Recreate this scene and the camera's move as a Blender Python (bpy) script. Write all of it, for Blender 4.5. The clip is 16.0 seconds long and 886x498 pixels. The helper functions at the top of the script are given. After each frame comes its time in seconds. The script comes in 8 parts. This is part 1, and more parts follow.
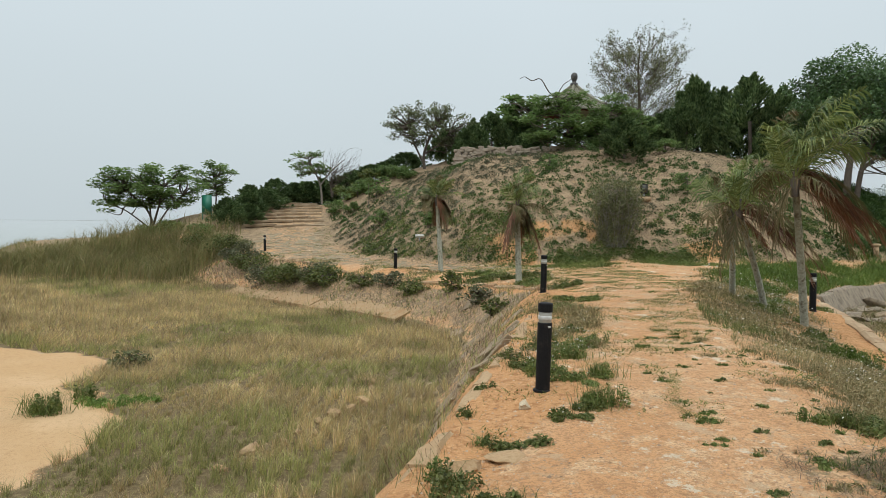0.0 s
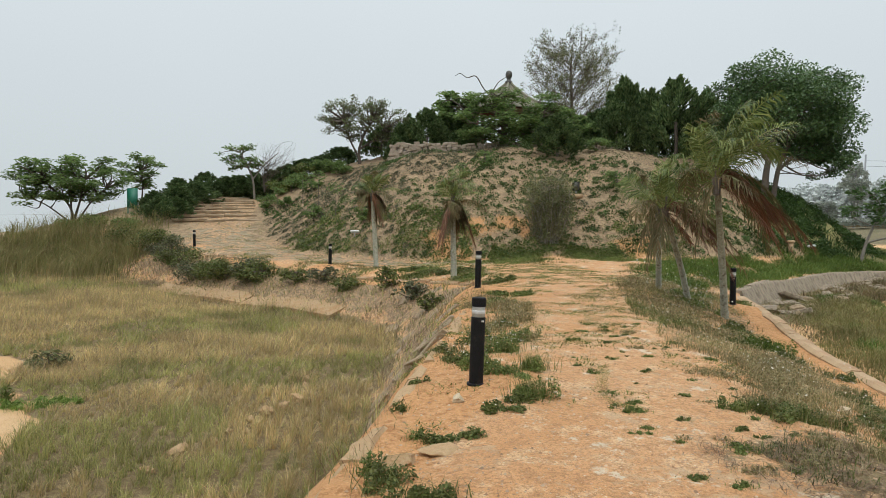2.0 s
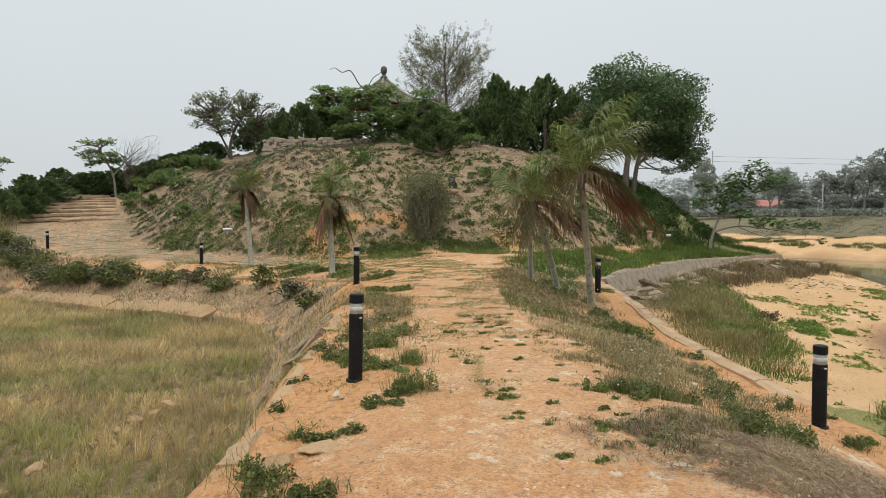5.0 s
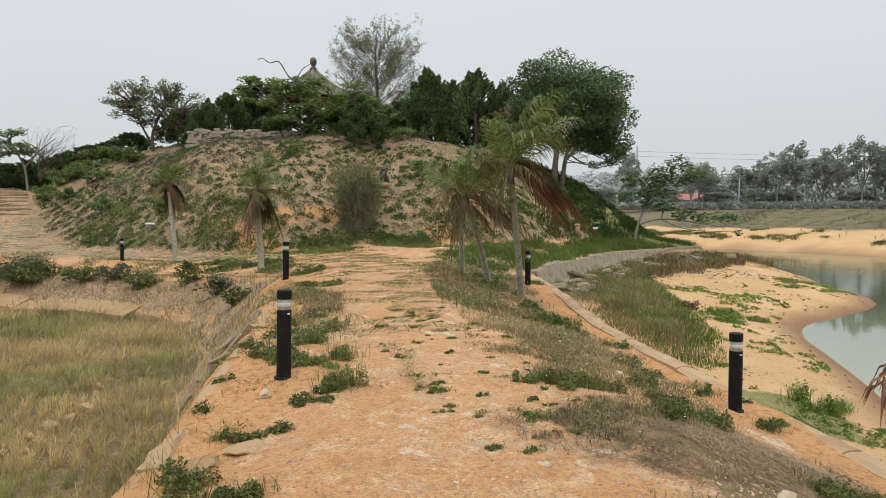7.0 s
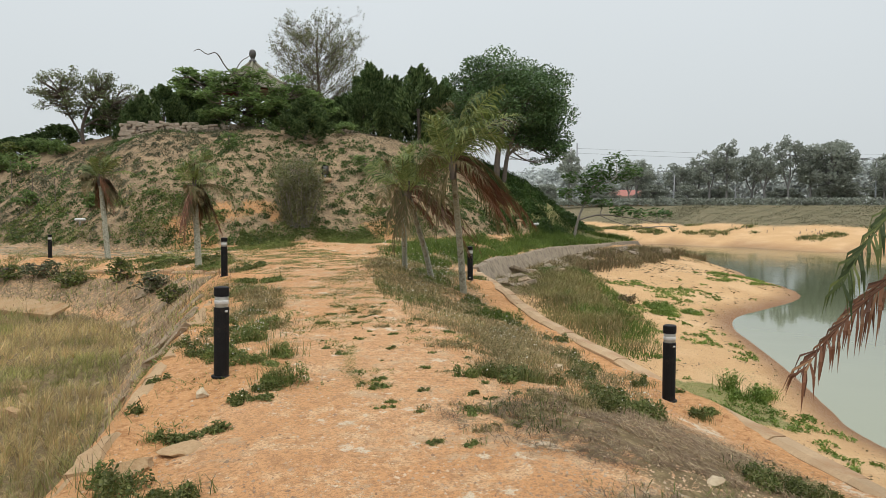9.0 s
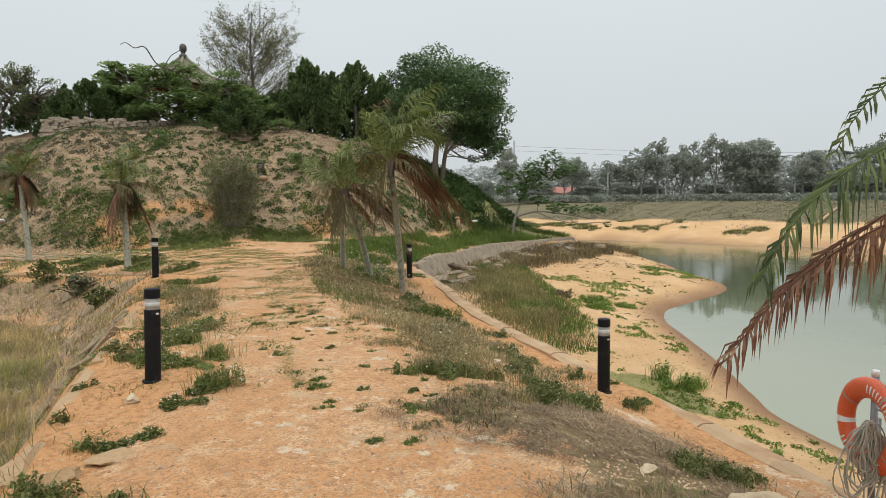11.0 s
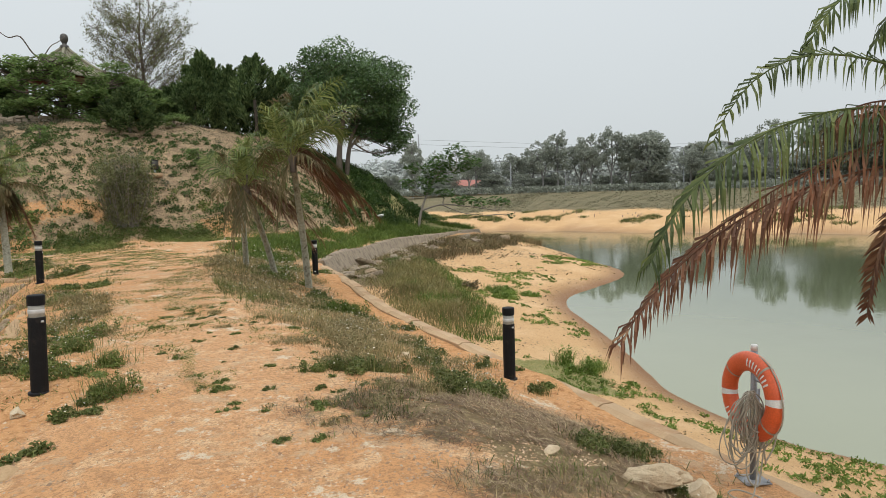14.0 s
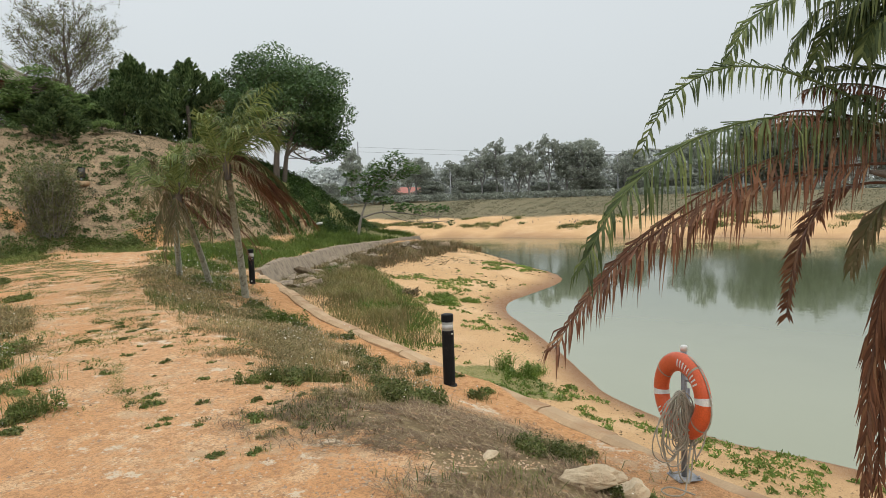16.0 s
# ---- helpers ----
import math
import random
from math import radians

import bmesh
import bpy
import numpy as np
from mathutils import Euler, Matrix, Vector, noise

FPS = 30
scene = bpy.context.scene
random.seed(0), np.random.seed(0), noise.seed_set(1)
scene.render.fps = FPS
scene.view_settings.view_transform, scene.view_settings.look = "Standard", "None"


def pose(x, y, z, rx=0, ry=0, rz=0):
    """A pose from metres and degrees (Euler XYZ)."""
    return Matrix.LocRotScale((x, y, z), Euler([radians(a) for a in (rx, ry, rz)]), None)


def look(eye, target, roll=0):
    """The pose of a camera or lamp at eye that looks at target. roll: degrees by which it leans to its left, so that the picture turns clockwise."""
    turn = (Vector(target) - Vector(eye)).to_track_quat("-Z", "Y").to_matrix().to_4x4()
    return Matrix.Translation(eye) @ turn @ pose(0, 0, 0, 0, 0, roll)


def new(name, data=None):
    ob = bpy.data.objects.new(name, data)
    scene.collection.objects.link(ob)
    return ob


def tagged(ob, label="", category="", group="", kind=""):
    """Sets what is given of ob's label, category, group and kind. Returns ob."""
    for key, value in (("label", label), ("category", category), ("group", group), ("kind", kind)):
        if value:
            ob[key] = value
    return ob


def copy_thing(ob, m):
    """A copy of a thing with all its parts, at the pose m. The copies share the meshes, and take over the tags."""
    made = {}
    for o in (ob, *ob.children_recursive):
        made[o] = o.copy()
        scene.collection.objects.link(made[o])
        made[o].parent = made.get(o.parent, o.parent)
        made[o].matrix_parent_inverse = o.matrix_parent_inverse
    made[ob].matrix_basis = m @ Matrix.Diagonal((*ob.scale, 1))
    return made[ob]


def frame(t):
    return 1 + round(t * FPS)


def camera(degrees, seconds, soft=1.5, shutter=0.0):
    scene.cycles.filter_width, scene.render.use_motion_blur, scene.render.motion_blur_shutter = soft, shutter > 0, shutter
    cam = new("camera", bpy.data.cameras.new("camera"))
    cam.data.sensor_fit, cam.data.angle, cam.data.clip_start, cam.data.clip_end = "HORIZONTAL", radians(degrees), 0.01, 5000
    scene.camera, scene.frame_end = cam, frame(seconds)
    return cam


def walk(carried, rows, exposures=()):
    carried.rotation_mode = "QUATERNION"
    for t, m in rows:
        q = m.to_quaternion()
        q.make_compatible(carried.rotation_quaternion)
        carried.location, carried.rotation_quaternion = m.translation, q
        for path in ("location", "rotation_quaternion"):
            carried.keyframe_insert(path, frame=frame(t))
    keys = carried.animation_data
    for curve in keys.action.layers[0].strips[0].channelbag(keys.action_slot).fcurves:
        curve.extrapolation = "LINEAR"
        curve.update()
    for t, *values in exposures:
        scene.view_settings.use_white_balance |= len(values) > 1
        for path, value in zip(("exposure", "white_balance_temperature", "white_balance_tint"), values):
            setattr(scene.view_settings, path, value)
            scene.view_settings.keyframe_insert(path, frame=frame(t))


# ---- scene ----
cam = camera(65.4, 16.0, soft=0.5)
PATH = [
    (0, (0.192, -0.196, 1.468), (0.169, 1.802, 1.392), 0.5),
    (0.5, (0.201, -0.186, 1.463), (0.222, 1.813, 1.388), 0.5),
    (1, (0.202, -0.214, 1.469), (0.272, 1.783, 1.391), 0.5),
    (1.5, (0.198, -0.222, 1.467), (0.316, 1.772, 1.385), 0.6),
    (2, (0.202, -0.216, 1.463), (0.365, 1.775, 1.377), 0.8),
    (2.5, (0.196, -0.261, 1.474), (0.42, 1.725, 1.384), 0.7),
    (3, (0.199, -0.264, 1.473), (0.484, 1.714, 1.378), 0.4),
    (3.5, (0.205, -0.27, 1.473), (0.542, 1.699, 1.376), 0.2),
    (4, (0.208, -0.299, 1.48), (0.604, 1.659, 1.387), 0.2),
    (6.5, (0.236, -0.292, 1.477), (0.884, 1.597, 1.362), -0.2),
    (7, (0.246, -0.283, 1.481), (0.938, 1.589, 1.365), -0.1),
    (7.5, (0.255, -0.281, 1.48), (0.992, 1.574, 1.358), -0.1),
    (8, (0.258, -0.282, 1.478), (1.03, 1.559, 1.35), 0.0),
    (10.5, (0.27, -0.305, 1.483), (1.229, 1.445, 1.354), -0.2),
    (11, (0.271, -0.301, 1.48), (1.269, 1.426, 1.344), -0.3),
    (11.5, (0.27, -0.311, 1.483), (1.311, 1.391, 1.34), -0.7),
    (12, (0.272, -0.315, 1.48), (1.35, 1.363, 1.333), -1.0),
    (12.5, (0.274, -0.32, 1.479), (1.387, 1.335, 1.328), -1.2),
    (13, (0.277, -0.337, 1.482), (1.426, 1.292, 1.329), -1.3),
    (13.5, (0.287, -0.34, 1.477), (1.47, 1.266, 1.323), -1.4),
    (14, (0.283, -0.333, 1.476), (1.502, 1.245, 1.319), -1.4),
    (14.5, (0.284, -0.335, 1.477), (1.54, 1.214, 1.32), -1.5),
    (15, (0.302, -0.327, 1.473), (1.596, 1.191, 1.32), -1.7),
    (15.5, (0.305, -0.342, 1.475), (1.628, 1.151, 1.328), -1.8),
    (16, (0.303, -0.35, 1.476), (1.654, 1.118, 1.335), -1.7),
]
# the picture starts a little cool and warms over the first seconds
TINTS = [(0, -0.06, 6200, 6), (1, -0.04, 6280, 7), (2, -0.02, 6350, 8), (3.5, 0.0, 6450, 9.5), (6.5, 0.0, 6500, 10), (16, 0.0, 6500, 10)]
walk(cam, [(t, look(eye, target, roll)) for t, eye, target, roll in PATH], TINTS)

# ---- world and light: a bright, even overcast sky ----
SUN_EL, SUN_AZ = radians(58), radians(200)
world = bpy.data.worlds.new("overcast")
scene.world = world
world.use_nodes = True
wn, wl = world.node_tree.nodes, world.node_tree.links
wn.clear()
sky = wn.new("ShaderNodeTexSky")
sky.sky_type, sky.sun_disc = "NISHITA", False
sky.sun_elevation, sky.sun_rotation = SUN_EL, SUN_AZ
sky.dust_density, sky.air_density, sky.ozone_density = 6.0, 1.2, 1.0
coord = wn.new("ShaderNodeTexCoord")
sep = wn.new("ShaderNodeSeparateXYZ")
wl.new(coord.outputs["Generated"], sep.inputs[0])
ramp = wn.new("ShaderNodeValToRGB")
ramp.color_ramp.elements[0].position, ramp.color_ramp.elements[0].color = 0.0, (0.64, 0.685, 0.70, 1)
ramp.color_ramp.elements[1].position, ramp.color_ramp.elements[1].color = 1.0, (1.55, 1.6, 1.66, 1)
for p, c in ((0.12, (0.685, 0.735, 0.755, 1)), (0.32, (0.75, 0.805, 0.835, 1)), (0.6, (1.22, 1.27, 1.30, 1))):
    e = ramp.color_ramp.elements.new(p)
    e.color = c
wl.new(sep.outputs["Z"], ramp.inputs["Fac"])
veil = wn.new("ShaderNodeTexNoise")
veil.inputs["Scale"].default_value, veil.inputs["Detail"].default_value = 1.6, 3.0
wl.new(coord.outputs["Generated"], veil.inputs["Vector"])
vmap = wn.new("ShaderNodeMapRange")
vmap.inputs["To Min"].default_value, vmap.inputs["To Max"].default_value = 0.95, 1.05
wl.new(veil.outputs["Fac"], vmap.inputs["Value"])
cloud = wn.new("ShaderNodeBackground")
wl.new(ramp.outputs["Color"], cloud.inputs["Color"])
wl.new(vmap.outputs["Result"], cloud.inputs["Strength"])
clear = wn.new("ShaderNodeBackground")
clear.inputs["Strength"].default_value = 0.05
wl.new(sky.outputs["Color"], clear.inputs["Color"])
both = wn.new("ShaderNodeMixShader")
both.inputs[0].default_value = 0.06
wl.new(cloud.outputs[0], both.inputs[1])
wl.new(clear.outputs[0], both.inputs[2])
out = wn.new("ShaderNodeOutputWorld")
wl.new(both.outputs[0], out.inputs["Surface"])

sun_data = bpy.data.lights.new("sun", "SUN")
sun_data.energy, sun_data.angle, sun_data.color = 1.0, radians(40), (1.0, 0.96, 0.9)
sun = new("sun", sun_data)
sun.matrix_world = look((0, 0, 60), (0 + 60 * math.sin(SUN_AZ) * -0.6, 60 * math.cos(SUN_AZ) * -0.6, 0))
# ---- plan of the ground ----
def smooth(v, a=0.0, b=1.0):
    v = np.clip((v - a) / (b - a), 0, 1)
    return v * v * (3 - 2 * v)


def spline(pts, n=6, closed=False):
    p = np.array(pts, float)
    m = len(p)
    res = []
    for i in range(m if closed else m - 1):
        idx = [(i + k) % m if closed else min(max(i + k, 0), m - 1) for k in (-1, 0, 1, 2)]
        a, b, c, d = p[idx]
        for u in np.arange(n) / n:
            res.append(0.5 * (2 * b + (c - a) * u + (2 * a - 5 * b + 4 * c - d) * u**2 + (3 * b - 3 * c + d - a) * u**3))
    if not closed:
        res.append(p[-1])
    return np.array(res)


def line_dist(x, y, line, closed=False):
    best = np.full(np.shape(x), 1e9)
    q = np.vstack([line, line[:1]]) if closed else line
    for (ax, ay), (bx, by) in zip(q[:-1, :2], q[1:, :2]):
        dx, dy = bx - ax, by - ay
        t = np.clip(((x - ax) * dx + (y - ay) * dy) / (dx * dx + dy * dy + 1e-9), 0, 1)
        best = np.minimum(best, (x - ax - t * dx) ** 2 + (y - ay - t * dy) ** 2)
    return np.sqrt(best)


def inside_dist(x, y, poly):
    """Distance to a closed outline, positive inside."""
    ins = np.zeros(np.shape(x), bool)
    q = np.vstack([poly, poly[:1]])
    for (ax, ay), (bx, by) in zip(q[:-1], q[1:]):
        if ay != by:
            ins ^= ((ay > y) != (by > y)) & (x < (bx - ax) * (y - ay) / (by - ay) + ax)
    return np.where(ins, 1, -1) * line_dist(x, y, poly, True)


def waves(x, y, s, seed=0):
    """Smooth value noise in -1..1 with cells of s metres."""
    u, v = x / s + seed * 17.3, y / s - seed * 9.1
    i, j = np.floor(u), np.floor(v)
    fu, fv = u - i, v - j
    fu, fv = fu * fu * (3 - 2 * fu), fv * fv * (3 - 2 * fv)

    def h(a, b):
        k = np.sin(a * 127.1 + b * 311.7 + seed * 74.7) * 43758.5453
        return (k - np.floor(k)) * 2 - 1

    return (h(i, j) * (1 - fu) + h(i + 1, j) * fu) * (1 - fv) + (h(i, j + 1) * (1 - fu) + h(i + 1, j + 1) * fu) * fv


LEFT_EDGE = [(-1.2, -60), (-0.7, -4), (-0.45, 1.5), (-0.1, 3.7), (0.12, 4.6), (0.55, 6.3), (0.97, 8.3), (1.42, 10.5), (1.95, 13), (2.4, 15.2), (2.45, 17.3),
             (1.85, 19.5), (1.1, 21), (0.2, 22.4), (-1.75, 24.2), (-4.2, 26.8), (-6.2, 29.6), (-9.8, 33.7), (-13.5, 37), (-20, 40.5), (-28, 46), (-31, 56), (-24, 64)]
RIGHT_EDGE = [(4.6, -60), (5.0, -4), (5.25, 0.5), (5.4, 2.2), (5.6, 3.1), (5.8, 4.3), (6.0, 5.75), (6.1, 6.7), (6.4, 8.1), (6.9, 10.2), (7.9, 13.2), (9.0, 16.4),
              (10.7, 19.0), (13.2, 21.4), (17.7, 25.2), (22.5, 27.2), (25.0, 28.4), (25.6, 30.0), (26.5, 34), (26.8, 42), (25, 54), (16, 64), (0, 68)]
SHORE = spline([(9, -60), (9.2, -4), (9.6, 1.6), (9.62, 3.0), (9.55, 4.2), (10.3, 6.3), (11.1, 7.4), (12.7, 9.4), (14.5, 11.9), (15.8, 13.7), (17.4, 15.05), (19.6, 15.85), (22.1, 16.75), (23.9, 17.9),
                (25.6, 20), (26.8, 22.5), (29.1, 26.2), (30.0, 29.2), (29.6, 32), (29.2, 36), (29.6, 44), (25, 62), (8, 72), (-14, 72), (-30, 66), (-36, 58), (-33.4, 50.7),
                (-40, 35), (-46, 10), (-48, -60)], 5, True)
FAR_SHORE = spline([(57, -60), (56, 0), (54.8, 16), (52.5, 23), (48, 36), (45, 45), (40, 54), (34, 78), (20, 150), (-40, 420), (-300, 2400), (-3000, 2400),
                    (-3000, -60), (-90, -100), (20, -95)], 4, True)
HILL = spline([(-5.6, 35.5), (-3.6, 31.8), (-1, 29.6), (3.5, 27.4), (6.5, 27), (9, 26.6), (12.5, 26), (16.5, 27.6), (21, 29.4), (23.8, 31), (25.3, 35), (25, 45), (21, 54), (10, 60),
               (-2, 58), (-8, 52), (-7.4, 43), (-6.6, 39)], 5, True)
L_LINE, R_LINE = spline(LEFT_EDGE, 5), spline(RIGHT_EDGE, 5)
LAND = np.vstack([L_LINE, R_LINE[::-1]])
TRACK = spline([(1.2, -8), (1.3, 0), (1.5, 3.5), (2.4, 6.5), (2.9, 9.5), (3.8, 13.5), (4.7, 18), (4.3, 23), (1.0, 27), (-3, 29.8), (-6.6, 33), (-8.6, 36.5), (-9.0, 44)], 5)
LAWN = [(6.9, 9.4), (7.0, 7.4), (7.6, 6.2), (8.9, 6.2), (9.7, 7.0), (9.2, 8.2), (8.0, 9.0)]
WATER_Z = -2.0
HEAPS = [(1.0, 6.1, 0.09, 0.6), (2.2, 14.5, 0.2, 0.8), (7.65, 13.9, 0.16, 0.7), (5.42, 5.15, 0.06, 0.5), (-1.95, 26.3, 0.12, 0.7), (-9.0, 33.4, 0.1, 0.8)]


def land_height(x, y):
    dl, dr = line_dist(x, y, L_LINE), line_dist(x, y, R_LINE)
    drop = np.interp(y, [-5, 2, 5, 8, 11, 14, 20, 30], [0.85, 0.85, 0.66, 0.58, 0.5, 0.4, 0.42, 0.45])
    z = -drop * (1 - smooth(dr, 0, 3.0))
    z = z - np.interp(y, [0, 13, 18, 34], [0.12, 0.06, 0.2, 0.25]) * (1 - smooth(dl, 0, 1.3))
    z = z - 0.42 * np.exp(-((x + 1) ** 2 / 30 + (y - 25) ** 2 / 45))
    z = z + 2.6 * smooth(y, 33, 45.5) * smooth(x, -25, -12) * (1 - smooth(x, -6, 2))
    dh = inside_dist(x, y, HILL)
    rise = np.sin(np.clip(dh / np.interp(x, [-6, -1.5, 1, 5], [15, 11.5, 10.0, 11.5]), 0, 1) * np.pi / 2)
    rills = 0.10 * waves(x * 1.0, y * 0.5, 1.1, 3) + 0.22 * waves(x, y, 3.1, 5) + 0.05 * waves(x, y, 0.4, 6)
    z = z + 5.38 * rise + rills * smooth(dh, 0.2, 2.0)
    bumps = 0.022 * waves(x, y, 0.55, 1) + 0.05 * waves(x, y, 1.7, 2) + 0.008 * waves(x, y, 0.2, 11)
    for hx, hy, hh, hr in HEAPS:
        z = z + hh * np.exp(-((x - hx) ** 2 + (y - hy) ** 2) / hr**2)
    return z + bumps * (1 - 0.4 * (line_dist(x, y, TRACK) < 1.0))


def low_height(x, y):
    ds = inside_dist(x, y, SHORE)
    side = smooth(x, 1.0, 5.5)
    shelf = (1 - np.exp(-np.maximum(ds, 0) / 4.5)) * (0.42 + 0.75 * side)
    z = WATER_Z + np.where(ds > 0, shelf + 0.04 * (1 - np.exp(-np.maximum(ds, 0) / 0.3)), np.maximum(ds * 0.22, -2.5))
    z = z + (0.06 * waves(x, y, 2.3, 4) + 0.03 * waves(x, y, 0.8, 8)) * smooth(ds, 0.3, 2.5)
    z = z + 0.75 * np.exp(-((x + 18) ** 2 / 60 + (y - 38) ** 2 / 14)) + 0.35 * np.exp(-((x - 24) ** 2 / 26 + (y - 26.5) ** 2 / 3))
    z = z + 0.14 * smooth(y, 14, 18) * (1 - smooth(line_dist(x, y, R_LINE), 1.0, 4.0)) * (ds > 1.5)
    do = -inside_dist(x, y, FAR_SHORE)
    bank = np.interp(do, [-12, 0, 0.4, 3, 7, 10, 26, 30, 60, 3000], [-2.6, -2.0, -1.75, -1.3, -0.7, -0.35, 1.25, 1.4, 1.4, 1.4])
    bank = bank + (0.15 * waves(x, y, 6, 9) + 0.08 * waves(x, y, 1.5, 10)) * smooth(do, 0.5, 4) * (1 - smooth(do, 24, 30))
    bank = np.where((x < -60) | (y > 300), -2.6, bank)
    return np.where(do > -12, np.maximum(z * 0 + bank, np.where(ds > -3, z, -9)), z)


def ground_height(x, y):
    x, y = np.asarray(x, float), np.asarray(y, float)
    d = -inside_dist(x, y, LAND)
    left = line_dist(x, y, L_LINE) < line_dist(x, y, R_LINE)
    width = np.where(left, np.interp(y, [0, 8, 11, 13, 18, 24, 32, 40], [1.1, 1.3, 1.75, 2.1, 2.7, 3.4, 3.4, 5.0]), np.interp(y, [0, 13, 17, 20], [0.3, 0.3, 0.22, 0.22]))
    k = smooth(d / width)
    return land_height(x, y) * (1 - k) + low_height(x, y) * k

# ---- materials ----
def node_mat(name):
    m = bpy.data.materials.new(name)
    m.use_nodes = True
    nt = m.node_tree
    return m, nt.nodes, nt.links, nt.nodes["Principled BSDF"]


def noise_tex(n, l, vec, scale, detail=4.0, rough=0.55):
    t = n.new("ShaderNodeTexNoise")
    t.inputs["Scale"].default_value, t.inputs["Detail"].default_value, t.inputs["Roughness"].default_value = scale, detail, rough
    l.new(vec, t.inputs["Vector"])
    return t.outputs["Fac"]


def blend(n, l, fac, a, b, mode="MIX"):
    x = n.new("ShaderNodeMix")
    x.data_type, x.blend_type = "RGBA", mode
    for sock, v in ((x.inputs[0], fac), (x.inputs[6], a), (x.inputs[7], b)):
        if isinstance(v, bpy.types.NodeSocket):
            l.new(v, sock)
        else:
            sock.default_value = v if isinstance(v, float) else (*v, 1)
    return x.outputs[2]


def band(n, l, v, lo, hi, to_lo=0.0, to_hi=1.0):
    r = n.new("ShaderNodeMapRange")
    r.interpolation_type = "SMOOTHSTEP"
    l.new(v, r.inputs["Value"])
    for k, x in zip(("From Min", "From Max", "To Min", "To Max"), (lo, hi, to_lo, to_hi)):
        r.inputs[k].default_value = x
    return r.outputs["Result"]


def maths(n, l, op, a, b):
    x = n.new("ShaderNodeMath")
    x.operation = op
    for sock, v in ((x.inputs[0], a), (x.inputs[1], b)):
        if isinstance(v, bpy.types.NodeSocket):
            l.new(v, sock)
        else:
            sock.default_value = v
    return x.outputs[0]


def relief(n, l, bs, heights, strength=0.5, dist=0.02):
    b = n.new("ShaderNodeBump")
    b.inputs["Strength"].default_value, b.inputs["Distance"].default_value = strength, dist
    l.new(heights, b.inputs["Height"])
    l.new(b.outputs["Normal"], bs.inputs["Normal"])


def solid(name, c1, c2, scale=6.0, fine=60.0, rough=0.8, metal=0.0, bump=0.3, dist=0.01, vary=0.0, stain=None, spec=0.5):
    """A worn solid surface: two colours mottled at two sizes, fine grain in relief."""
    m, n, l, bs = node_mat(name)
    pos = n.new("ShaderNodeTexCoord").outputs["Object"]
    big, small = noise_tex(n, l, pos, scale), noise_tex(n, l, pos, fine, 6.0, 0.7)
    col = blend(n, l, band(n, l, big, 0.35, 0.65), c1, c2)
    col = blend(n, l, band(n, l, small, 0.3, 0.75), col, tuple(v * 0.72 for v in c1))
    if stain:
        col = blend(n, l, band(n, l, noise_tex(n, l, pos, scale * 0.4, 6.0, 0.7), 0.52, 0.66), col, stain)
    if vary:
        r = n.new("ShaderNodeObjectInfo").outputs["Random"]
        col = blend(n, l, band(n, l, r, 0.0, 1.0, 0.0, vary), col, tuple(min(1, v * 1.7 + 0.05) for v in c2))
    l.new(col, bs.inputs["Base Color"])
    bs.inputs["Metallic"].default_value = metal
    bs.inputs["Specular IOR Level"].default_value = spec
    l.new(band(n, l, small, 0.2, 0.8, max(0.05, rough - 0.12), min(1, rough + 0.12)), bs.inputs["Roughness"])
    relief(n, l, bs, small, bump, dist)
    return m


def leafy(name, cols, through_light=0.25, rough=0.6, spec=0.25):
    """Leaves or blades: each island takes its own shade between the colours given."""
    m, n, l, bs = node_mat(name)
    r = n.new("ShaderNodeNewGeometry").outputs["Random Per Island"]
    ramp = n.new("ShaderNodeValToRGB")
    ramp.color_ramp.elements[0].color, ramp.color_ramp.elements[1].color = (*cols[0], 1), (*cols[-1], 1)
    for i, c in enumerate(cols[1:-1], 1):
        e = ramp.color_ramp.elements.new(i / (len(cols) - 1))
        e.color = (*c, 1)
    l.new(r, ramp.inputs["Fac"])
    pos = n.new("ShaderNodeTexCoord").outputs["Object"]
    patch = band(n, l, noise_tex(n, l, pos, 0.9, 3.0), 0.3, 0.7, 0.72, 1.25)
    grade = n.new("ShaderNodeVectorMath")
    grade.operation = "SCALE"
    l.new(ramp.outputs["Color"], grade.inputs[0])
    l.new(patch, grade.inputs["Scale"])
    l.new(grade.outputs[0], bs.inputs["Base Color"])
    bs.inputs["Roughness"].default_value, bs.inputs["Specular IOR Level"].default_value = rough, spec
    tr = n.new("ShaderNodeBsdfTranslucent")
    l.new(grade.outputs[0], tr.inputs["Color"])
    mix = n.new("ShaderNodeMixShader")
    mix.inputs[0].default_value = through_light
    l.new(bs.outputs[0], mix.inputs[1])
    l.new(tr.outputs[0], mix.inputs[2])
    l.new(mix.outputs[0], n["Material Output"].inputs["Surface"])
    return m


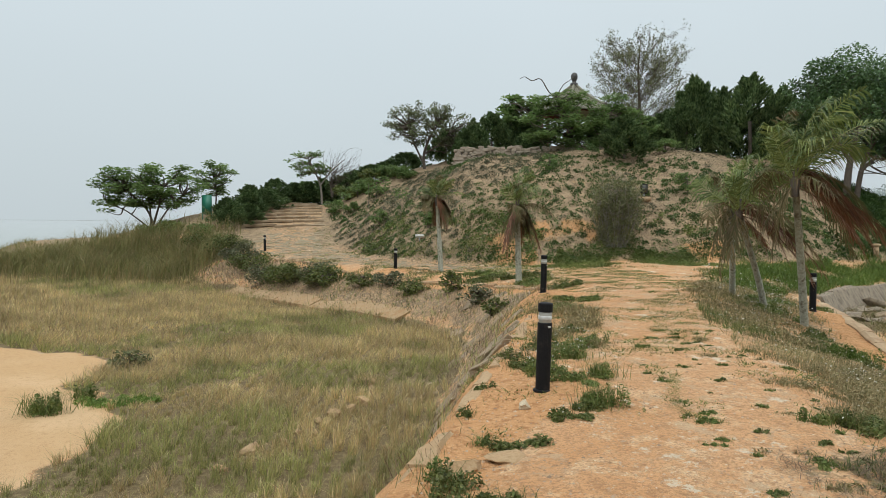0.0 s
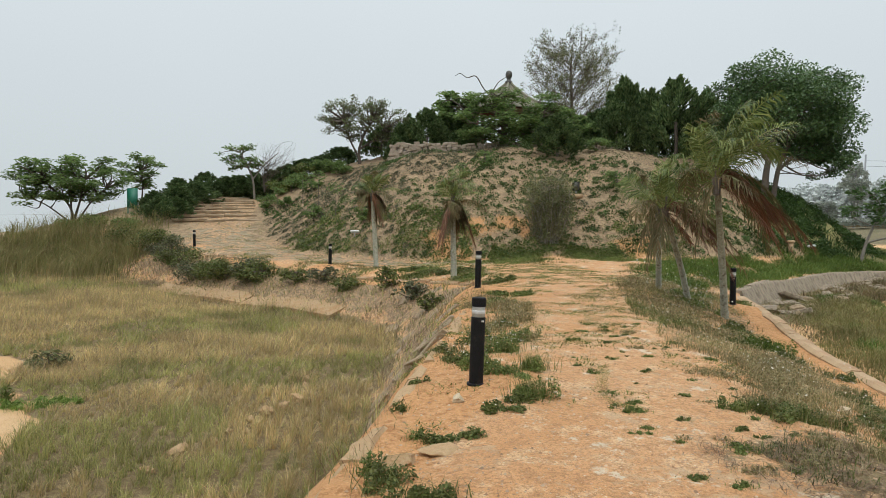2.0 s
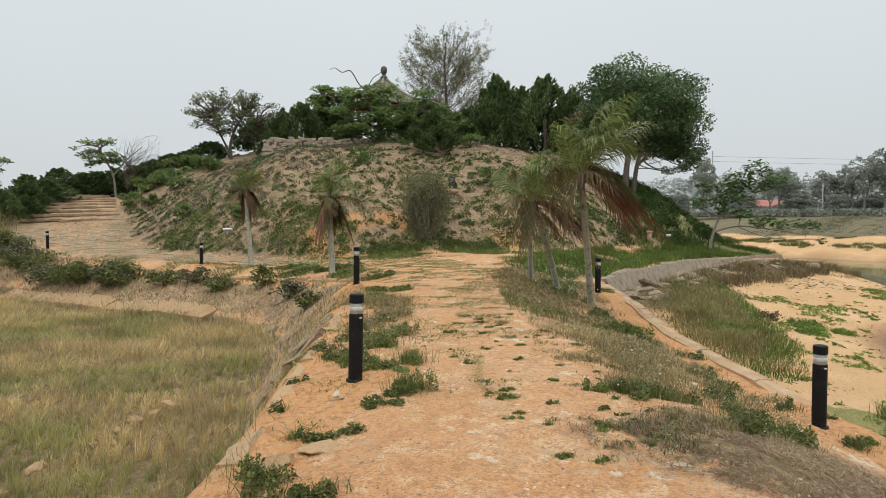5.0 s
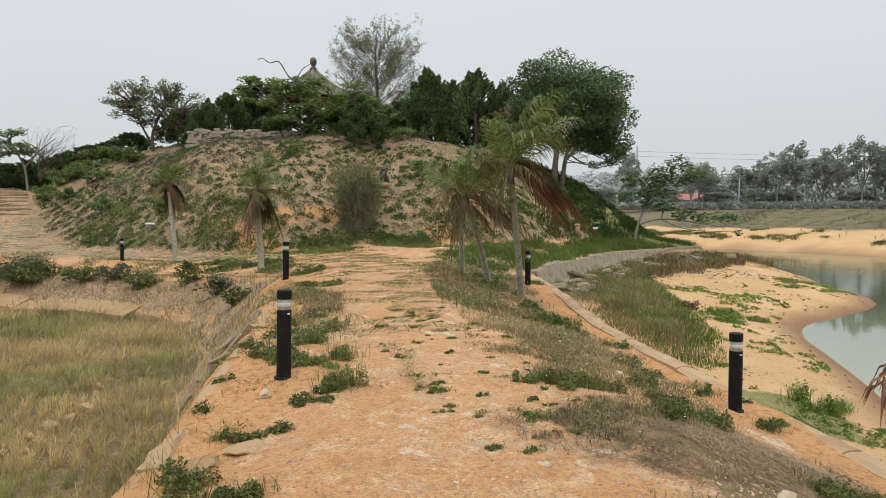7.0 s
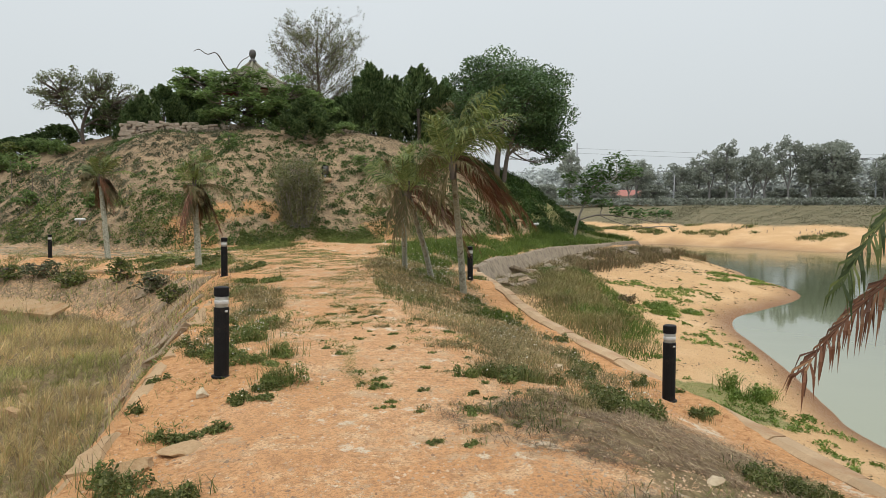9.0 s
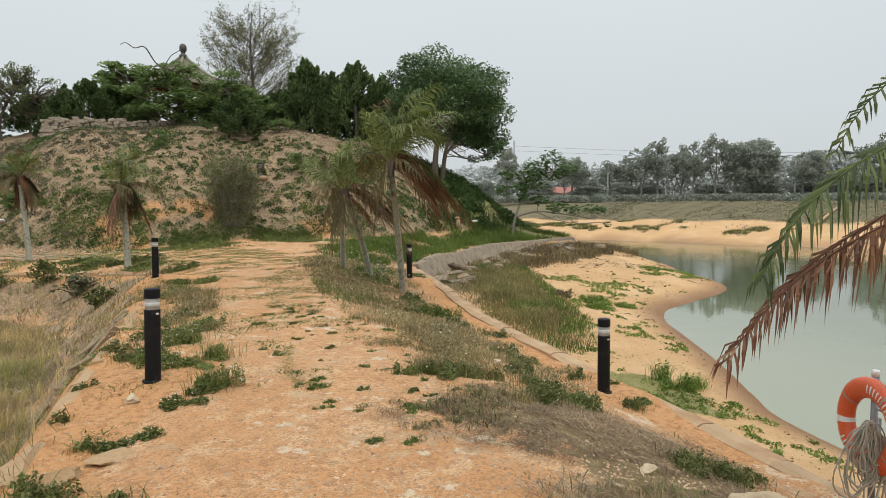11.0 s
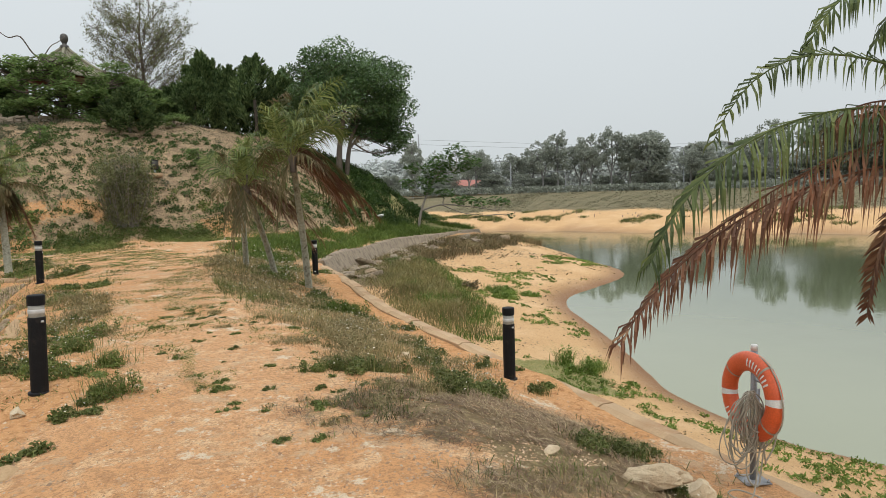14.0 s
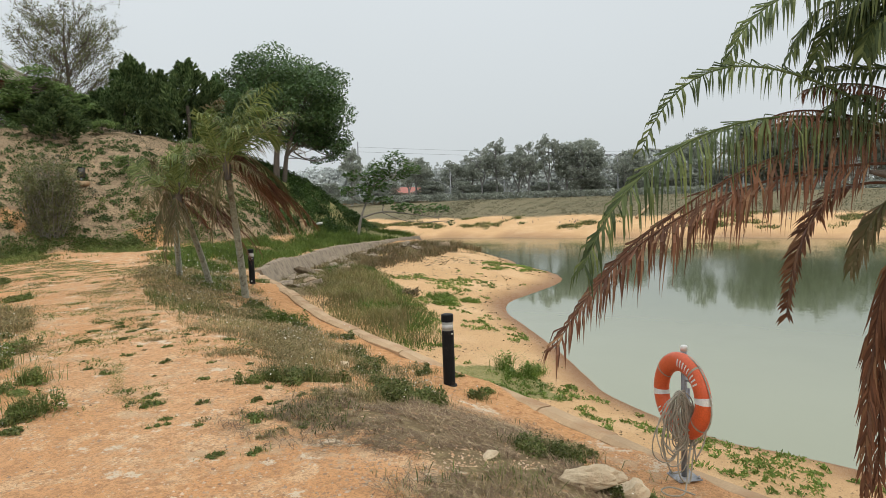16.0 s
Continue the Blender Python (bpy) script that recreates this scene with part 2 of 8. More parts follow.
def ground_material():
    m, n, l, bs = node_mat("earth_and_sand")
    pos = n.new("ShaderNodeTexCoord").outputs["Object"]

    def zone(name):
        a = n.new("ShaderNodeAttribute")
        a.attribute_name = name
        return a.outputs["Fac"]

    n1, n2, n3 = noise_tex(n, l, pos, 0.55, 5.0), noise_tex(n, l, pos, 3.2, 6.0, 0.65), noise_tex(n, l, pos, 38.0, 5.0, 0.7)
    n4, n5 = noise_tex(n, l, pos, 11.0, 6.0, 0.7), noise_tex(n, l, pos, 1.3, 7.0, 0.75)
    n6, n7 = noise_tex(n, l, pos, 4.6, 8.0, 0.8), noise_tex(n, l, pos, 90.0, 3.0, 0.6)
    vor = n.new("ShaderNodeTexVoronoi")
    vor.inputs["Scale"].default_value = 26.0
    l.new(pos, vor.inputs["Vector"])
    grit = band(n, l, vor.outputs["Distance"], 0.12, 0.26, 1.0, 0.0)
    vor2 = n.new("ShaderNodeTexVoronoi")
    vor2.inputs["Scale"].default_value = 70.0
    l.new(pos, vor2.inputs["Vector"])
    grit2 = band(n, l, vor2.outputs["Distance"], 0.1, 0.3, 1.0, 0.0)
    # trodden orange clay of the track, paler and greyer where worn to the subbase
    clay = blend(n, l, band(n, l, n1, 0.35, 0.65), (0.646, 0.321, 0.139), (0.701, 0.384, 0.190))
    clay = blend(n, l, maths(n, l, "MULTIPLY", band(n, l, n2, 0.5, 0.62), 0.75), clay, (0.768, 0.491, 0.278))
    clay = blend(n, l, maths(n, l, "MULTIPLY", band(n, l, n4, 0.5, 0.64), 0.7), clay, (0.420, 0.214, 0.099))
    clay = blend(n, l, maths(n, l, "MULTIPLY", band(n, l, n3, 0.5, 0.6), 0.75), clay, (0.379, 0.195, 0.095))
    clay = blend(n, l, maths(n, l, "MULTIPLY", band(n, l, n5, 0.55, 0.61), 0.7), clay, (0.561, 0.377, 0.224))
    clay = blend(n, l, maths(n, l, "MULTIPLY", band(n, l, n6, 0.6, 0.66), 0.7), clay, (0.768, 0.590, 0.369))
    clay = blend(n, l, maths(n, l, "MULTIPLY", band(n, l, n7, 0.56, 0.66), 0.6), clay, (0.308, 0.157, 0.078))
    clay = blend(n, l, maths(n, l, "MULTIPLY", grit, band(n, l, n2, 0.45, 0.6)), clay, (0.768, 0.603, 0.402))
    clay = blend(n, l, maths(n, l, "MULTIPLY", grit2, 0.4), clay, (0.505, 0.277, 0.144))
    n8 = noise_tex(n, l, pos, 1.7, 9.0, 0.78)
    clay = blend(n, l, maths(n, l, "MULTIPLY", band(n, l, n8, 0.57, 0.61), 0.8), clay, (0.710, 0.583, 0.423))
    clay = blend(n, l, maths(n, l, "MULTIPLY", maths(n, l, "MULTIPLY", grit2, band(n, l, n8, 0.3, 0.5)), 0.6), clay, (0.291, 0.151, 0.079))
    clay = blend(n, l, 1.0, clay, (0.945, 1.0, 1.02), "MULTIPLY")
    # loose orange soil heaped round the lamps and on the banks
    loose = blend(n, l, n2, (0.605, 0.294, 0.11), (0.549, 0.323, 0.165))
    loose = blend(n, l, band(n, l, n4, 0.47, 0.62), loose, (0.403, 0.193, 0.0776))
    loose = blend(n, l, maths(n, l, "MULTIPLY", band(n, l, n3, 0.52, 0.62), 0.6), loose, (0.739, 0.446, 0.22))
    # dry brown hill soil
    hill = blend(n, l, band(n, l, n1, 0.38, 0.62), (0.34, 0.25, 0.152), (0.41, 0.295, 0.175))
    hill = blend(n, l, band(n, l, n2, 0.42, 0.62), hill, (0.265, 0.188, 0.115))
    hill = blend(n, l, maths(n, l, "MULTIPLY", band(n, l, n4, 0.46, 0.6), 0.6), hill, (0.20, 0.145, 0.092))
    hill = blend(n, l, maths(n, l, "MULTIPLY", band(n, l, n5, 0.57, 0.68), 0.6), hill, (0.52, 0.34, 0.17))
    # pale sand
    sand = blend(n, l, n2, (0.633, 0.411, 0.211), (0.566, 0.355, 0.175))
    sand = blend(n, l, band(n, l, n1, 0.45, 0.7), sand, (0.679, 0.46, 0.255))
    sand = blend(n, l, maths(n, l, "MULTIPLY", band(n, l, n4, 0.53, 0.66), 0.55), sand, (0.476, 0.281, 0.131))
    sand = blend(n, l, maths(n, l, "MULTIPLY", band(n, l, n6, 0.58, 0.66), 0.5), sand, (0.431, 0.24, 0.106))
    sand = blend(n, l, maths(n, l, "MULTIPLY", band(n, l, n7, 0.56, 0.64), 0.5), sand, (0.35, 0.201, 0.0909))
    sand = blend(n, l, maths(n, l, "MULTIPLY", grit2, band(n, l, n5, 0.5, 0.6, 0.0, 0.6)), sand, (0.7, 0.52, 0.302))
    # litter under the basin's grass
    litter = blend(n, l, n2, (0.20, 0.142, 0.078), (0.14, 0.105, 0.05))
    litter = blend(n, l, band(n, l, n4, 0.45, 0.65), litter, (0.29, 0.22, 0.112))
    turf = blend(n, l, band(n, l, n2, 0.35, 0.65), (0.27, 0.25, 0.10), (0.34, 0.295, 0.135))
    turf = blend(n, l, band(n, l, n4, 0.45, 0.7), turf, (0.18, 0.19, 0.065))
    bank = blend(n, l, band(n, l, n1, 0.35, 0.65), (0.164, 0.144, 0.0829), (0.211, 0.174, 0.102))
    bank = blend(n, l, band(n, l, n2, 0.45, 0.65), bank, (0.133, 0.122, 0.0666))
    edge = band(n, l, n4, 0.3, 0.7, -0.22, 0.22)

    def mask(name):
        return band(n, l, maths(n, l, "ADD", zone(name), edge), 0.38, 0.62)

    col = blend(n, l, mask("z_hill"), clay, hill)
    col = blend(n, l, mask("z_loose"), col, loose)
    col = blend(n, l, mask("z_litter"), col, litter)
    col = blend(n, l, mask("z_sand"), col, sand)
    col = blend(n, l, mask("z_bank"), col, bank)
    col = blend(n, l, mask("z_turf"), col, turf)
    wet = zone("z_wet")
    dark = n.new("ShaderNodeMix")
    dark.data_type, dark.blend_type = "RGBA", "MULTIPLY"
    l.new(wet, dark.inputs[0])
    l.new(col, dark.inputs[6])
    dark.inputs[7].default_value = (0.42, 0.33, 0.27, 1)
    l.new(dark.outputs[2], bs.inputs["Base Color"])
    l.new(band(n, l, wet, 0.0, 1.0, 0.95, 0.5), bs.inputs["Roughness"])
    bs.inputs["Specular IOR Level"].default_value = 0.2
    h = maths(n, l, "ADD", maths(n, l, "MULTIPLY", n4, 1.3), maths(n, l, "MULTIPLY", n3, 0.5))
    h = maths(n, l, "ADD", h, maths(n, l, "MULTIPLY", grit, 0.3))
    relief(n, l, bs, h, 0.95, 0.035)
    return m


def water_material():
    m, n, l, bs = node_mat("pond_water")
    pos = n.new("ShaderNodeTexCoord").outputs["Object"]
    bs.inputs["Roughness"].default_value, bs.inputs["IOR"].default_value = 0.02, 1.333
    bs.inputs["Specular IOR Level"].default_value = 0.5
    st = n.new("ShaderNodeMapping")
    st.inputs["Scale"].default_value = (1.0, 1.0, 1.0)
    l.new(pos, st.inputs["Vector"])
    a, b = noise_tex(n, l, st.outputs[0], 4.0, 3.0, 0.5), noise_tex(n, l, st.outputs[0], 0.5, 2.0)
    calm = band(n, l, noise_tex(n, l, pos, 0.07, 2.0), 0.38, 0.62, 0.3, 1.0)
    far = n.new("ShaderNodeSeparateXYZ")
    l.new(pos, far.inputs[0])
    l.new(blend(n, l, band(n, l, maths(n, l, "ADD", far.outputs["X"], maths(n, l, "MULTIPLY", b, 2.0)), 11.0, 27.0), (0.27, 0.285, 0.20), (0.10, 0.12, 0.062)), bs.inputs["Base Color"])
    calm = maths(n, l, "MULTIPLY", calm, band(n, l, far.outputs["X"], 14.0, 42.0, 0.5, 2.0))
    relief(n, l, bs, maths(n, l, "MULTIPLY", maths(n, l, "ADD", a, maths(n, l, "MULTIPLY", b, 1.5)), calm), 0.14, 0.03)
    return m


EARTH, WATER = ground_material(), water_material()
CONCRETE = solid("weathered_concrete", (0.484, 0.335, 0.19), (0.396, 0.27, 0.152), 3.0, 45.0, 0.9, bump=0.5, stain=(0.33, 0.19, 0.0931), vary=0.15)
SLAB = solid("grey_brown_slab", (0.34, 0.25, 0.155), (0.26, 0.19, 0.115), 2.0, 30.0, 0.95, bump=0.7, dist=0.02, stain=(0.204, 0.13, 0.0693), vary=0.12)
STONE = solid("pale_field_stone", (0.36, 0.29, 0.22), (0.27, 0.22, 0.165), 5.0, 40.0, 0.9, bump=0.6, vary=0.3, stain=(0.24, 0.20, 0.138))
ROCK = solid("sandy_rock", (0.60, 0.49, 0.33), (0.48, 0.37, 0.235), 7.0, 50.0, 0.95, stain=(0.36, 0.25, 0.15), bump=0.9, dist=0.015, vary=0.3)
MORTAR = solid("dark_mortar", (0.20, 0.17, 0.14), (0.15, 0.13, 0.11), 8.0, 60.0, 0.95)
BLACK = solid("black_powder_coat", (0.007, 0.007, 0.008), (0.010, 0.010, 0.011), 14.0, 160.0, 0.6, bump=0.08, dist=0.002, stain=(0.02, 0.017, 0.015), spec=0.2)
CLEAR = solid("clouded_clear_plastic", (0.40, 0.39, 0.34), (0.30, 0.29, 0.25), 20.0, 120.0, 0.25, bump=0.05, spec=0.6)
EDGE_STONE = solid("soil_stained_edging", (0.40, 0.25, 0.120), (0.44, 0.31, 0.172), 2.5, 35.0, 0.95, bump=0.7, dist=0.015, stain=(0.30, 0.165, 0.065), vary=0.15)
LABEL_WHITE = solid("pale_label", (0.62, 0.62, 0.60), (0.5, 0.5, 0.48), 30.0, 200.0, 0.5, bump=0.02)
STEEL = solid("galvanised_steel", (0.36, 0.37, 0.38), (0.28, 0.29, 0.30), 12.0, 90.0, 0.5, metal=0.6, bump=0.1, dist=0.003)
WHITE = solid("white_plastic", (0.78, 0.77, 0.73), (0.70, 0.69, 0.65), 10.0, 90.0, 0.5, bump=0.05, dist=0.002)
BUOY = solid("faded_orange_plastic", (0.72, 0.115, 0.03), (0.64, 0.105, 0.035), 5.0, 70.0, 0.45, bump=0.1, dist=0.003, stain=(0.56, 0.13, 0.06))
ROPE = solid("dirty_rope", (0.42, 0.38, 0.30), (0.29, 0.265, 0.205), 20.0, 240.0, 0.9, bump=0.8, dist=0.004)
BARK = solid("grey_bark", (0.14, 0.11, 0.085), (0.09, 0.072, 0.055), 8.0, 60.0, 0.95, bump=0.8, dist=0.02)
PALE_BARK = solid("pale_grey_bark", (0.27, 0.24, 0.20), (0.19, 0.165, 0.135), 8.0, 60.0, 0.9, bump=0.7, dist=0.02)
PALM_BARK = solid("ringed_palm_bark", (0.47, 0.48, 0.39), (0.27, 0.275, 0.20), 22.0, 70.0, 0.9, bump=1.0, dist=0.02, stain=(0.16, 0.145, 0.10))
GREEN_PAINT = solid("green_enamel", (0.02, 0.16, 0.10), (0.03, 0.19, 0.12), 3.0, 60.0, 0.4, bump=0.05)
TILE = solid("weathered_roof_tile", (0.27, 0.25, 0.17), (0.21, 0.20, 0.14), 4.0, 40.0, 0.5, bump=0.3, stain=(0.17, 0.16, 0.10))
FINIAL = solid("dark_glazed_finial", (0.06, 0.055, 0.05), (0.085, 0.075, 0.06), 6.0, 40.0, 0.4)
RED_WOOD = solid("red_brown_timber", (0.19, 0.07, 0.045), (0.14, 0.055, 0.04), 6.0, 60.0, 0.7)

JUNIPER = leafy("juniper_sprays", [(0.035, 0.065, 0.024), (0.10, 0.15, 0.055), (0.20, 0.265, 0.105)], 0.3)
FEATHER = leafy("feathery_leaves", [(0.103, 0.163, 0.0516), (0.172, 0.249, 0.0817), (0.249, 0.327, 0.12)], 0.6)
FIG = leafy("dark_broad_leaves", [(0.0552, 0.103, 0.0374), (0.0856, 0.152, 0.0517), (0.138, 0.214, 0.0791)], 0.2, 0.4, 0.4)
DULL = leafy("dull_olive_leaves", [(0.08, 0.095, 0.045), (0.13, 0.14, 0.07), (0.18, 0.165, 0.095)], 0.2)
TWIGGY = leafy("twiggy_bush_leaves", [(0.12, 0.132, 0.056), (0.165, 0.182, 0.073), (0.22, 0.209, 0.103)], 0.25)
WEED = leafy("green_weeds", [(0.07, 0.105, 0.024), (0.135, 0.18, 0.042), (0.225, 0.255, 0.08), (0.16, 0.165, 0.058)], 0.3)
DARK_WEED = leafy("dark_weeds", [(0.055, 0.078, 0.020), (0.11, 0.14, 0.036), (0.185, 0.20, 0.064), (0.135, 0.13, 0.05)], 0.25)
LUSH = leafy("lush_bank_grass", [(0.06, 0.10, 0.017), (0.10, 0.155, 0.028), (0.17, 0.215, 0.047)], 0.3)
OLIVE_GRASS = leafy("olive_meadow_grass", [(0.131, 0.147, 0.0405), (0.344, 0.339, 0.106), (0.466, 0.42, 0.157), (0.202, 0.233, 0.0759), (0.546, 0.455, 0.223)], 0.25)
MEADOW = leafy("browning_meadow_grass", [(0.295, 0.209, 0.104), (0.645, 0.474, 0.228), (0.363, 0.349, 0.132), (0.444, 0.355, 0.149), (0.732, 0.555, 0.3), (0.466, 0.321, 0.155)], 0.25)
REED = leafy("dry_reeds", [(0.29, 0.22, 0.099), (0.21, 0.195, 0.073), (0.15, 0.165, 0.050), (0.35, 0.27, 0.133)], 0.25)
STRAW = leafy("dead_straw", [(0.30, 0.23, 0.133), (0.40, 0.31, 0.176), (0.22, 0.165, 0.099), (0.48, 0.38, 0.224)], 0.15)
BROWN_BRUSH = leafy("brown_brush", [(0.16, 0.115, 0.060), (0.22, 0.165, 0.086), (0.12, 0.115, 0.047)], 0.2)
PALM_GREEN = leafy("palm_green", [(0.065, 0.10, 0.024), (0.15, 0.20, 0.05), (0.29, 0.32, 0.105), (0.09, 0.13, 0.034)], 0.3, 0.45, 0.4)
PALM_DRY = leafy("palm_dead", [(0.15, 0.068, 0.040), (0.26, 0.125, 0.07), (0.09, 0.043, 0.027), (0.38, 0.235, 0.145)], 0.15)
PALM_TAN = leafy("palm_tan", [(0.17, 0.125, 0.06), (0.12, 0.115, 0.045), (0.23, 0.16, 0.085)], 0.2)
# haze over the far bank is put into these greyed leaf and bark colours
FAR_LEAF = leafy("haze_greyed_leaves", [(0.275, 0.299, 0.25), (0.317, 0.342, 0.287), (0.36, 0.384, 0.323)], 0.45, 0.95, 0.0)
FAR_BARK = solid("haze_greyed_bark", (0.24, 0.235, 0.225), (0.20, 0.195, 0.185), 2.0, 10.0, 0.95)
NEAR_GREEN = leafy("palm_dark_green", [(0.0435, 0.0653, 0.0232), (0.0798, 0.109, 0.0362), (0.174, 0.203, 0.0653)], 0.2, 0.55, 0.2)
NEAR_DRY = leafy("palm_red_brown", [(0.123, 0.0518, 0.0271), (0.197, 0.0867, 0.0432), (0.0867, 0.0394, 0.0222), (0.271, 0.148, 0.0739)], 0.15, 0.6, 0.2)
PAVE = solid("pale_trodden_stone", (0.33, 0.27, 0.175), (0.25, 0.20, 0.125), 5.0, 40.0, 0.95, bump=0.6, vary=0.2, stain=(0.198, 0.144, 0.0808), spec=0.1)
HILL_GREEN = leafy("hill_tuft_green", [(0.048, 0.085, 0.024), (0.085, 0.135, 0.040), (0.135, 0.19, 0.062)], 0.3)
BANK_GREEN = leafy("deep_green_bank_growth", [(0.028, 0.055, 0.014), (0.055, 0.10, 0.024), (0.10, 0.15, 0.042)], 0.25)
HILL_DULL = leafy("hill_tuft_dull", [(0.11, 0.105, 0.068), (0.14, 0.14, 0.085), (0.11, 0.125, 0.06), (0.19, 0.17, 0.11)], 0.2)
DEAD = leafy("brown_dead_stems", [(0.0781, 0.0462, 0.0268), (0.17, 0.105, 0.0614), (0.113, 0.0681, 0.04), (0.255, 0.167, 0.0986), (0.142, 0.0867, 0.0534)], 0.1)
VERGE = leafy("olive_brown_verge", [(0.11, 0.115, 0.04), (0.32, 0.245, 0.125), (0.18, 0.175, 0.062), (0.50, 0.38, 0.21), (0.20, 0.175, 0.075)], 0.2)
BRIGHT = leafy("bright_shore_leaves", [(0.10, 0.16, 0.028), (0.18, 0.26, 0.05), (0.27, 0.35, 0.095)], 0.35)
OLIVE_LEAF = leafy("airy_olive_leaves", [(0.10, 0.125, 0.055), (0.15, 0.175, 0.08), (0.20, 0.215, 0.105)], 0.3)


def streaked(name, c1, c2, dark):
    """Old concrete with runs of dirt down its face and a crazed, pitted skin."""
    m, n, l, bs = node_mat(name)
    pos = n.new("ShaderNodeTexCoord").outputs["Object"]
    st = n.new("ShaderNodeMapping")
    st.inputs["Scale"].default_value = (7.0, 7.0, 0.7)
    l.new(pos, st.inputs["Vector"])
    big, fine, run = noise_tex(n, l, pos, 2.2, 6.0, 0.7), noise_tex(n, l, pos, 34.0, 6.0, 0.7), noise_tex(n, l, st.outputs[0], 1.0, 5.0, 0.7)
    col = blend(n, l, band(n, l, big, 0.35, 0.65), c1, c2)
    col = blend(n, l, maths(n, l, "MULTIPLY", band(n, l, run, 0.46, 0.62), 0.8), col, dark)
    col = blend(n, l, maths(n, l, "MULTIPLY", band(n, l, fine, 0.5, 0.62), 0.6), col, tuple(v * 0.6 for v in c1))
    l.new(col, bs.inputs["Base Color"])
    bs.inputs["Roughness"].default_value = 0.95
    relief(n, l, bs, maths(n, l, "ADD", fine, run), 0.8, 0.03)
    return m


WALL_GREY = streaked("streaked_wall_concrete", (0.36, 0.29, 0.205), (0.29, 0.23, 0.16), (0.12, 0.094, 0.068))
FLOWER = leafy("white_flowers", [(0.75, 0.74, 0.66), (0.66, 0.62, 0.50)], 0.2)

# ---- makers ----
def raw_mesh(name, verts, faces, mats, smooth_shade=False, index=None):
    me = bpy.data.meshes.new(name)
    verts = np.asarray(verts, np.float32)
    faces = np.asarray(faces, np.int32)
    k = faces.shape[1]
    me.vertices.add(len(verts))
    me.vertices.foreach_set("co", verts.ravel())
    me.loops.add(faces.size)
    me.loops.foreach_set("vertex_index", faces.ravel())
    me.polygons.add(len(faces))
    me.polygons.foreach_set("loop_start", np.arange(0, faces.size, k, dtype=np.int32))
    for m in mats if isinstance(mats, (list, tuple)) else [mats]:
        me.materials.append(m)
    if index is not None:
        me.polygons.foreach_set("material_index", np.asarray(index, np.int32))
    me.polygons.foreach_set("use_smooth", np.full(len(faces), smooth_shade))
    me.update(calc_edges=True)
    return me


def thing(name, at, label, category, group="", kind="", rz=0.0, scale=1.0):
    ob = new(name)
    ob.empty_display_size = 0.2
    ob.matrix_basis = pose(*at, 0, 0, rz) @ Matrix.Diagonal((scale, scale, scale, 1))
    return tagged(ob, label, category, group, kind)


def put(name, me, parent=None, label="", at=None):
    ob = new(name, me)
    if parent:
        ob.parent = parent
    if at is not None:
        ob.matrix_basis = at
    return tagged(ob, label)


def part(name, bm, material, parent, label="", shade=True):
    me = bpy.data.meshes.new(name)
    bm.to_mesh(me)
    bm.free()
    me.materials.append(material)
    me.polygons.foreach_set("use_smooth", np.full(len(me.polygons), shade))
    return put(name, me, parent, label)


def tube(points, radii, sides=7, cap=True):
    p = np.asarray(points, float)
    r = np.broadcast_to(np.asarray(radii, float), len(p))
    d = np.gradient(p, axis=0)
    d /= np.linalg.norm(d, axis=1)[:, None] + 1e-9
    ref = np.array([0, 0, 1.0]) if abs(d[:, 2]).mean() < 0.8 else np.array([1.0, 0, 0])
    u = np.cross(d, ref)
    u /= np.linalg.norm(u, axis=1)[:, None] + 1e-9
    v = np.cross(d, u)
    a = np.linspace(0, 2 * np.pi, sides, endpoint=False)
    ring = np.cos(a)[None, :, None] * u[:, None] + np.sin(a)[None, :, None] * v[:, None]
    V = (p[:, None] + ring * r[:, None, None]).reshape(-1, 3)
    F = []
    for i in range(len(p) - 1):
        for k in range(sides):
            b = (k + 1) % sides
            F.append((i * sides + k, i * sides + b, (i + 1) * sides + b, (i + 1) * sides + k))
    if cap:
        for base, c in ((0, p[0]), ((len(p) - 1) * sides, p[-1])):
            V = np.vstack([V, c])
            for k in range(0, sides):
                F.append((base + k, base + (k + 1) % sides, len(V) - 1, len(V) - 1))
    F = [f if f[2] != f[3] else (f[0], f[1], f[2], f[2]) for f in F]
    return V, np.array(F)


def tris_of(F):
    """Quads (a cap's last corner may be doubled) to triangles."""
    F = np.asarray(F)
    a, b = F[:, [0, 1, 2]], F[F[:, 2] != F[:, 3]][:, [0, 2, 3]]
    return np.vstack([a, b])


def join(chunks):
    V, F, n = [], [], 0
    for v, f in chunks:
        V.append(v)
        F.append(np.asarray(f) + n)
        n += len(v)
    return np.vstack(V), np.vstack(F)


def tubes_mesh(name, list_of, mat, sides=6):
    ch = []
    for p, r in list_of:
        v, f = tube(p, r, sides)
        ch.append((v, tris_of(f)))
    return raw_mesh(name, *join(ch), mat, True)


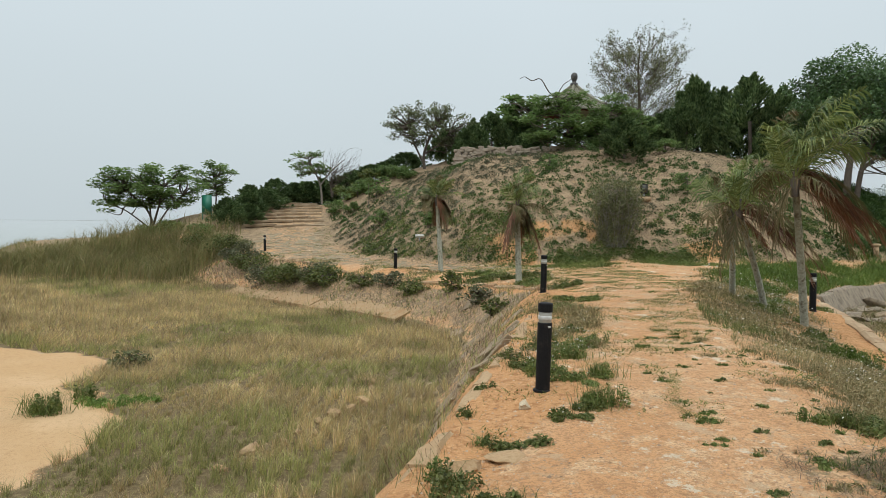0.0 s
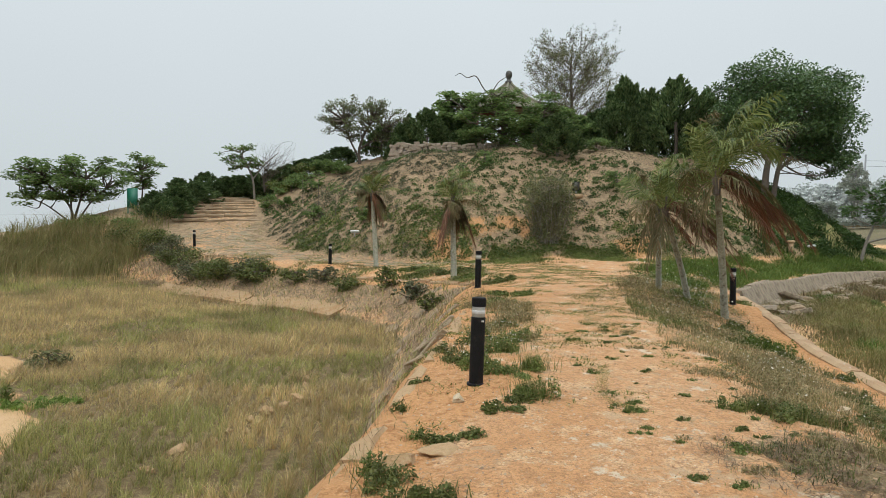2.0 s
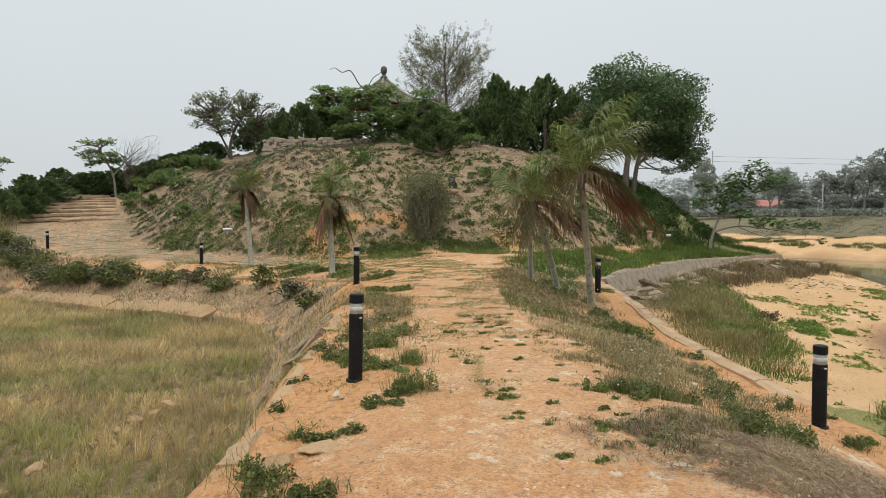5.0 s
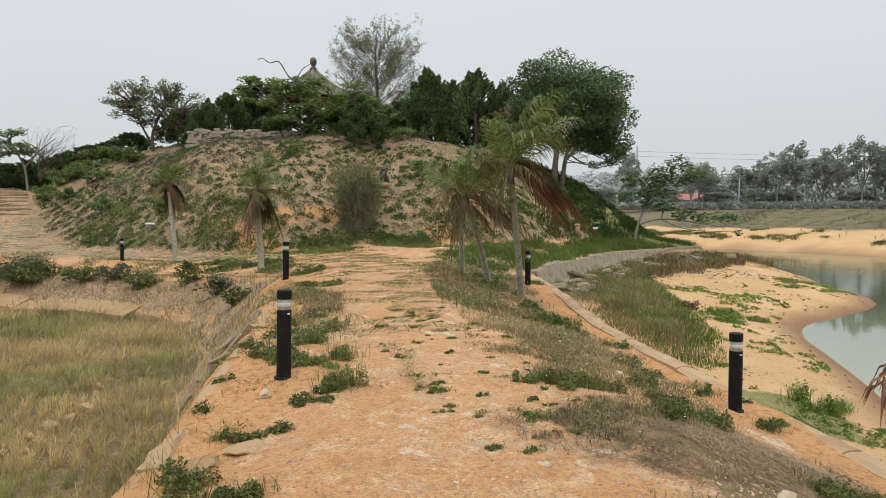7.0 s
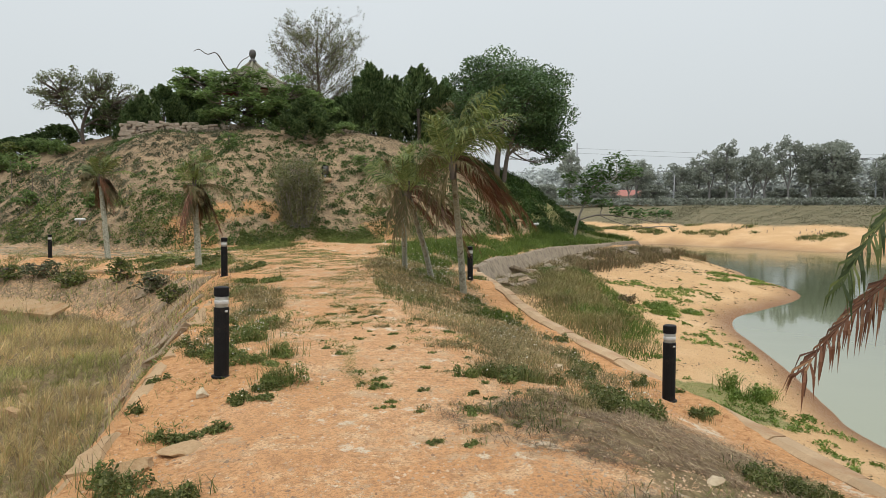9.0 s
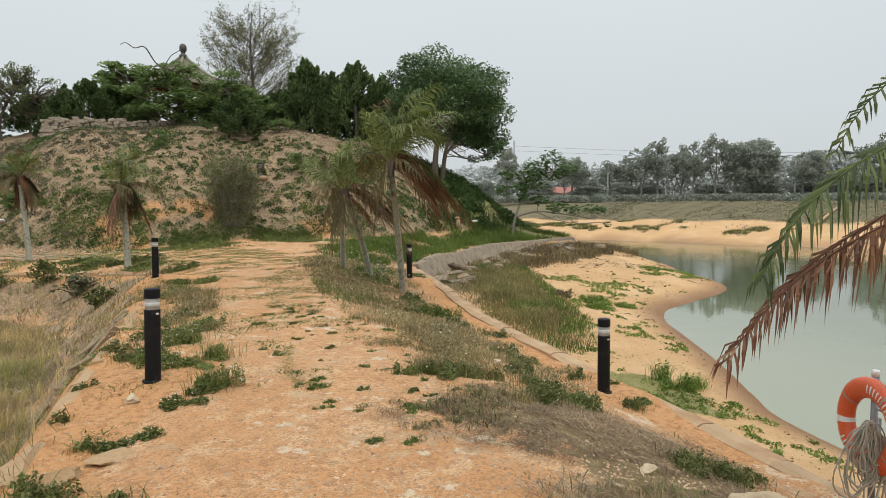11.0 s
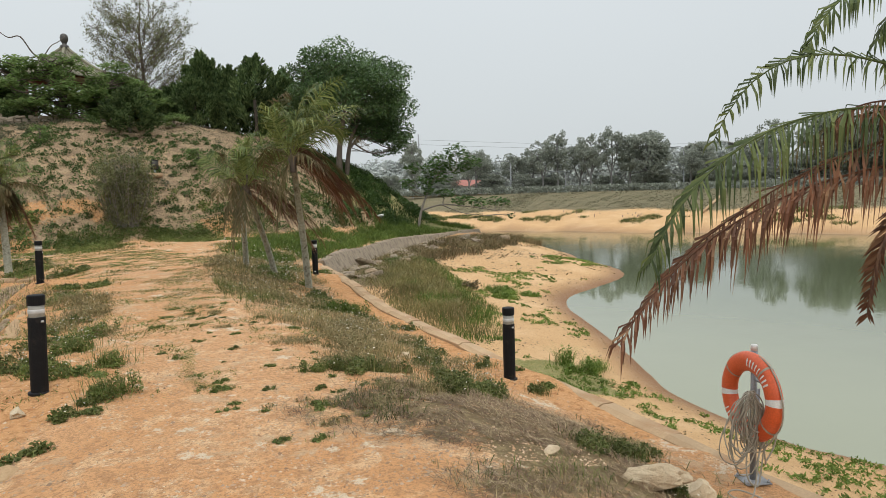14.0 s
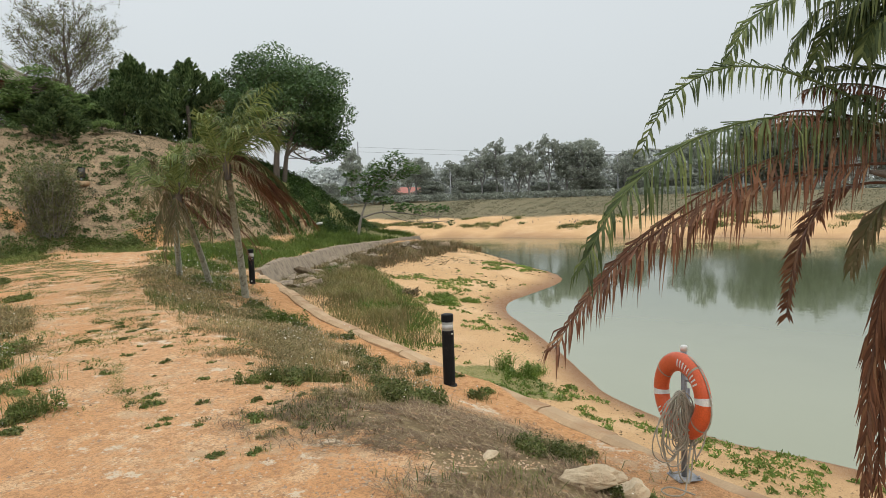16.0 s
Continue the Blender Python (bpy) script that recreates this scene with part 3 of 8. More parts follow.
def blades(rng, base, height, width, lean=0.35, curl=0.3, wind=(0, 0), bent=True):
    """Grass blades rooted at base (n,3): bent over at the tip, or plain spikes."""
    n = len(base)
    a = rng.uniform(0, 2 * np.pi, n)
    side = np.stack([np.cos(a), np.sin(a), 0 * a], 1)
    h = np.broadcast_to(height, n) * rng.uniform(0.55, 1.25, n)
    w = np.broadcast_to(width, n) * rng.uniform(0.7, 1.3, n)
    b = rng.uniform(0, 2 * np.pi, n)
    tilt = np.stack([np.cos(b), np.sin(b), 0 * b], 1) * (lean * rng.uniform(0, 1, n) * h)[:, None] + np.array([*wind, 0]) * h[:, None]
    mid = base + tilt * 0.4 + np.array([0, 0, 1]) * (h * 0.55)[:, None]
    tip = base + tilt * (1 + curl) + np.array([0, 0, 1]) * (h * (1 - 0.25 * lean))[:, None]
    s = side * w[:, None]
    if not bent:
        V = np.stack([base - s * 0.6, base + s * 0.6, (tip + mid + tilt * 0.35) / 2 + (tip - mid) * 0.5], 1).reshape(-1, 3)
        return V, np.arange(3 * n).reshape(-1, 3)
    V = np.stack([base - s / 2, base + s / 2, mid + s * 0.4, mid - s * 0.4, tip], 1).reshape(-1, 3)
    i = np.arange(n)[:, None] * 5
    return V, np.vstack([i + [0, 1, 2], i + [0, 2, 3], i + [3, 2, 4]])


def leaves(rng, centres, size, flat=0.0, droop=0.0, long=1.6):
    """One small pointed leaf of two triangles at each centre; flat: how level they lie."""
    n = len(centres)
    d = rng.normal(size=(n, 3))
    d[:, 2] = d[:, 2] * (1 - flat) - droop
    d /= np.linalg.norm(d, axis=1)[:, None] + 1e-9
    e = rng.normal(size=(n, 3))
    e[:, 2] *= 1 - flat
    e -= (e * d).sum(1)[:, None] * d
    e /= np.linalg.norm(e, axis=1)[:, None] + 1e-9
    s = np.broadcast_to(size, n) * rng.uniform(0.6, 1.35, n)
    l, w = d * (s * long / 2)[:, None], e * (s / 2)[:, None]
    V = np.stack([centres - l, centres + w * 0.9 - l * 0.1, centres + l, centres - w * 0.9 - l * 0.1], 1).reshape(-1, 3)
    i = np.arange(n)[:, None] * 4
    return V, np.vstack([i + [0, 1, 2], i + [0, 2, 3]])


def ball_points(rng, n, shell=0.55):
    d = rng.normal(size=(n, 3))
    d /= np.linalg.norm(d, axis=1)[:, None]
    return d * (rng.uniform(shell**3, 1, n) ** (1 / 3))[:, None]


# ---- the ground: one sheet to the horizon ----
def axis(lo, hi, fine, step_fine, edges):
    core = list(np.arange(lo, hi, fine))
    s, v = step_fine, core[-1]
    up, down = [], []
    while v < edges[1]:
        s *= 1.08
        v += s
        up.append(v)
    s, v = step_fine, lo
    while v > edges[0]:
        s *= 1.08
        v -= s
        down.append(v)
    return np.array(down[::-1] + core + up)


GX, GY = axis(-5, 13, 0.11, 0.11, (-3500, 3500)), axis(2.0, 24, 0.12, 0.12, (-3500, 3500))
xx, yy = np.meshgrid(GX, GY)
zz = ground_height(xx.ravel(), yy.ravel())
nx, ny = len(GX), len(GY)
ii = (np.arange(ny - 1)[:, None] * nx + np.arange(nx - 1)[None]).ravel()
ground_me = raw_mesh("ground", np.stack([xx.ravel(), yy.ravel(), zz], 1), np.stack([ii, ii + 1, ii + 1 + nx, ii + nx], 1), EARTH, True)
fx, fy = xx.ravel(), yy.ravel()


def sample(values, x, y):
    """A value of the ground's sheet at x, y, between its corners."""
    v = values.reshape(ny, nx)
    x, y = np.asarray(x, float), np.asarray(y, float)
    i, j = np.clip(np.searchsorted(GX, x) - 1, 0, nx - 2), np.clip(np.searchsorted(GY, y) - 1, 0, ny - 2)
    u, w = (x - GX[i]) / (GX[i + 1] - GX[i]), (y - GY[j]) / (GY[j + 1] - GY[j])
    return (v[j, i] * (1 - u) + v[j, i + 1] * u) * (1 - w) + (v[j + 1, i] * (1 - u) + v[j + 1, i + 1] * u) * w


def gz(x, y):
    return float(sample(zz, x, y))


def on_ground(x, y, sink=0.0):
    return np.stack([x, y, sample(zz, x, y) - sink], 1)


d_land, d_shore, d_hill, d_track = inside_dist(fx, fy, LAND), inside_dist(fx, fy, SHORE), inside_dist(fx, fy, HILL), line_dist(fx, fy, TRACK)
d_far = -inside_dist(fx, fy, FAR_SHORE)
d_left, d_right = line_dist(fx, fy, L_LINE), line_dist(fx, fy, R_LINE)
low = smooth(-d_land, 0.0, 0.5)
bank_wide = np.interp(fy, [0, 8, 11, 13, 18, 24, 32, 40], [1.1, 1.3, 1.75, 2.1, 2.7, 3.4, 3.4, 5.0])
bank_face = smooth(d_left + 0.25 * waves(fx, fy, 0.6, 16), 0.62 * bank_wide, 0.9 * bank_wide)
left_low = low * (fx < 3.2 + 0 * fx) * (d_left < d_right)
BASIN_SAND = spline([(-5.3, 5), (-5.15, 7.8), (-5.0, 9.2), (-5.15, 10.2), (-5.9, 11.4), (-6.4, 12.3), (-6.8, 13.4), (-7.7, 15.0), (-8.9, 15.5), (-10.8, 16.0), (-15, 15.5), (-17, 9), (-15, 4), (-9, 3)], 4, True)
sand_left = smooth(inside_dist(fx, fy, BASIN_SAND) + 0.55 * waves(fx, fy, 1.5, 12) + 0.35 * waves(fx, fy, 0.5, 13), -0.25, 0.35) * (fx < -3)
straw_patch = smooth(1.0 - ((fx - 3.75) / 1.6) ** 2 - ((fy - 3.2) / 1.5) ** 2 + 0.5 * waves(fx, fy, 0.7, 101) + 0.2 * waves(fx, fy, 0.25, 102), 0.0, 0.7) * (d_land > 0.1)
verge_patch = smooth(2.6 - d_right + 0.9 * waves(fx, fy, 1.2, 103) + 0.5 * waves(fx, fy, 0.4, 104), 0, 0.6) * smooth(fy, 5, 7.5) * (1 - smooth(fy, 24, 27)) * (d_land > 0.5) * (d_right < d_left)
zones = {
    "z_hill": np.maximum(0.62 * left_low * (1 - bank_face) * (fy < 33) * smooth(fy, 6, 9), np.maximum(np.maximum(smooth(d_hill, -0.6, 0.8), 0.56 * smooth(fy, 25.5, 29) * (d_track < 2.4) * (d_land > 0)), smooth(fy, 33, 37) * (d_land > 0) * (d_track > 1.6))),
    "z_loose": (0.3 * left_low * (1 - bank_face) * (fy < 33) * smooth(fy, 6, 9) * (0.75 + 0.4 * waves(fx, fy, 0.7, 22))
                + smooth(0.95 - d_left + 0.35 * waves(fx, fy, 0.7, 14), 0, 0.7) * (d_land > -1.2) * (fy < 30) * 0.8
                + smooth(0.75 - d_right + 0.3 * waves(fx, fy, 0.6, 15), 0, 0.6) * (fy < 16) * (fy > 3.4) * (d_land > 0)
                + 0.62 * smooth(waves(fx, fy * 1.6, 3.4, 17) + 0.35 * waves(fx, fy, 0.7, 18), 0.5, 0.8) * (d_hill > -0.2) * (d_hill < 5) * (fx > 1.5)
                + sum(np.exp(-((fx - hx) ** 2 + (fy - hy) ** 2) / (hr * 1.1) ** 2) for hx, hy, hh, hr in HEAPS) * (d_land > -0.6)).clip(0, 1),
    "z_litter": np.maximum(np.maximum(0.72 * straw_patch, 0.5 * verge_patch), np.maximum(left_low * np.where(fy < 33, bank_face, 1) * (1 - sand_left) * (d_far < 0), low * smooth(2.6 + 0.9 * waves(fx, fy, 1.1, 19) - d_right, 0, 0.8) * smooth(fy, 14.5, 17) * (d_left > d_right) * (fx < 30))),
    "z_sand": np.maximum(np.maximum(low * (1 - (d_left < d_right)) * (1 - smooth(2.6 + 0.9 * waves(fx, fy, 1.1, 19) - d_right, 0, 0.8) * smooth(fy, 14.5, 17)), sand_left), smooth(d_far, -2, 0)) * 1.0,
    "z_bank": smooth(d_far, 7.5, 10.5),
    "z_turf": np.maximum(smooth(inside_dist(fx, fy, spline(LAWN, 4, True)) + 0.3 * waves(fx, fy, 0.5, 105), -0.1, 0.35) * (d_land < -0.3), smooth(fx + 1.5 * waves(fx, fy, 1.3, 46), 16.2, 19) * (d_land > 0.25) * (fy < 50) * (fy > 22)),
    "z_wet": np.where(d_far > -3, 0.8 * (1 - smooth(zz, -1.98, -1.8)), (1 - smooth(zz, WATER_Z + 0.02, WATER_Z + 0.3))) * (low + (d_far > -3)).clip(0, 1),
}
for key, val in zones.items():
    ground_me.attributes.new(key, "FLOAT", "POINT").data.foreach_set("value", np.clip(val, 0, 1).astype(np.float32))
tagged(new("ground", ground_me), "orange clay track, dry hill soil, pale sand and far bank", "ground", kind="structure")

wp = np.array([(-3400, -160, WATER_Z), (110, -160, WATER_Z), (110, 2600, WATER_Z), (-3400, 2600, WATER_Z)])
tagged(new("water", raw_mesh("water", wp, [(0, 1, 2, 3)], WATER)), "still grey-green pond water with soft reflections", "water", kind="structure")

# ---- kerbs, walls and steps ----
def along(line, step):
    """Points and outward normals (to the right of the way) every step metres."""
    d = np.r_[0, np.cumsum(np.linalg.norm(np.diff(line, axis=0), axis=1))]
    s = np.arange(0, d[-1], step)
    p = np.stack([np.interp(s, d, line[:, k]) for k in (0, 1)], 1)
    t = np.gradient(p, axis=0)
    t /= np.linalg.norm(t, axis=1)[:, None] + 1e-9
    return p, np.stack([t[:, 1], -t[:, 0]], 1)


def clip_line(line, y0, y1):
    m = (line[:, 1] >= y0) & (line[:, 1] <= y1)
    return line[m]


def swept_blocks(name, parent, line, step, section, height, mat, rng, gap=0.012, jit=0.012, side=1, tilt=0.0, skip=0.0):
    """Blocks of one cross-section (outward, up) laid end to end along a line."""
    p, nrm = along(line, step)
    nrm = nrm * side
    for i in range(len(p) - 1):
        if rng.random() < skip:
            continue
        a, b = p[i], p[i + 1]
        u = (b - a) / np.linalg.norm(b - a)
        mid = (a + b) / 2
        z0 = height(mid[0], mid[1])
        bm = bmesh.new()
        loops = []
        za, zb = height(a[0], a[1]), height(b[0], b[1])
        dz, dy = rng.normal(0, jit), rng.normal(0, jit)
        for k, (c, nn, zz_) in enumerate(((a + u * gap, nrm[i], za), ((a + b) / 2, (nrm[i] + nrm[i + 1]) / 2, (za + zb) / 2), (b - u * gap, nrm[i + 1], zb))):
            loop = []
            for o, h in section:
                o2, h2 = o + dy + rng.normal(0, jit * 0.7), h + dz + rng.normal(0, jit * 0.7)
                loop.append(bm.verts.new((c[0] + nn[0] * o2 - mid[0], c[1] + nn[1] * o2 - mid[1], zz_ + h2 - z0)))
            loops.append(loop)
        m = len(section)
        for la, lb in zip(loops[:-1], loops[1:]):
            for k in range(m):
                bm.faces.new((la[k], la[(k + 1) % m], lb[(k + 1) % m], lb[k]))
        bm.faces.new(loops[0][::-1])
        bm.faces.new(loops[-1])
        bmesh.ops.recalc_face_normals(bm, faces=bm.faces)
        ob = part(name, bm, mat, parent, shade=False)
        ob.matrix_basis = Matrix.Translation((mid[0], mid[1], z0))


def edge_height(x, y):
    return float(land_height(np.array([x]), np.array([y]))[0])


def kerb_height(x, y):
    return sum(edge_height(float(np.interp(y + o, R_LINE[:, 1], R_LINE[:, 0])), y + o) for o in (-1.6, -0.8, 0.0, 0.8, 1.6)) / 5


rng = np.random.default_rng(5)
kerb = thing("kerb", (0, 0, 0), "weathered concrete kerb above the sandy shore", "kerb", kind="structure")
KERB_SECTION = [(-0.05, 0.01), (0.02, 0.04), (0.17, 0.025), (0.21, -0.02), (0.30, -0.75), (-0.05, -0.75)]
swept_blocks("kerb_block", kerb, clip_line(R_LINE, -3, 17.2), 0.9, KERB_SECTION, lambda x, y: kerb_height(x, y) - (0.05 if y < 6.4 else -0.01), CONCRETE, rng, gap=0.006, jit=0.006)

ring = thing("wall_shore", (0, 0, 0), "sloping cracked concrete retaining wall below the hill", "wall", kind="structure")
RING_SECTION = [(-0.22, -0.02), (-0.06, 0.05), (0.06, 0.045), (0.10, 0.0), (0.36, -0.42), (0.42, -0.52), (0.44, -0.95), (-0.22, -0.7)]
swept_blocks("concrete_slab", ring, R_LINE[(R_LINE[:, 1] > 17.2) & (R_LINE[:, 0] < 25.5) & (R_LINE[:, 1] < 29.6)], 1.9, RING_SECTION, edge_height, WALL_GREY, rng, gap=0.006, jit=0.011)
edging = thing("edging_left", (0, 0, 0), "soil-stained concrete edging above the grassy basin", "edging", kind="structure")
EDGE_SECTION = [(-0.06, -0.01), (0.02, 0.03), (0.10, 0.015), (0.14, -0.03), (0.26, -0.45), (-0.06, -0.45)]
swept_blocks("edging_block", edging, clip_line(L_LINE[:90], 1.0, 12.4), 0.7, EDGE_SECTION, lambda x, y: edge_height(x, y) - 0.035, EDGE_STONE, rng, side=-1, jit=0.02)
FAR_EDGE = [(-0.08, 0.0), (0.05, 0.05), (0.12, 0.0), (0.15, -0.35), (-0.08, -0.35)]
swept_blocks("edging_block", edging, clip_line(L_LINE[:100], 17.0, 33.5), 1.0, FAR_EDGE, lambda x, y: edge_height(x, y) + 0.03, CONCRETE, rng, side=-1, jit=0.02)

# broken stone lining on the bank and the sloping toe slabs at its foot
lining = thing("bank_lining", (0, 0, 0), "broken brown stone slabs lining the bank", "lining", kind="structure")


def slab_mesh(name, rng, l, w, h, mat, rough=0.12, chips=2):
    """A rough slab: a box cut a few times and shaken."""
    bm = bmesh.new()
    bmesh.ops.create_cube(bm, size=1.0)
    for v in bm.verts:
        v.co = Vector((v.co.x * l, v.co.y * w, v.co.z * h)) + Vector(rng.normal(0, rough, 3) * (l * 0.5, w * 0.5, h))
    bmesh.ops.bevel(bm, geom=bm.edges[:], offset=min(l, w, h) * 0.16, segments=1, affect="EDGES")
    me = bpy.data.meshes.new(name)
    bm.to_mesh(me)
    bm.free()
    me.materials.append(mat)
    return me


def stone_mesh(name, rng, size, mat, detail=2, rough=0.22):
    bm = bmesh.new()
    bmesh.ops.create_icosphere(bm, subdivisions=detail, radius=0.5)
    off = Vector(rng.uniform(-50, 50, 3))
    planes = [(Vector(rng.normal(size=3)).normalized(), rng.uniform(0.22, 0.38)) for _ in range(12)]
    for v in bm.verts:
        c = v.co.copy()
        for d, lim in planes:
            over = c.dot(d) - lim
            if over > 0:
                c -= d * over
        c *= 1 + rough * noise.noise(c * 3.5 + off) + rough * 0.4 * noise.noise(c * 9 + off)
        v.co = Vector((c.x * size[0], c.y * size[1], c.z * size[2]))
    me = bpy.data.meshes.new(name)
    bm.to_mesh(me)
    bm.free()
    me.materials.append(mat)
    return me


slabs = [slab_mesh("lining_slab", rng, 0.5, 0.42, 0.09, SLAB, 0.16) for _ in range(8)]
p, nr = along(clip_line(L_LINE[:100], 8.0, 21), 0.42)
for i in range(len(p)):
    w = float(np.interp(p[i][1], [0, 8, 11, 13, 18, 24], [1.1, 1.3, 1.75, 2.1, 2.7, 3.4]))
    for k in range(4 if p[i][1] < 19 else 2):
        o = (0.25 + k * (0.24 if p[i][1] < 19 else 0.18)) * w + rng.normal(0, 0.05)
        x, y = p[i] - nr[i] * o
        if rng.random() < 0.62:
            continue
        e = 0.15
        n_ = Vector((gz(x - e, y) - gz(x + e, y), gz(x, y - e) - gz(x, y + e), 2 * e)).normalized()
        m = Matrix.Translation((x, y, gz(x, y) - 0.035)) @ n_.to_track_quat("Z", "Y").to_matrix().to_4x4() @ pose(0, 0, 0, rng.normal(0, 5), rng.normal(0, 5), rng.uniform(0, 360))
        put("lining_slab", slabs[int(rng.integers(8))], lining, at=m)

toe_line = spline([(-9.0, 28.2), (-5.4, 24.2), (-3.5, 22.6), (-1.5, 20.7), (-0.5, 19.3)], 6)
toe = thing("bank_toe", (0, 0, 0), "pale sloping concrete toe of the bank", "bank toe", kind="structure")
swept_blocks("toe_slab", toe, toe_line, 2.2, [(-0.42, 0.22), (0.28, -0.02), (0.32, -0.25), (-0.42, -0.25)], lambda x, y: gz(x, y) + 0.0, EDGE_STONE, rng, gap=0.003, jit=0.014)

# broken slabs lying along the foot of the ring wall
rubble = [slab_mesh("rubble_slab", rng, 0.7, 0.45, 0.13, WALL_GREY, 0.22) for _ in range(6)]
wp_, wn_ = along(R_LINE[(R_LINE[:, 1] > 17.8) & (R_LINE[:, 0] < 24) & (R_LINE[:, 1] < 28.4)], 0.5)
for i in range(len(wp_)):
    for k in range(2):
        if rng.random() < 0.5:
            continue
        x, y = wp_[i] + wn_[i] * (0.65 + 0.6 * k + rng.normal(0, 0.15))
        put("rubble_slab", rubble[int(rng.integers(6))], ring, at=pose(x, y, gz(x, y) + 0.02, rng.normal(0, 14), rng.normal(0, 14), rng.uniform(0, 360)) @ Matrix.Diagonal((*[rng.uniform(0.5, 1.15)] * 3, 1)))

# ---- rough stone steps at the end of the track ----
steps = thing("steps", (0, 0, 0), "worn earth and stone steps climbing beside the hill", "steps", kind="structure")
treads = [slab_mesh("step_stone", rng, rng.uniform(0.8, 1.2), 0.34, 0.15, SLAB, 0.09) for _ in range(8)]
for i in range(9):
    y, x = 38.9 + i * 0.74, -9.15 - i * 0.19
    u = -1.8
    while u < 1.8:
        st_ = treads[int(rng.integers(8))]
        px_, py_ = x + u * math.cos(radians(8)), y + u * math.sin(radians(8)) + rng.normal(0, 0.035)
        put("step_stone", st_, steps, at=pose(px_, py_, gz(x, y) + 0.03 + rng.normal(0, 0.018), rng.normal(0, 2), rng.normal(0, 2), 8 + rng.normal(0, 4)))
        u += 0.86

# ---- flat stones sunk in the far stretch of the track ----
paving = thing("stone_paving", (0, 0, 0), "half-buried pale paving stones on the track", "paving", kind="structure")
flags = [slab_mesh("paving_stone", rng, 0.44, 0.27, 0.05, PAVE, 0.24) for _ in range(8)]
tp, tn = along(clip_line(TRACK, 24.5, 39), 0.36)
for i in range(len(tp)):
    for k in range(7):
        if rng.random() < 0.28:
            continue
        x, y = tp[i] + tn[i] * ((k - 3) * 0.47 + rng.normal(0, 0.12))
        if sample(d_hill, x, y) > -0.3:
            continue
        n_ = Vector((gz(x - 0.3, y) - gz(x + 0.3, y), gz(x, y - 0.3) - gz(x, y + 0.3), 0.6)).normalized()
        put("paving_stone", flags[int(rng.integers(8))], paving, at=Matrix.Translation((x, y, gz(x, y) - 0.014)) @ n_.to_track_quat("Z", "Y").to_matrix().to_4x4() @ pose(0, 0, 0, rng.normal(0, 1), rng.normal(0, 1), rng.normal(10, 25)))

# ---- dry-stone wall on the crest ----
crest = thing("wall_crest", (0, 0, 0), "low wall of pale irregular stones under the trees", "wall", kind="structure")
CREST_TOP = 5.66
crest_line = spline([(0.4, 39.0), (1.0, 38.5), (2.4, 37.9), (5.8, 37.4), (9, 37.4), (12.2, 38.5), (14.5, 39.8)], 8)
stones = [slab_mesh("wall_stone", rng, rng.uniform(0.2, 0.36), 0.28, rng.uniform(0.13, 0.18), STONE, 0.14) for _ in range(14)]
cp, cn = along(crest_line, 0.27)
for i in range(len(cp)):
    g = gz(*cp[i]) - 0.14
    for row in range(max(2, min(7, int((CREST_TOP - g) / 0.15)))):
        x, y = cp[i] + cn[i] * 0.02 * row * -1
        a = math.degrees(math.atan2(-cn[i][0], cn[i][1]))
        put("wall_stone", stones[int(rng.integers(14))], crest, at=pose(x + rng.normal(0, 0.03), y + rng.normal(0, 0.03), g + 0.13 + row * 0.15 + rng.normal(0, 0.015), rng.normal(0, 4), rng.normal(0, 7), a + (0 if rng.random() < 0.5 else 180)))
bm = bmesh.new()
back = []
for i in range(len(cp)):
    g = gz(*cp[i]) - 0.4
    a, b = cp[i] - cn[i] * 0.02, cp[i] - cn[i] * 0.35
    back.append([bm.verts.new((a[0], a[1], g)), bm.verts.new((a[0], a[1], max(g + 0.5, CREST_TOP - 0.22))), bm.verts.new((b[0], b[1], max(g + 0.5, CREST_TOP - 0.22))), bm.verts.new((b[0], b[1], g))])
for la, lb in zip(back[:-1], back[1:]):
    for k in range(4):
        bm.faces.new((la[k], la[(k + 1) % 4], lb[(k + 1) % 4], lb[k]))
bm.faces.new(back[0])
bm.faces.new(back[-1][::-1])
bmesh.ops.recalc_face_normals(bm, faces=bm.faces)
part("wall_core", bm, MORTAR, crest, shade=False)

# ---- turned shapes ----
def lathe(profile, segments=24):
    bm = bmesh.new()
    rings = [[bm.verts.new((r * math.cos(2 * math.pi * k / segments), r * math.sin(2 * math.pi * k / segments), z)) for k in range(segments)] for r, z in profile]
    for a, b in zip(rings[:-1], rings[1:]):
        for k in range(segments):
            bm.faces.new((a[k], a[(k + 1) % segments], b[(k + 1) % segments], b[k]))
    bm.faces.new(rings[0][::-1])
    bm.faces.new(rings[-1])
    return bm



def box(l, w, h, at=(0, 0, 0), bevel=0.0):
    bm = bmesh.new()
    bmesh.ops.create_cube(bm, size=1.0, matrix=Matrix.Translation(at) @ Matrix.Diagonal((l, w, h, 1)))
    if bevel:
        bmesh.ops.bevel(bm, geom=bm.edges[:], offset=bevel, segments=2, affect="EDGES")
    return bm


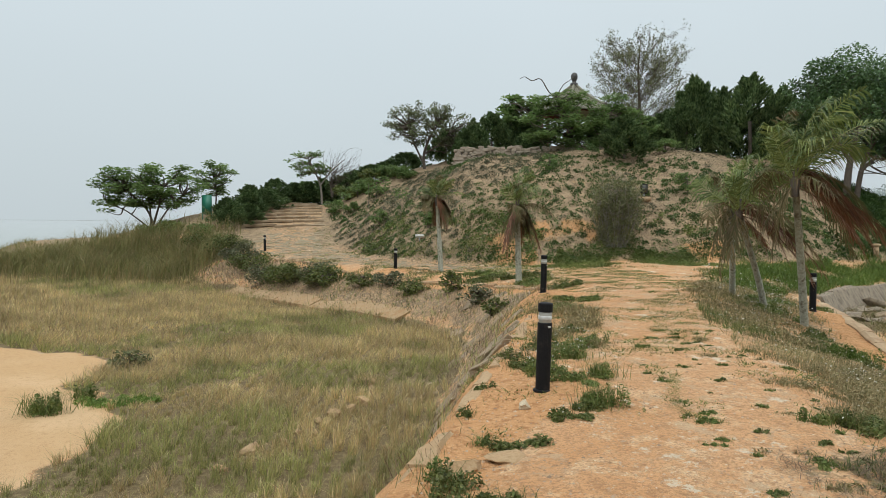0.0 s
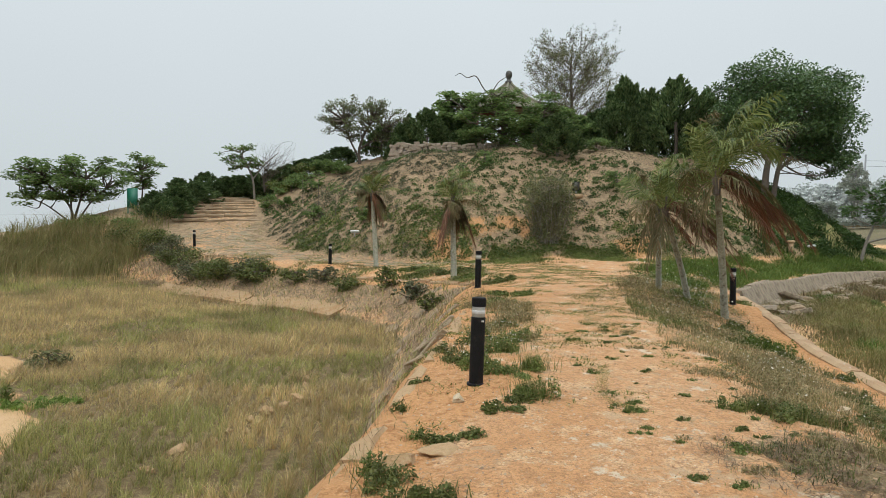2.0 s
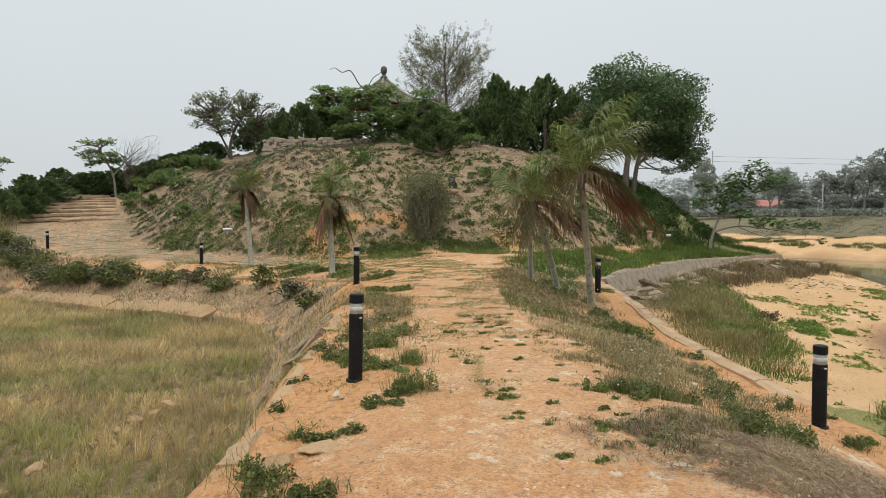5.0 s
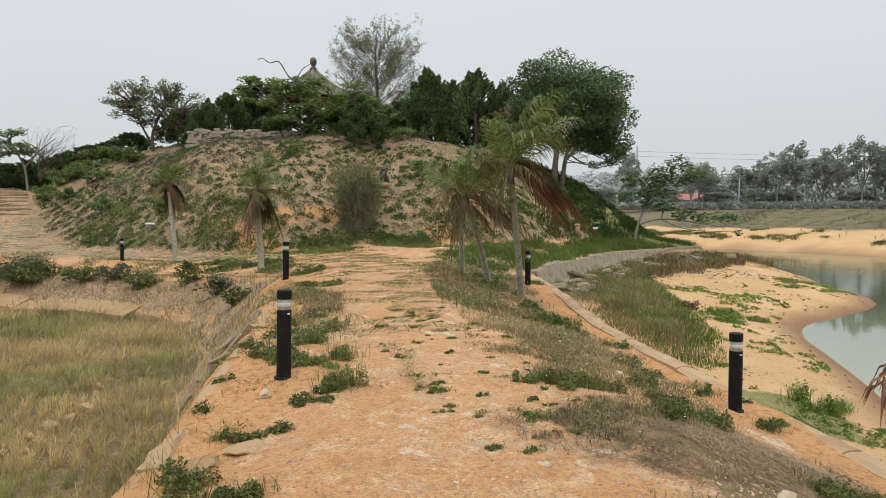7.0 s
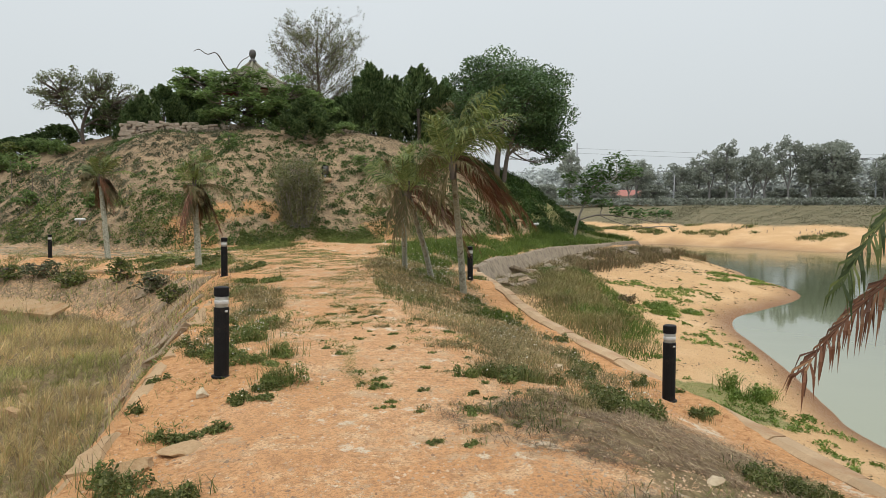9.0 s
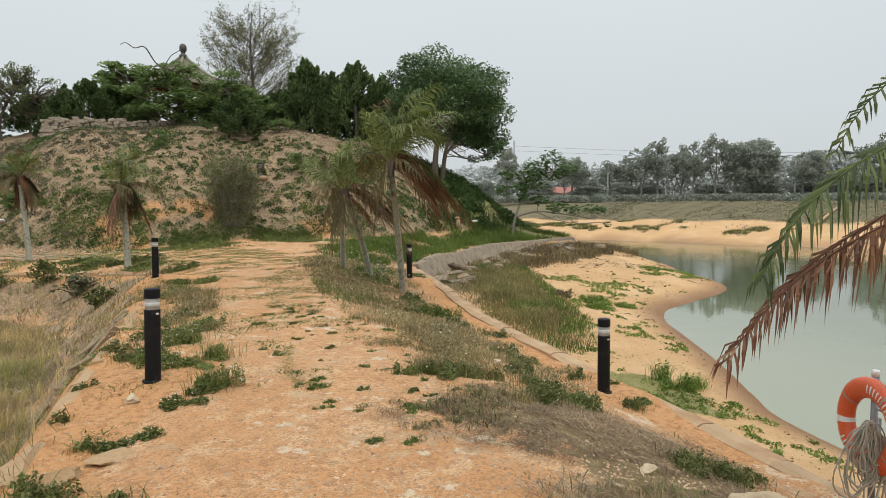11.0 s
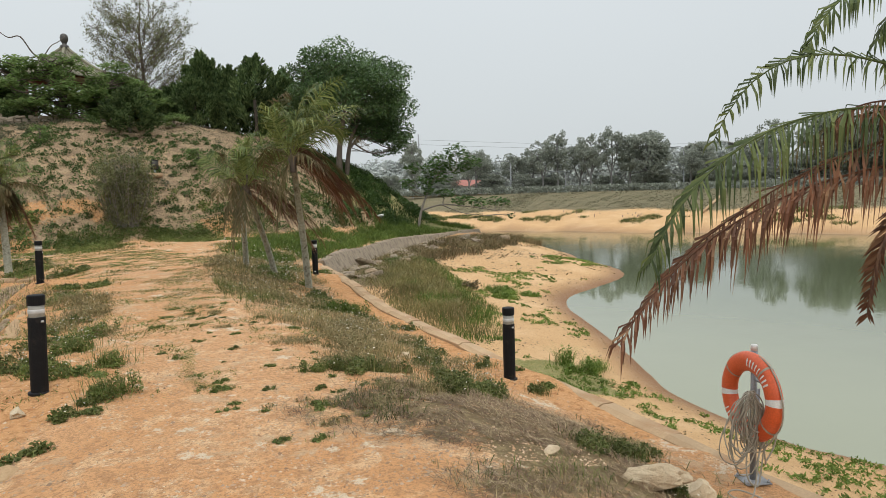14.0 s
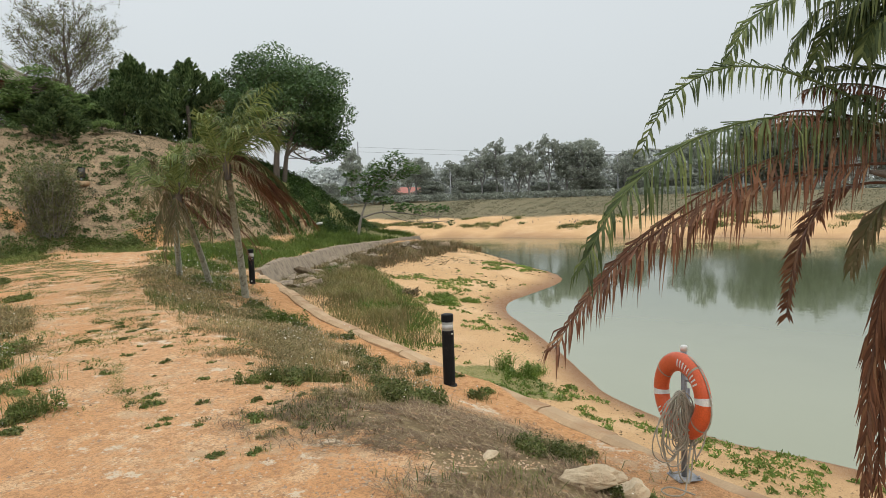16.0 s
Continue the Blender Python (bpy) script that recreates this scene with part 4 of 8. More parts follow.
# ---- black bollard lamps ----
def bollard():
    b = thing("bollard_lamp", (0, 0, 0), "matt black bollard lamp with a clear lens band in soil", "bollard lamp", "bollard lamps along the track")
    part("post", lathe([(0.064, -0.15), (0.064, 0.012), (0.0645, 0.3), (0.0645, 0.598), (0.061, 0.604), (0.0, 0.604)][:5]), BLACK, b, shade=False)
    lens = part("lens", lathe([(0.052, 0.60), (0.058, 0.606), (0.058, 0.628), (0.060, 0.632), (0.058, 0.636), (0.058, 0.660), (0.060, 0.664), (0.058, 0.668), (0.058, 0.694), (0.052, 0.70)]), CLEAR, b, "clouded clear lens ring")
    part("reflector", lathe([(0.02, 0.602), (0.03, 0.62), (0.0605, 0.645), (0.0605, 0.652), (0.03, 0.672), (0.02, 0.69)], 16), LABEL_WHITE, lens)
    part("diffuser_ring", lathe([(0.059, 0.634), (0.0612, 0.638), (0.0612, 0.662), (0.059, 0.666)]), LABEL_WHITE, b, "white diffuser ring")
    part("cap", lathe([(0.060, 0.698), (0.0655, 0.70), (0.0655, 0.768), (0.063, 0.776), (0.05, 0.781), (0.01, 0.783)]), BLACK, b, shade=False)
    part("rating_label", box(0.03, 0.004, 0.016, (0.03, -0.0585, 0.57), 0.001), LABEL_WHITE, b, "small white rating label")
    part("base_flange", lathe([(0.085, -0.02), (0.085, 0.004), (0.08, 0.008), (0.064, 0.009)], 20), BLACK, b)
    return b


lamp = bollard()
SPOTS = [(1.02, 5.92, -1.0, 1.4, -1, 1.0), (2.13, 14.2, 0.6, 0.3, 30, 1.0), (-1.94, 26.3, 0, 1.0, 10, 1.0), (7.55, 13.85, 0.4, -0.5, -40, 1.0), (-9.03, 33.9, 0.5, -0.8, 5, 1.0), (5.31, 5.05, 1.2, -0.6, -30, 1.0)]
lamp.matrix_basis = pose(SPOTS[0][0], SPOTS[0][1], gz(*SPOTS[0][:2]) - 0.005, SPOTS[0][2], SPOTS[0][3], SPOTS[0][4])
for x, y, rx, ry, rz, s in SPOTS[1:]:
    copy_thing(lamp, pose(x, y, gz(x, y) - 0.005, rx, ry, rz))

# ---- life ring, its post and its rope ----
PX, PY = 5.28, 2.31
PZ = gz(PX, PY)
post = thing("rescue_post", (PX, PY, PZ), "galvanised steel post with a white cap on a bolted base plate", "post", rz=-32)
part("tube", lathe([(0.024, 0.0), (0.024, 1.03), (0.020, 1.032)], 20), STEEL, post)
part("cap", lathe([(0.027, 1.025), (0.027, 1.06), (0.022, 1.068)], 20), WHITE, post, "white plastic cap")
part("base_plate", box(0.2, 0.2, 0.012, (0, 0, 0.014), 0.003), STEEL, post)
for sx, sy in ((1, 1), (1, -1), (-1, 1), (-1, -1)):
    part("bolt", lathe([(0.011, 0.018), (0.011, 0.032), (0.006, 0.033), (0.006, 0.045)], 8), STEEL, post).location = (sx * 0.08, sy * 0.08, 0)
put("upper_hook", tubes_mesh("upper_hook", [([(0.0, -0.02, 0.80), (0, -0.13, 0.80), (0, -0.15, 0.83)], 0.008)], STEEL), post)
put("rope_cleat", tubes_mesh("rope_cleat", [([(-0.05, -0.15, 0.62), (-0.05, -0.15, 0.77)], 0.011), ([(0, -0.024, 0.7), (-0.05, -0.15, 0.7)], 0.009)], STEEL), post)

ring_ob = thing("life_ring", (PX + 0.02, PY - 0.035, PZ), "faded orange plastic life ring with white bands, hung on a post", "life ring", rz=-116)
R1, R2 = 0.262, 0.075
RC = Vector((0.03, -0.095, 0.69))


def torus(a0, a1, r2x, r2z, steps, sides=14, puff=0.0):
    bm = bmesh.new()
    rings = []
    for i in range(steps + 1):
        a = a0 + (a1 - a0) * i / steps
        c = Vector((math.cos(a), 0, math.sin(a)))
        rings.append([bm.verts.new(RC + c * (R1 + (r2x + puff) * math.cos(2 * math.pi * k / sides)) + Vector((0, (r2z + puff) * math.sin(2 * math.pi * k / sides), 0))) for k in range(sides)])
    for p_, q_ in zip(rings[:-1], rings[1:]):
        for k in range(sides):
            bm.faces.new((p_[k], p_[(k + 1) % sides], q_[(k + 1) % sides], q_[k]))
    if a1 - a0 > 6.28:
        bmesh.ops.remove_doubles(bm, verts=bm.verts, dist=1e-5)
    bmesh.ops.recalc_face_normals(bm, faces=bm.faces)
    return bm


part("float_body", torus(0, 2 * math.pi, R2, 0.052, 64), BUOY, ring_ob)
for deg in (6, 186):
    part("white_band", torus(radians(deg - 5), radians(deg + 5), R2, 0.052, 5, puff=0.0018), WHITE, ring_ob, "white reflective band")
for deg in (52, 142, 232, 322):
    part("strap", torus(radians(deg - 1.6), radians(deg + 1.6), R2, 0.052, 2, puff=0.003), ROPE, ring_ob, "grey rope strap")
for k in range(4):
    a0, a1 = radians(52 + 90 * k), radians(142 + 90 * k)
    pts = [RC + Vector((math.cos(a), 0, math.sin(a))) * (R1 + R2 + 0.008 + 0.012 * math.sin(math.pi * u)) + Vector((0, 0.0, -0.03 * math.sin(math.pi * u))) for u, a in ((u, a0 + (a1 - a0) * u) for u in np.linspace(0, 1, 9))]
    put("grab_line", tubes_mesh("grab_line", [(np.array(pts), 0.006)], ROPE), ring_ob)
# unreadable painted characters as plain bars round the ring
for a, w in [(86, 5), (79, 5), (72, 5), (65, 4), (58, 4), (46, 4), (39, 5), (32, 5), (238, 4), (230, 4), (222, 4), (214, 4)]:
    bm = torus(radians(a - w * 0.28), radians(a + w * 0.28), R2, 0.052, 2, 40, 0.0012)
    bmesh.ops.delete(bm, geom=[f for f in bm.faces if not (f.calc_center_median().y < RC.y - 0.047 and (f.calc_center_median() - RC).length > R1 - 0.015)], context="FACES")
    part("painted_bar", bm, WHITE, ring_ob, "white painted bar", shade=True)

rr = random.Random(3)
coil = thing("rope_coil", (PX, PY, PZ), "tangled grey-brown throwing rope hung in loops on a post", "rope", rz=-32)
loops = []
for k in range(34):
    wild = k % 4 == 0
    w, drop, sx = rr.uniform(0.03, 0.10) * (1.5 if wild else 1), rr.uniform(0.18, 0.46) * (1.25 if wild else 1), rr.uniform(-0.09, 0.06) - 0.06 * wild
    top = Vector((-0.125 + rr.uniform(-0.03, 0.03), -0.175 + rr.uniform(-0.025, 0.02), 0.72 + rr.uniform(-0.03, 0.05)))
    pts = []
    for u in np.linspace(0, 1, 15):
        a = 2 * math.pi * u
        pts.append(top + Vector((sx * math.sin(a / 2) - w * math.sin(a) * (0.6 + 0.4 * math.sin(a / 2)) + rr.uniform(-0.014, 0.014), -0.02 * math.sin(a / 2) + rr.uniform(-0.016, 0.016), -drop * (1 - math.cos(a)) / 2)))
    loops.append((spline(pts, 2), 0.0052))
put("rope_hank", tubes_mesh("rope_hank", loops, ROPE, 5), coil)
tail = [(-0.09, -0.17, 0.6), (-0.16, -0.2, 0.35), (-0.17, -0.22, 0.14), (-0.1, -0.24, 0.07), (-0.05, -0.2, 0.2), (-0.03, -0.2, 0.38), (-0.08, -0.22, 0.3), (-0.13, -0.26, 0.09), (-0.2, -0.33, 0.03), (-0.33, -0.36, 0.05), (-0.36, -0.30, 0.07), (-0.25, -0.26, 0.06), (-0.12, -0.36, 0.03)]
tail2 = [(-0.06, -0.18, 0.55), (-0.02, -0.2, 0.25), (0.03, -0.12, 0.2), (0.12, -0.08, 0.3), (0.16, -0.06, 0.44), (0.17, -0.07, 0.55)]
put("rope_tail", tubes_mesh("rope_tail", [(spline(tail, 6), 0.0062), (spline(tail2, 6), 0.0062)], ROPE, 6), coil)

# ---- rocks by the kerb ----
rng = np.random.default_rng(11)
for x, y, s, rz, lab in [(4.02, 2.36, (0.56, 0.26, 0.21), -38, "long pale sandy rock among weeds"), (4.36, 2.20, (0.36, 0.26, 0.2), -50, "rounded pale rock beside dry weeds"), (3.52, 2.75, (0.16, 0.12, 0.10), 10, "small pale rock in dead straw"),
                         (0.30, 4.15, (0.40, 0.26, 0.16), 35, "flat pale edge stone by the track"), (0.62, 4.35, (0.55, 0.36, 0.10), 10, "flat pale edge stone by the track"), (0.82, 5.55, (0.22, 0.14, 0.1), 70, "small pale rock in loose soil"), (4.75, 4.7, (0.3, 0.2, 0.1), 30, "pale flat rock among weeds"),
                         (4.55, 5.9, (0.2, 0.14, 0.1), 80, "small pale rock among weeds")]:
    ob = new("rock", stone_mesh("rock", rng, s, EDGE_STONE if "edge" in lab else ROCK, 4, 0.26))
    ob.matrix_basis = pose(x, y, gz(x, y) + s[2] * (0.05 if "edge" in lab else 0.22), 0, 0, rz)
    tagged(ob, lab, "rock", "loose rocks")
for x, y, s in [(11.5, 17.9, 0.5), (12.5, 18.7, 0.45), (13.1, 19.8, 0.5), (11.0, 17.0, 0.4), (24.4, 25.8, 0.9), (14.2, 20.0, 0.7), (-3.2, 13.4, 0.25), (-2.4, 8.6, 0.34), (-2.05, 8.9, 0.3), (-1.75, 9.4, 0.3), (-2.6, 8.0, 0.22), (-1.2, 12.0, 0.26)]:
    ob = new("boulder", stone_mesh("boulder", rng, (s, s * 0.75, s * 0.6), EDGE_STONE if x < 5 else SLAB, 3, 0.2))
    ob.matrix_basis = pose(x, y, gz(x, y) + s * 0.12, 0, 0, rng.uniform(0, 360))
    tagged(ob, "broken grey-brown stone lying below the wall" if x > 5 else "pale stone showing through dry grass", "boulder", "loose stones")

# ---- lamps on the hill ----
def floodlight(at, rz):
    f = thing("floodlight", at, "black square floodlight on a short bracket", "floodlight", rz=rz)
    part("housing", box(0.42, 0.10, 0.42, (0, 0, 0.52), 0.02), BLACK, f, shade=False)
    part("glass", box(0.35, 0.012, 0.34, (0, -0.052, 0.52), 0.003), FINIAL, f, "dark glass front")
    part("bracket", box(0.05, 0.05, 0.36, (0, 0, 0.17), 0.005), STEEL, f)
    part("footing", box(0.5, 0.45, 0.22, (0, 0, 0.06), 0.03), CONCRETE, f, "pale concrete footing")
    return f


floodlight((8.67, 30.36, gz(8.67, 30.36)), 35)


def uplight(at, rz):
    f = thing("uplight", at, "small white tilted uplight on a stake in weeds", "uplight", "white uplights", rz=rz)
    part("housing", box(0.40, 0.20, 0.10, (0, 0, 0.26), 0.02), WHITE, f).rotation_euler = (radians(-14), 0, 0)
    part("stake", lathe([(0.02, -0.1), (0.02, 0.24)], 8), STEEL, f)
    return f


uplight((-1.24, 31.0, gz(-1.24, 31.0)), -10)
uplight((19.1, 29.0, gz(19.1, 29.0)), 30)

stub = thing("marker_post", (17.7, 28.4, gz(17.7, 28.4)), "short pale concrete marker post in grass", "post")
part("shaft", box(0.16, 0.16, 0.5, (0, 0, 0.2), 0.02), CONCRETE, stub)
part("head", box(0.24, 0.24, 0.12, (0, 0, 0.5), 0.02), CONCRETE, stub)

# ---- green notice board by the left trees ----
board = thing("notice_board", (-14.3, 40.6, gz(-14.3, 40.6)), "plain dark green enamelled board on two posts", "notice board", rz=-8)
part("panel", box(0.62, 0.06, 1.15, (0, 0, 0.85), 0.01), GREEN_PAINT, board)
for sx in (-0.26, 0.26):
    part("leg", box(0.05, 0.05, 0.5, (sx, 0, 0.1), 0.005), GREEN_PAINT, board)

# ---- pavilion behind the trees ----
def pavilion(x, y, z):
    p = thing("pavilion", (x, y, z), "six-sided garden pavilion with a tiled curved roof and dark finial", "pavilion", rz=12)
    apex, eave, rad = 4.75, 3.1, 2.9

    def roof_pt(a, u):
        r = 0.12 + (rad - 0.12) * u
        c = math.cos(math.pi / 6) / math.cos((a % (math.pi / 3)) - math.pi / 6)
        h = apex - (apex - eave) * (1 - (1 - u) ** 1.45) + 0.18 * u**4 * (1 - (c - 0.866) / 0.134 * 1.0) * -1
        return Vector((r * c * math.cos(a), r * c * math.sin(a), h))

    for s in range(6):
        bm = bmesh.new()
        a0 = s * math.pi / 3
        grid = [[bm.verts.new(roof_pt(a0 + math.pi / 3 * k / 8 * 0.9999, u)) for k in range(9)] for u in np.linspace(0, 1, 9)]
        for ga, gb in zip(grid[:-1], grid[1:]):
            for k in range(8):
                bm.faces.new((ga[k], gb[k], gb[k + 1], ga[k + 1]))
        r = bmesh.ops.extrude_face_region(bm, geom=bm.faces[:])
        for v in [g for g in r["geom"] if isinstance(g, bmesh.types.BMVert)]:
            v.co.z -= 0.1
        side = part("roof_side", bm, TILE, p)
        ribs = []
        mid = a0 + math.pi / 6
        for j in range(-9, 10):
            off = j * 0.15
            pts = []
            for u in np.linspace(0.02, 1, 12):
                r_ = 0.12 + (rad - 0.12) * u
                ap = r_ * math.cos(math.pi / 6)
                if abs(off) < ap * math.tan(math.pi / 6) - 0.02:
                    a = mid + math.atan2(off, ap)
                    q = roof_pt(a, u)
                    pts.append((q.x, q.y, q.z + 0.02))
            if len(pts) > 2:
                ribs.append((np.array(pts), 0.035))
        put("tile_relief", tubes_mesh("tile_relief", ribs, TILE, 5), side)
        hip = np.array([tuple(roof_pt(a0, u) + Vector((0, 0, 0.06))) for u in np.linspace(0, 1, 12)])
        put("hip_ridge", tubes_mesh("hip_ridge", [(hip, 0.09)], TILE, 6), p)
        a = a0
        part("column", lathe([(0.13, -0.2), (0.13, 3.05)], 14), RED_WOOD, p).location = (2.2 * math.cos(a), 2.2 * math.sin(a), 0)
        bm = box(2.2, 0.14, 0.24, (0, 0, 2.95))
        b = part("beam", bm, RED_WOOD, p, shade=False)
        m_ = 2.2 * math.cos(math.pi / 6)
        b.location, b.rotation_euler = (m_ * math.cos(mid), m_ * math.sin(mid), 0), (0, 0, mid + math.pi / 2)
    part("finial", lathe([(0.10, 4.6), (0.25, 4.78), (0.24, 4.9), (0.12, 4.97), (0.13, 5.05), (0.21, 5.2), (0.22, 5.36), (0.19, 5.5), (0.12, 5.57), (0.06, 5.6)], 18), FINIAL, p, "dark glazed finial")
    part("floor", lathe([(2.9, -0.35), (2.9, 0.0)], 6), CONCRETE, p, shade=False)
    return p


pavilion(8.13, 45.3, 5.72)

# stones lying in the meadow
rng = np.random.default_rng(66)
for x, y, w in [(-1.58, 10.2, 0.34), (-1.38, 10.6, 0.3), (-1.22, 11.0, 0.36), (-1.3, 12.5, 0.34), (-1.95, 9.4, 0.22), (-2.5, 7.9, 0.18), (-0.6, 8.7, 0.2), (-1.75, 9.9, 0.26), (-1.1, 11.5, 0.24)]:
    ob = new("field_stone", stone_mesh("field_stone", rng, (w, w * 0.75, w * 0.62), EDGE_STONE, 2, 0.2))
    ob.matrix_basis = pose(x, y, gz(x, y) + w * 0.16, 0, 0, rng.uniform(0, 360))
    tagged(ob, "pale sandy stone lying in the meadow grass", "stone", "stones in the meadow")

# ---- trees ----
def limb(rng, a, b, r0, r1, bend=0.15, n=7):
    a, b = np.array(a, float), np.array(b, float)
    u = np.linspace(0, 1, n)[:, None]
    side = rng.normal(size=3) * np.linalg.norm(b - a) * bend
    wob = np.cumsum(rng.normal(0, 0.02, (n, 3)), 0) * np.linalg.norm(b - a)
    p = a + (b - a) * u + side * np.sin(u * np.pi) + wob * u * (1 - u) * 2
    return p, np.linspace(r0, r1, n)


def tree(name, at, label, category, trunks, clumps, per, size, leaf_mat, bark, seed, flat=0.0, droop=0.0, long=1.6, shell=0.5, twigs=0, group="", limb_r=0.05, sides=6):
    """trunks: lists of points with end radii; clumps: (centre, radii). Limbs run from the nearest trunk to each clump."""
    rng = np.random.default_rng(seed)
    t = thing(name, at, label, category, group)
    wood, heads = [], []
    for pts, r0, r1 in trunks:
        line = spline(pts, 5)
        wood.append((line, np.linspace(r0, r1, len(line))))
        heads.append(line)
    allp = np.vstack(heads)
    limbs = []
    cs = []
    for c, r in clumps:
        c, r = np.array(c, float), np.array(r, float)
        hi = allp[allp[:, 2] < c[2] + 0.2]
        hi = hi if len(hi) else allp
        low_pref = np.linalg.norm(hi - c, axis=1) + 0.25 * np.abs(hi[:, 2] - c[2] + 0.8)
        s = hi[np.argmin(low_pref)]
        limbs.append(limb(rng, s, c, limb_r, 0.012))
        for _ in range(twigs):
            e = c + ball_points(rng, 1, 0.7)[0] * r * 1.05
            limbs.append(limb(rng, c + (s - c) * rng.uniform(0, 0.4), e, 0.014, 0.004, 0.1, 5))
        n = max(8, int(4.0 * per * (r[0] * r[1] * r[2]) ** (2 / 3)))
        cs.append(c + ball_points(rng, n, shell) * r * rng.uniform(0.85, 1.12, (n, 1)))
    put("trunk", tubes_mesh("trunk", wood, bark, 9), t)
    if limbs:
        tagged(put("branching", tubes_mesh("branching", limbs, bark, sides if twigs < 4 else 4), t), kind="stuff")
    V, F = leaves(rng, np.vstack(cs), size, flat, droop, long)
    put("crown", raw_mesh("crown", V, F, leaf_mat), t)
    return t


def clumps_in(rng, centre, radii, n, r, squash=1.0, shell=0.45, keep=None):
    out = []
    c = np.array(centre, float)
    for q in ball_points(rng, n * 3, shell):
        if keep is None or keep(q):
            s = r * rng.uniform(0.7, 1.3)
            out.append((c + q * np.array(radii), (s, s, s * squash)))
        if len(out) == n:
            break
    return out


def juniper(seed, height, width):
    """A dense dark juniper: many upright pointed plumes."""
    rng = np.random.default_rng(seed)
    t = thing("juniper_tree", (0, 0, 0), "dense dark green juniper with pointed upright plumes", "juniper tree", "junipers on the hill")
    put("trunk", tubes_mesh("trunk", [(np.array([(0, 0, -0.3), (0.03, 0, height * 0.2), (0, 0.02, height * 0.45)]), 0.05)], BARK, 7), t)
    P, D_, S = [], [], []
    n_pl = 150
    for _ in range(n_pl):
        u = rng.uniform(0.0, 1.0) ** 0.8
        a = rng.uniform(0, 2 * np.pi)
        lobe = 1 + 0.22 * math.sin(3 * a + seed) + 0.12 * math.sin(5 * a + 2 * seed + 4 * u)
        rad = width * lobe * (1 - u) ** 0.8 * rng.uniform(0.6, 1.0) * (0.7 + 0.3 * min(1, u * 4))
        root = np.array([rad * np.cos(a), rad * np.sin(a), height * (0.02 + 0.82 * u)])
        ln = height * rng.uniform(0.11, 0.20) * (1.25 - 0.4 * u)
        way = np.array([np.cos(a) * 0.35, np.sin(a) * 0.35, 1.0]) + rng.normal(0, 0.15, 3)
        way /= np.linalg.norm(way)
        k = 84
        s = rng.uniform(0, 1, k)
        spread = ln * 0.42 * (1 - s) ** 0.7 * np.minimum(1, s * 4 + 0.35)
        q = ball_points(rng, k, 0.5) * spread[:, None]
        P.append(root + way * (s * ln)[:, None] + q)
        D_.append(np.tile(way, (k, 1)) + q / (np.linalg.norm(q, axis=1)[:, None] + 1e-6) * 0.55)
        S.append(np.full(k, 0.058))
    P, D_, S = np.vstack(P), np.vstack(D_), np.concatenate(S)
    D_ /= np.linalg.norm(D_, axis=1)[:, None]
    n = len(P)
    e = np.cross(D_, rng.normal(size=(n, 3)))
    e /= np.linalg.norm(e, axis=1)[:, None]
    s = S * rng.uniform(0.6, 1.4, n)
    V = np.stack([P - D_ * s[:, None], P + e * (s * 0.42)[:, None], P + D_ * (s * 1.3)[:, None], P - e * (s * 0.42)[:, None]], 1).reshape(-1, 3)
    i = np.arange(n)[:, None] * 4
    put("crown", raw_mesh("crown", V, np.vstack([i + [0, 1, 2], i + [0, 2, 3]]), JUNIPER), t)
    return t


kinds = [juniper(s, 3.0, w) for s, w in ((21, 1.15), (22, 1.35), (23, 1.0))]
rng = np.random.default_rng(31)
JUN = [(14.4, 40.3, 10.2, 1.3), (16.2, 37.3, 9.7, 1.3), (15.5, 39.3, 9.3, 1.1), (12.9, 41.2, 8.4, 1.2), (2.5, 40.1, 8.0, 0.95), (3.9, 41.1, 8.1, 0.9), (1.5, 42.1, 7.9, 0.7), (5.1, 43.2, 8.2, 0.9), (-0.2, 44.1, 7.5, 0.9), (-2.7, 44.0, 6.0, 1.0),
       (-5.0, 44.9, 5.3, 1.0), (-7.3, 46.2, 4.6, 1.0), (-9.8, 47.2, 4.3, 1.1), (-11.6, 46.0, 4.4, 1.1), (-12.3, 43.2, 3.5, 0.9), (-11.9, 40.8, 3.35, 0.95), (-12.2, 39.0, 2.55, 0.9), (8.8, 34.4, 6.9, 1.05), (17.6, 36.7, 8.9, 1.1), (13.4, 39.2, 8.6, 1.0),
       (0.7, 40.2, 6.3, 0.55), (-4.0, 44.4, 5.5, 0.9), (-6.2, 45.7, 5.0, 0.9), (-8.6, 47.0, 4.5, 0.9), (-10.6, 47.0, 4.2, 0.9), (11.6, 39.6, 7.6, 1.0), (10.0, 41.0, 8.3, 0.9), (18.4, 38.5, 9.0, 1.2), (1.0, 41.0, 7.2, 0.6), (4.6, 40.0, 6.8, 0.7), (-12.9, 44.6, 3.9, 0.8), (-11.3, 44.8, 3.6, 0.7), (-13.0, 40.3, 2.9, 0.8), (-11.5, 39.6, 2.6, 0.75), (-11.3, 42.4, 3.5, 0.9)]
poses = []
for i, (x, y, top_z, w) in enumerate(JUN):
    h = top_z - gz(x, y) + 0.1
    wide = w * (1.5 if x > -11 else 1.3)
    poses.append(pose(x, y, gz(x, y) - 0.1, 0, 0, rng.uniform(0, 360)) @ Matrix.Diagonal((wide, wide, h / 3.0, 1)))
for i in range(3, len(JUN)):
    copy_thing(kinds[i % 3], poses[i])
for i in range(3):
    kinds[i].matrix_basis = poses[i]

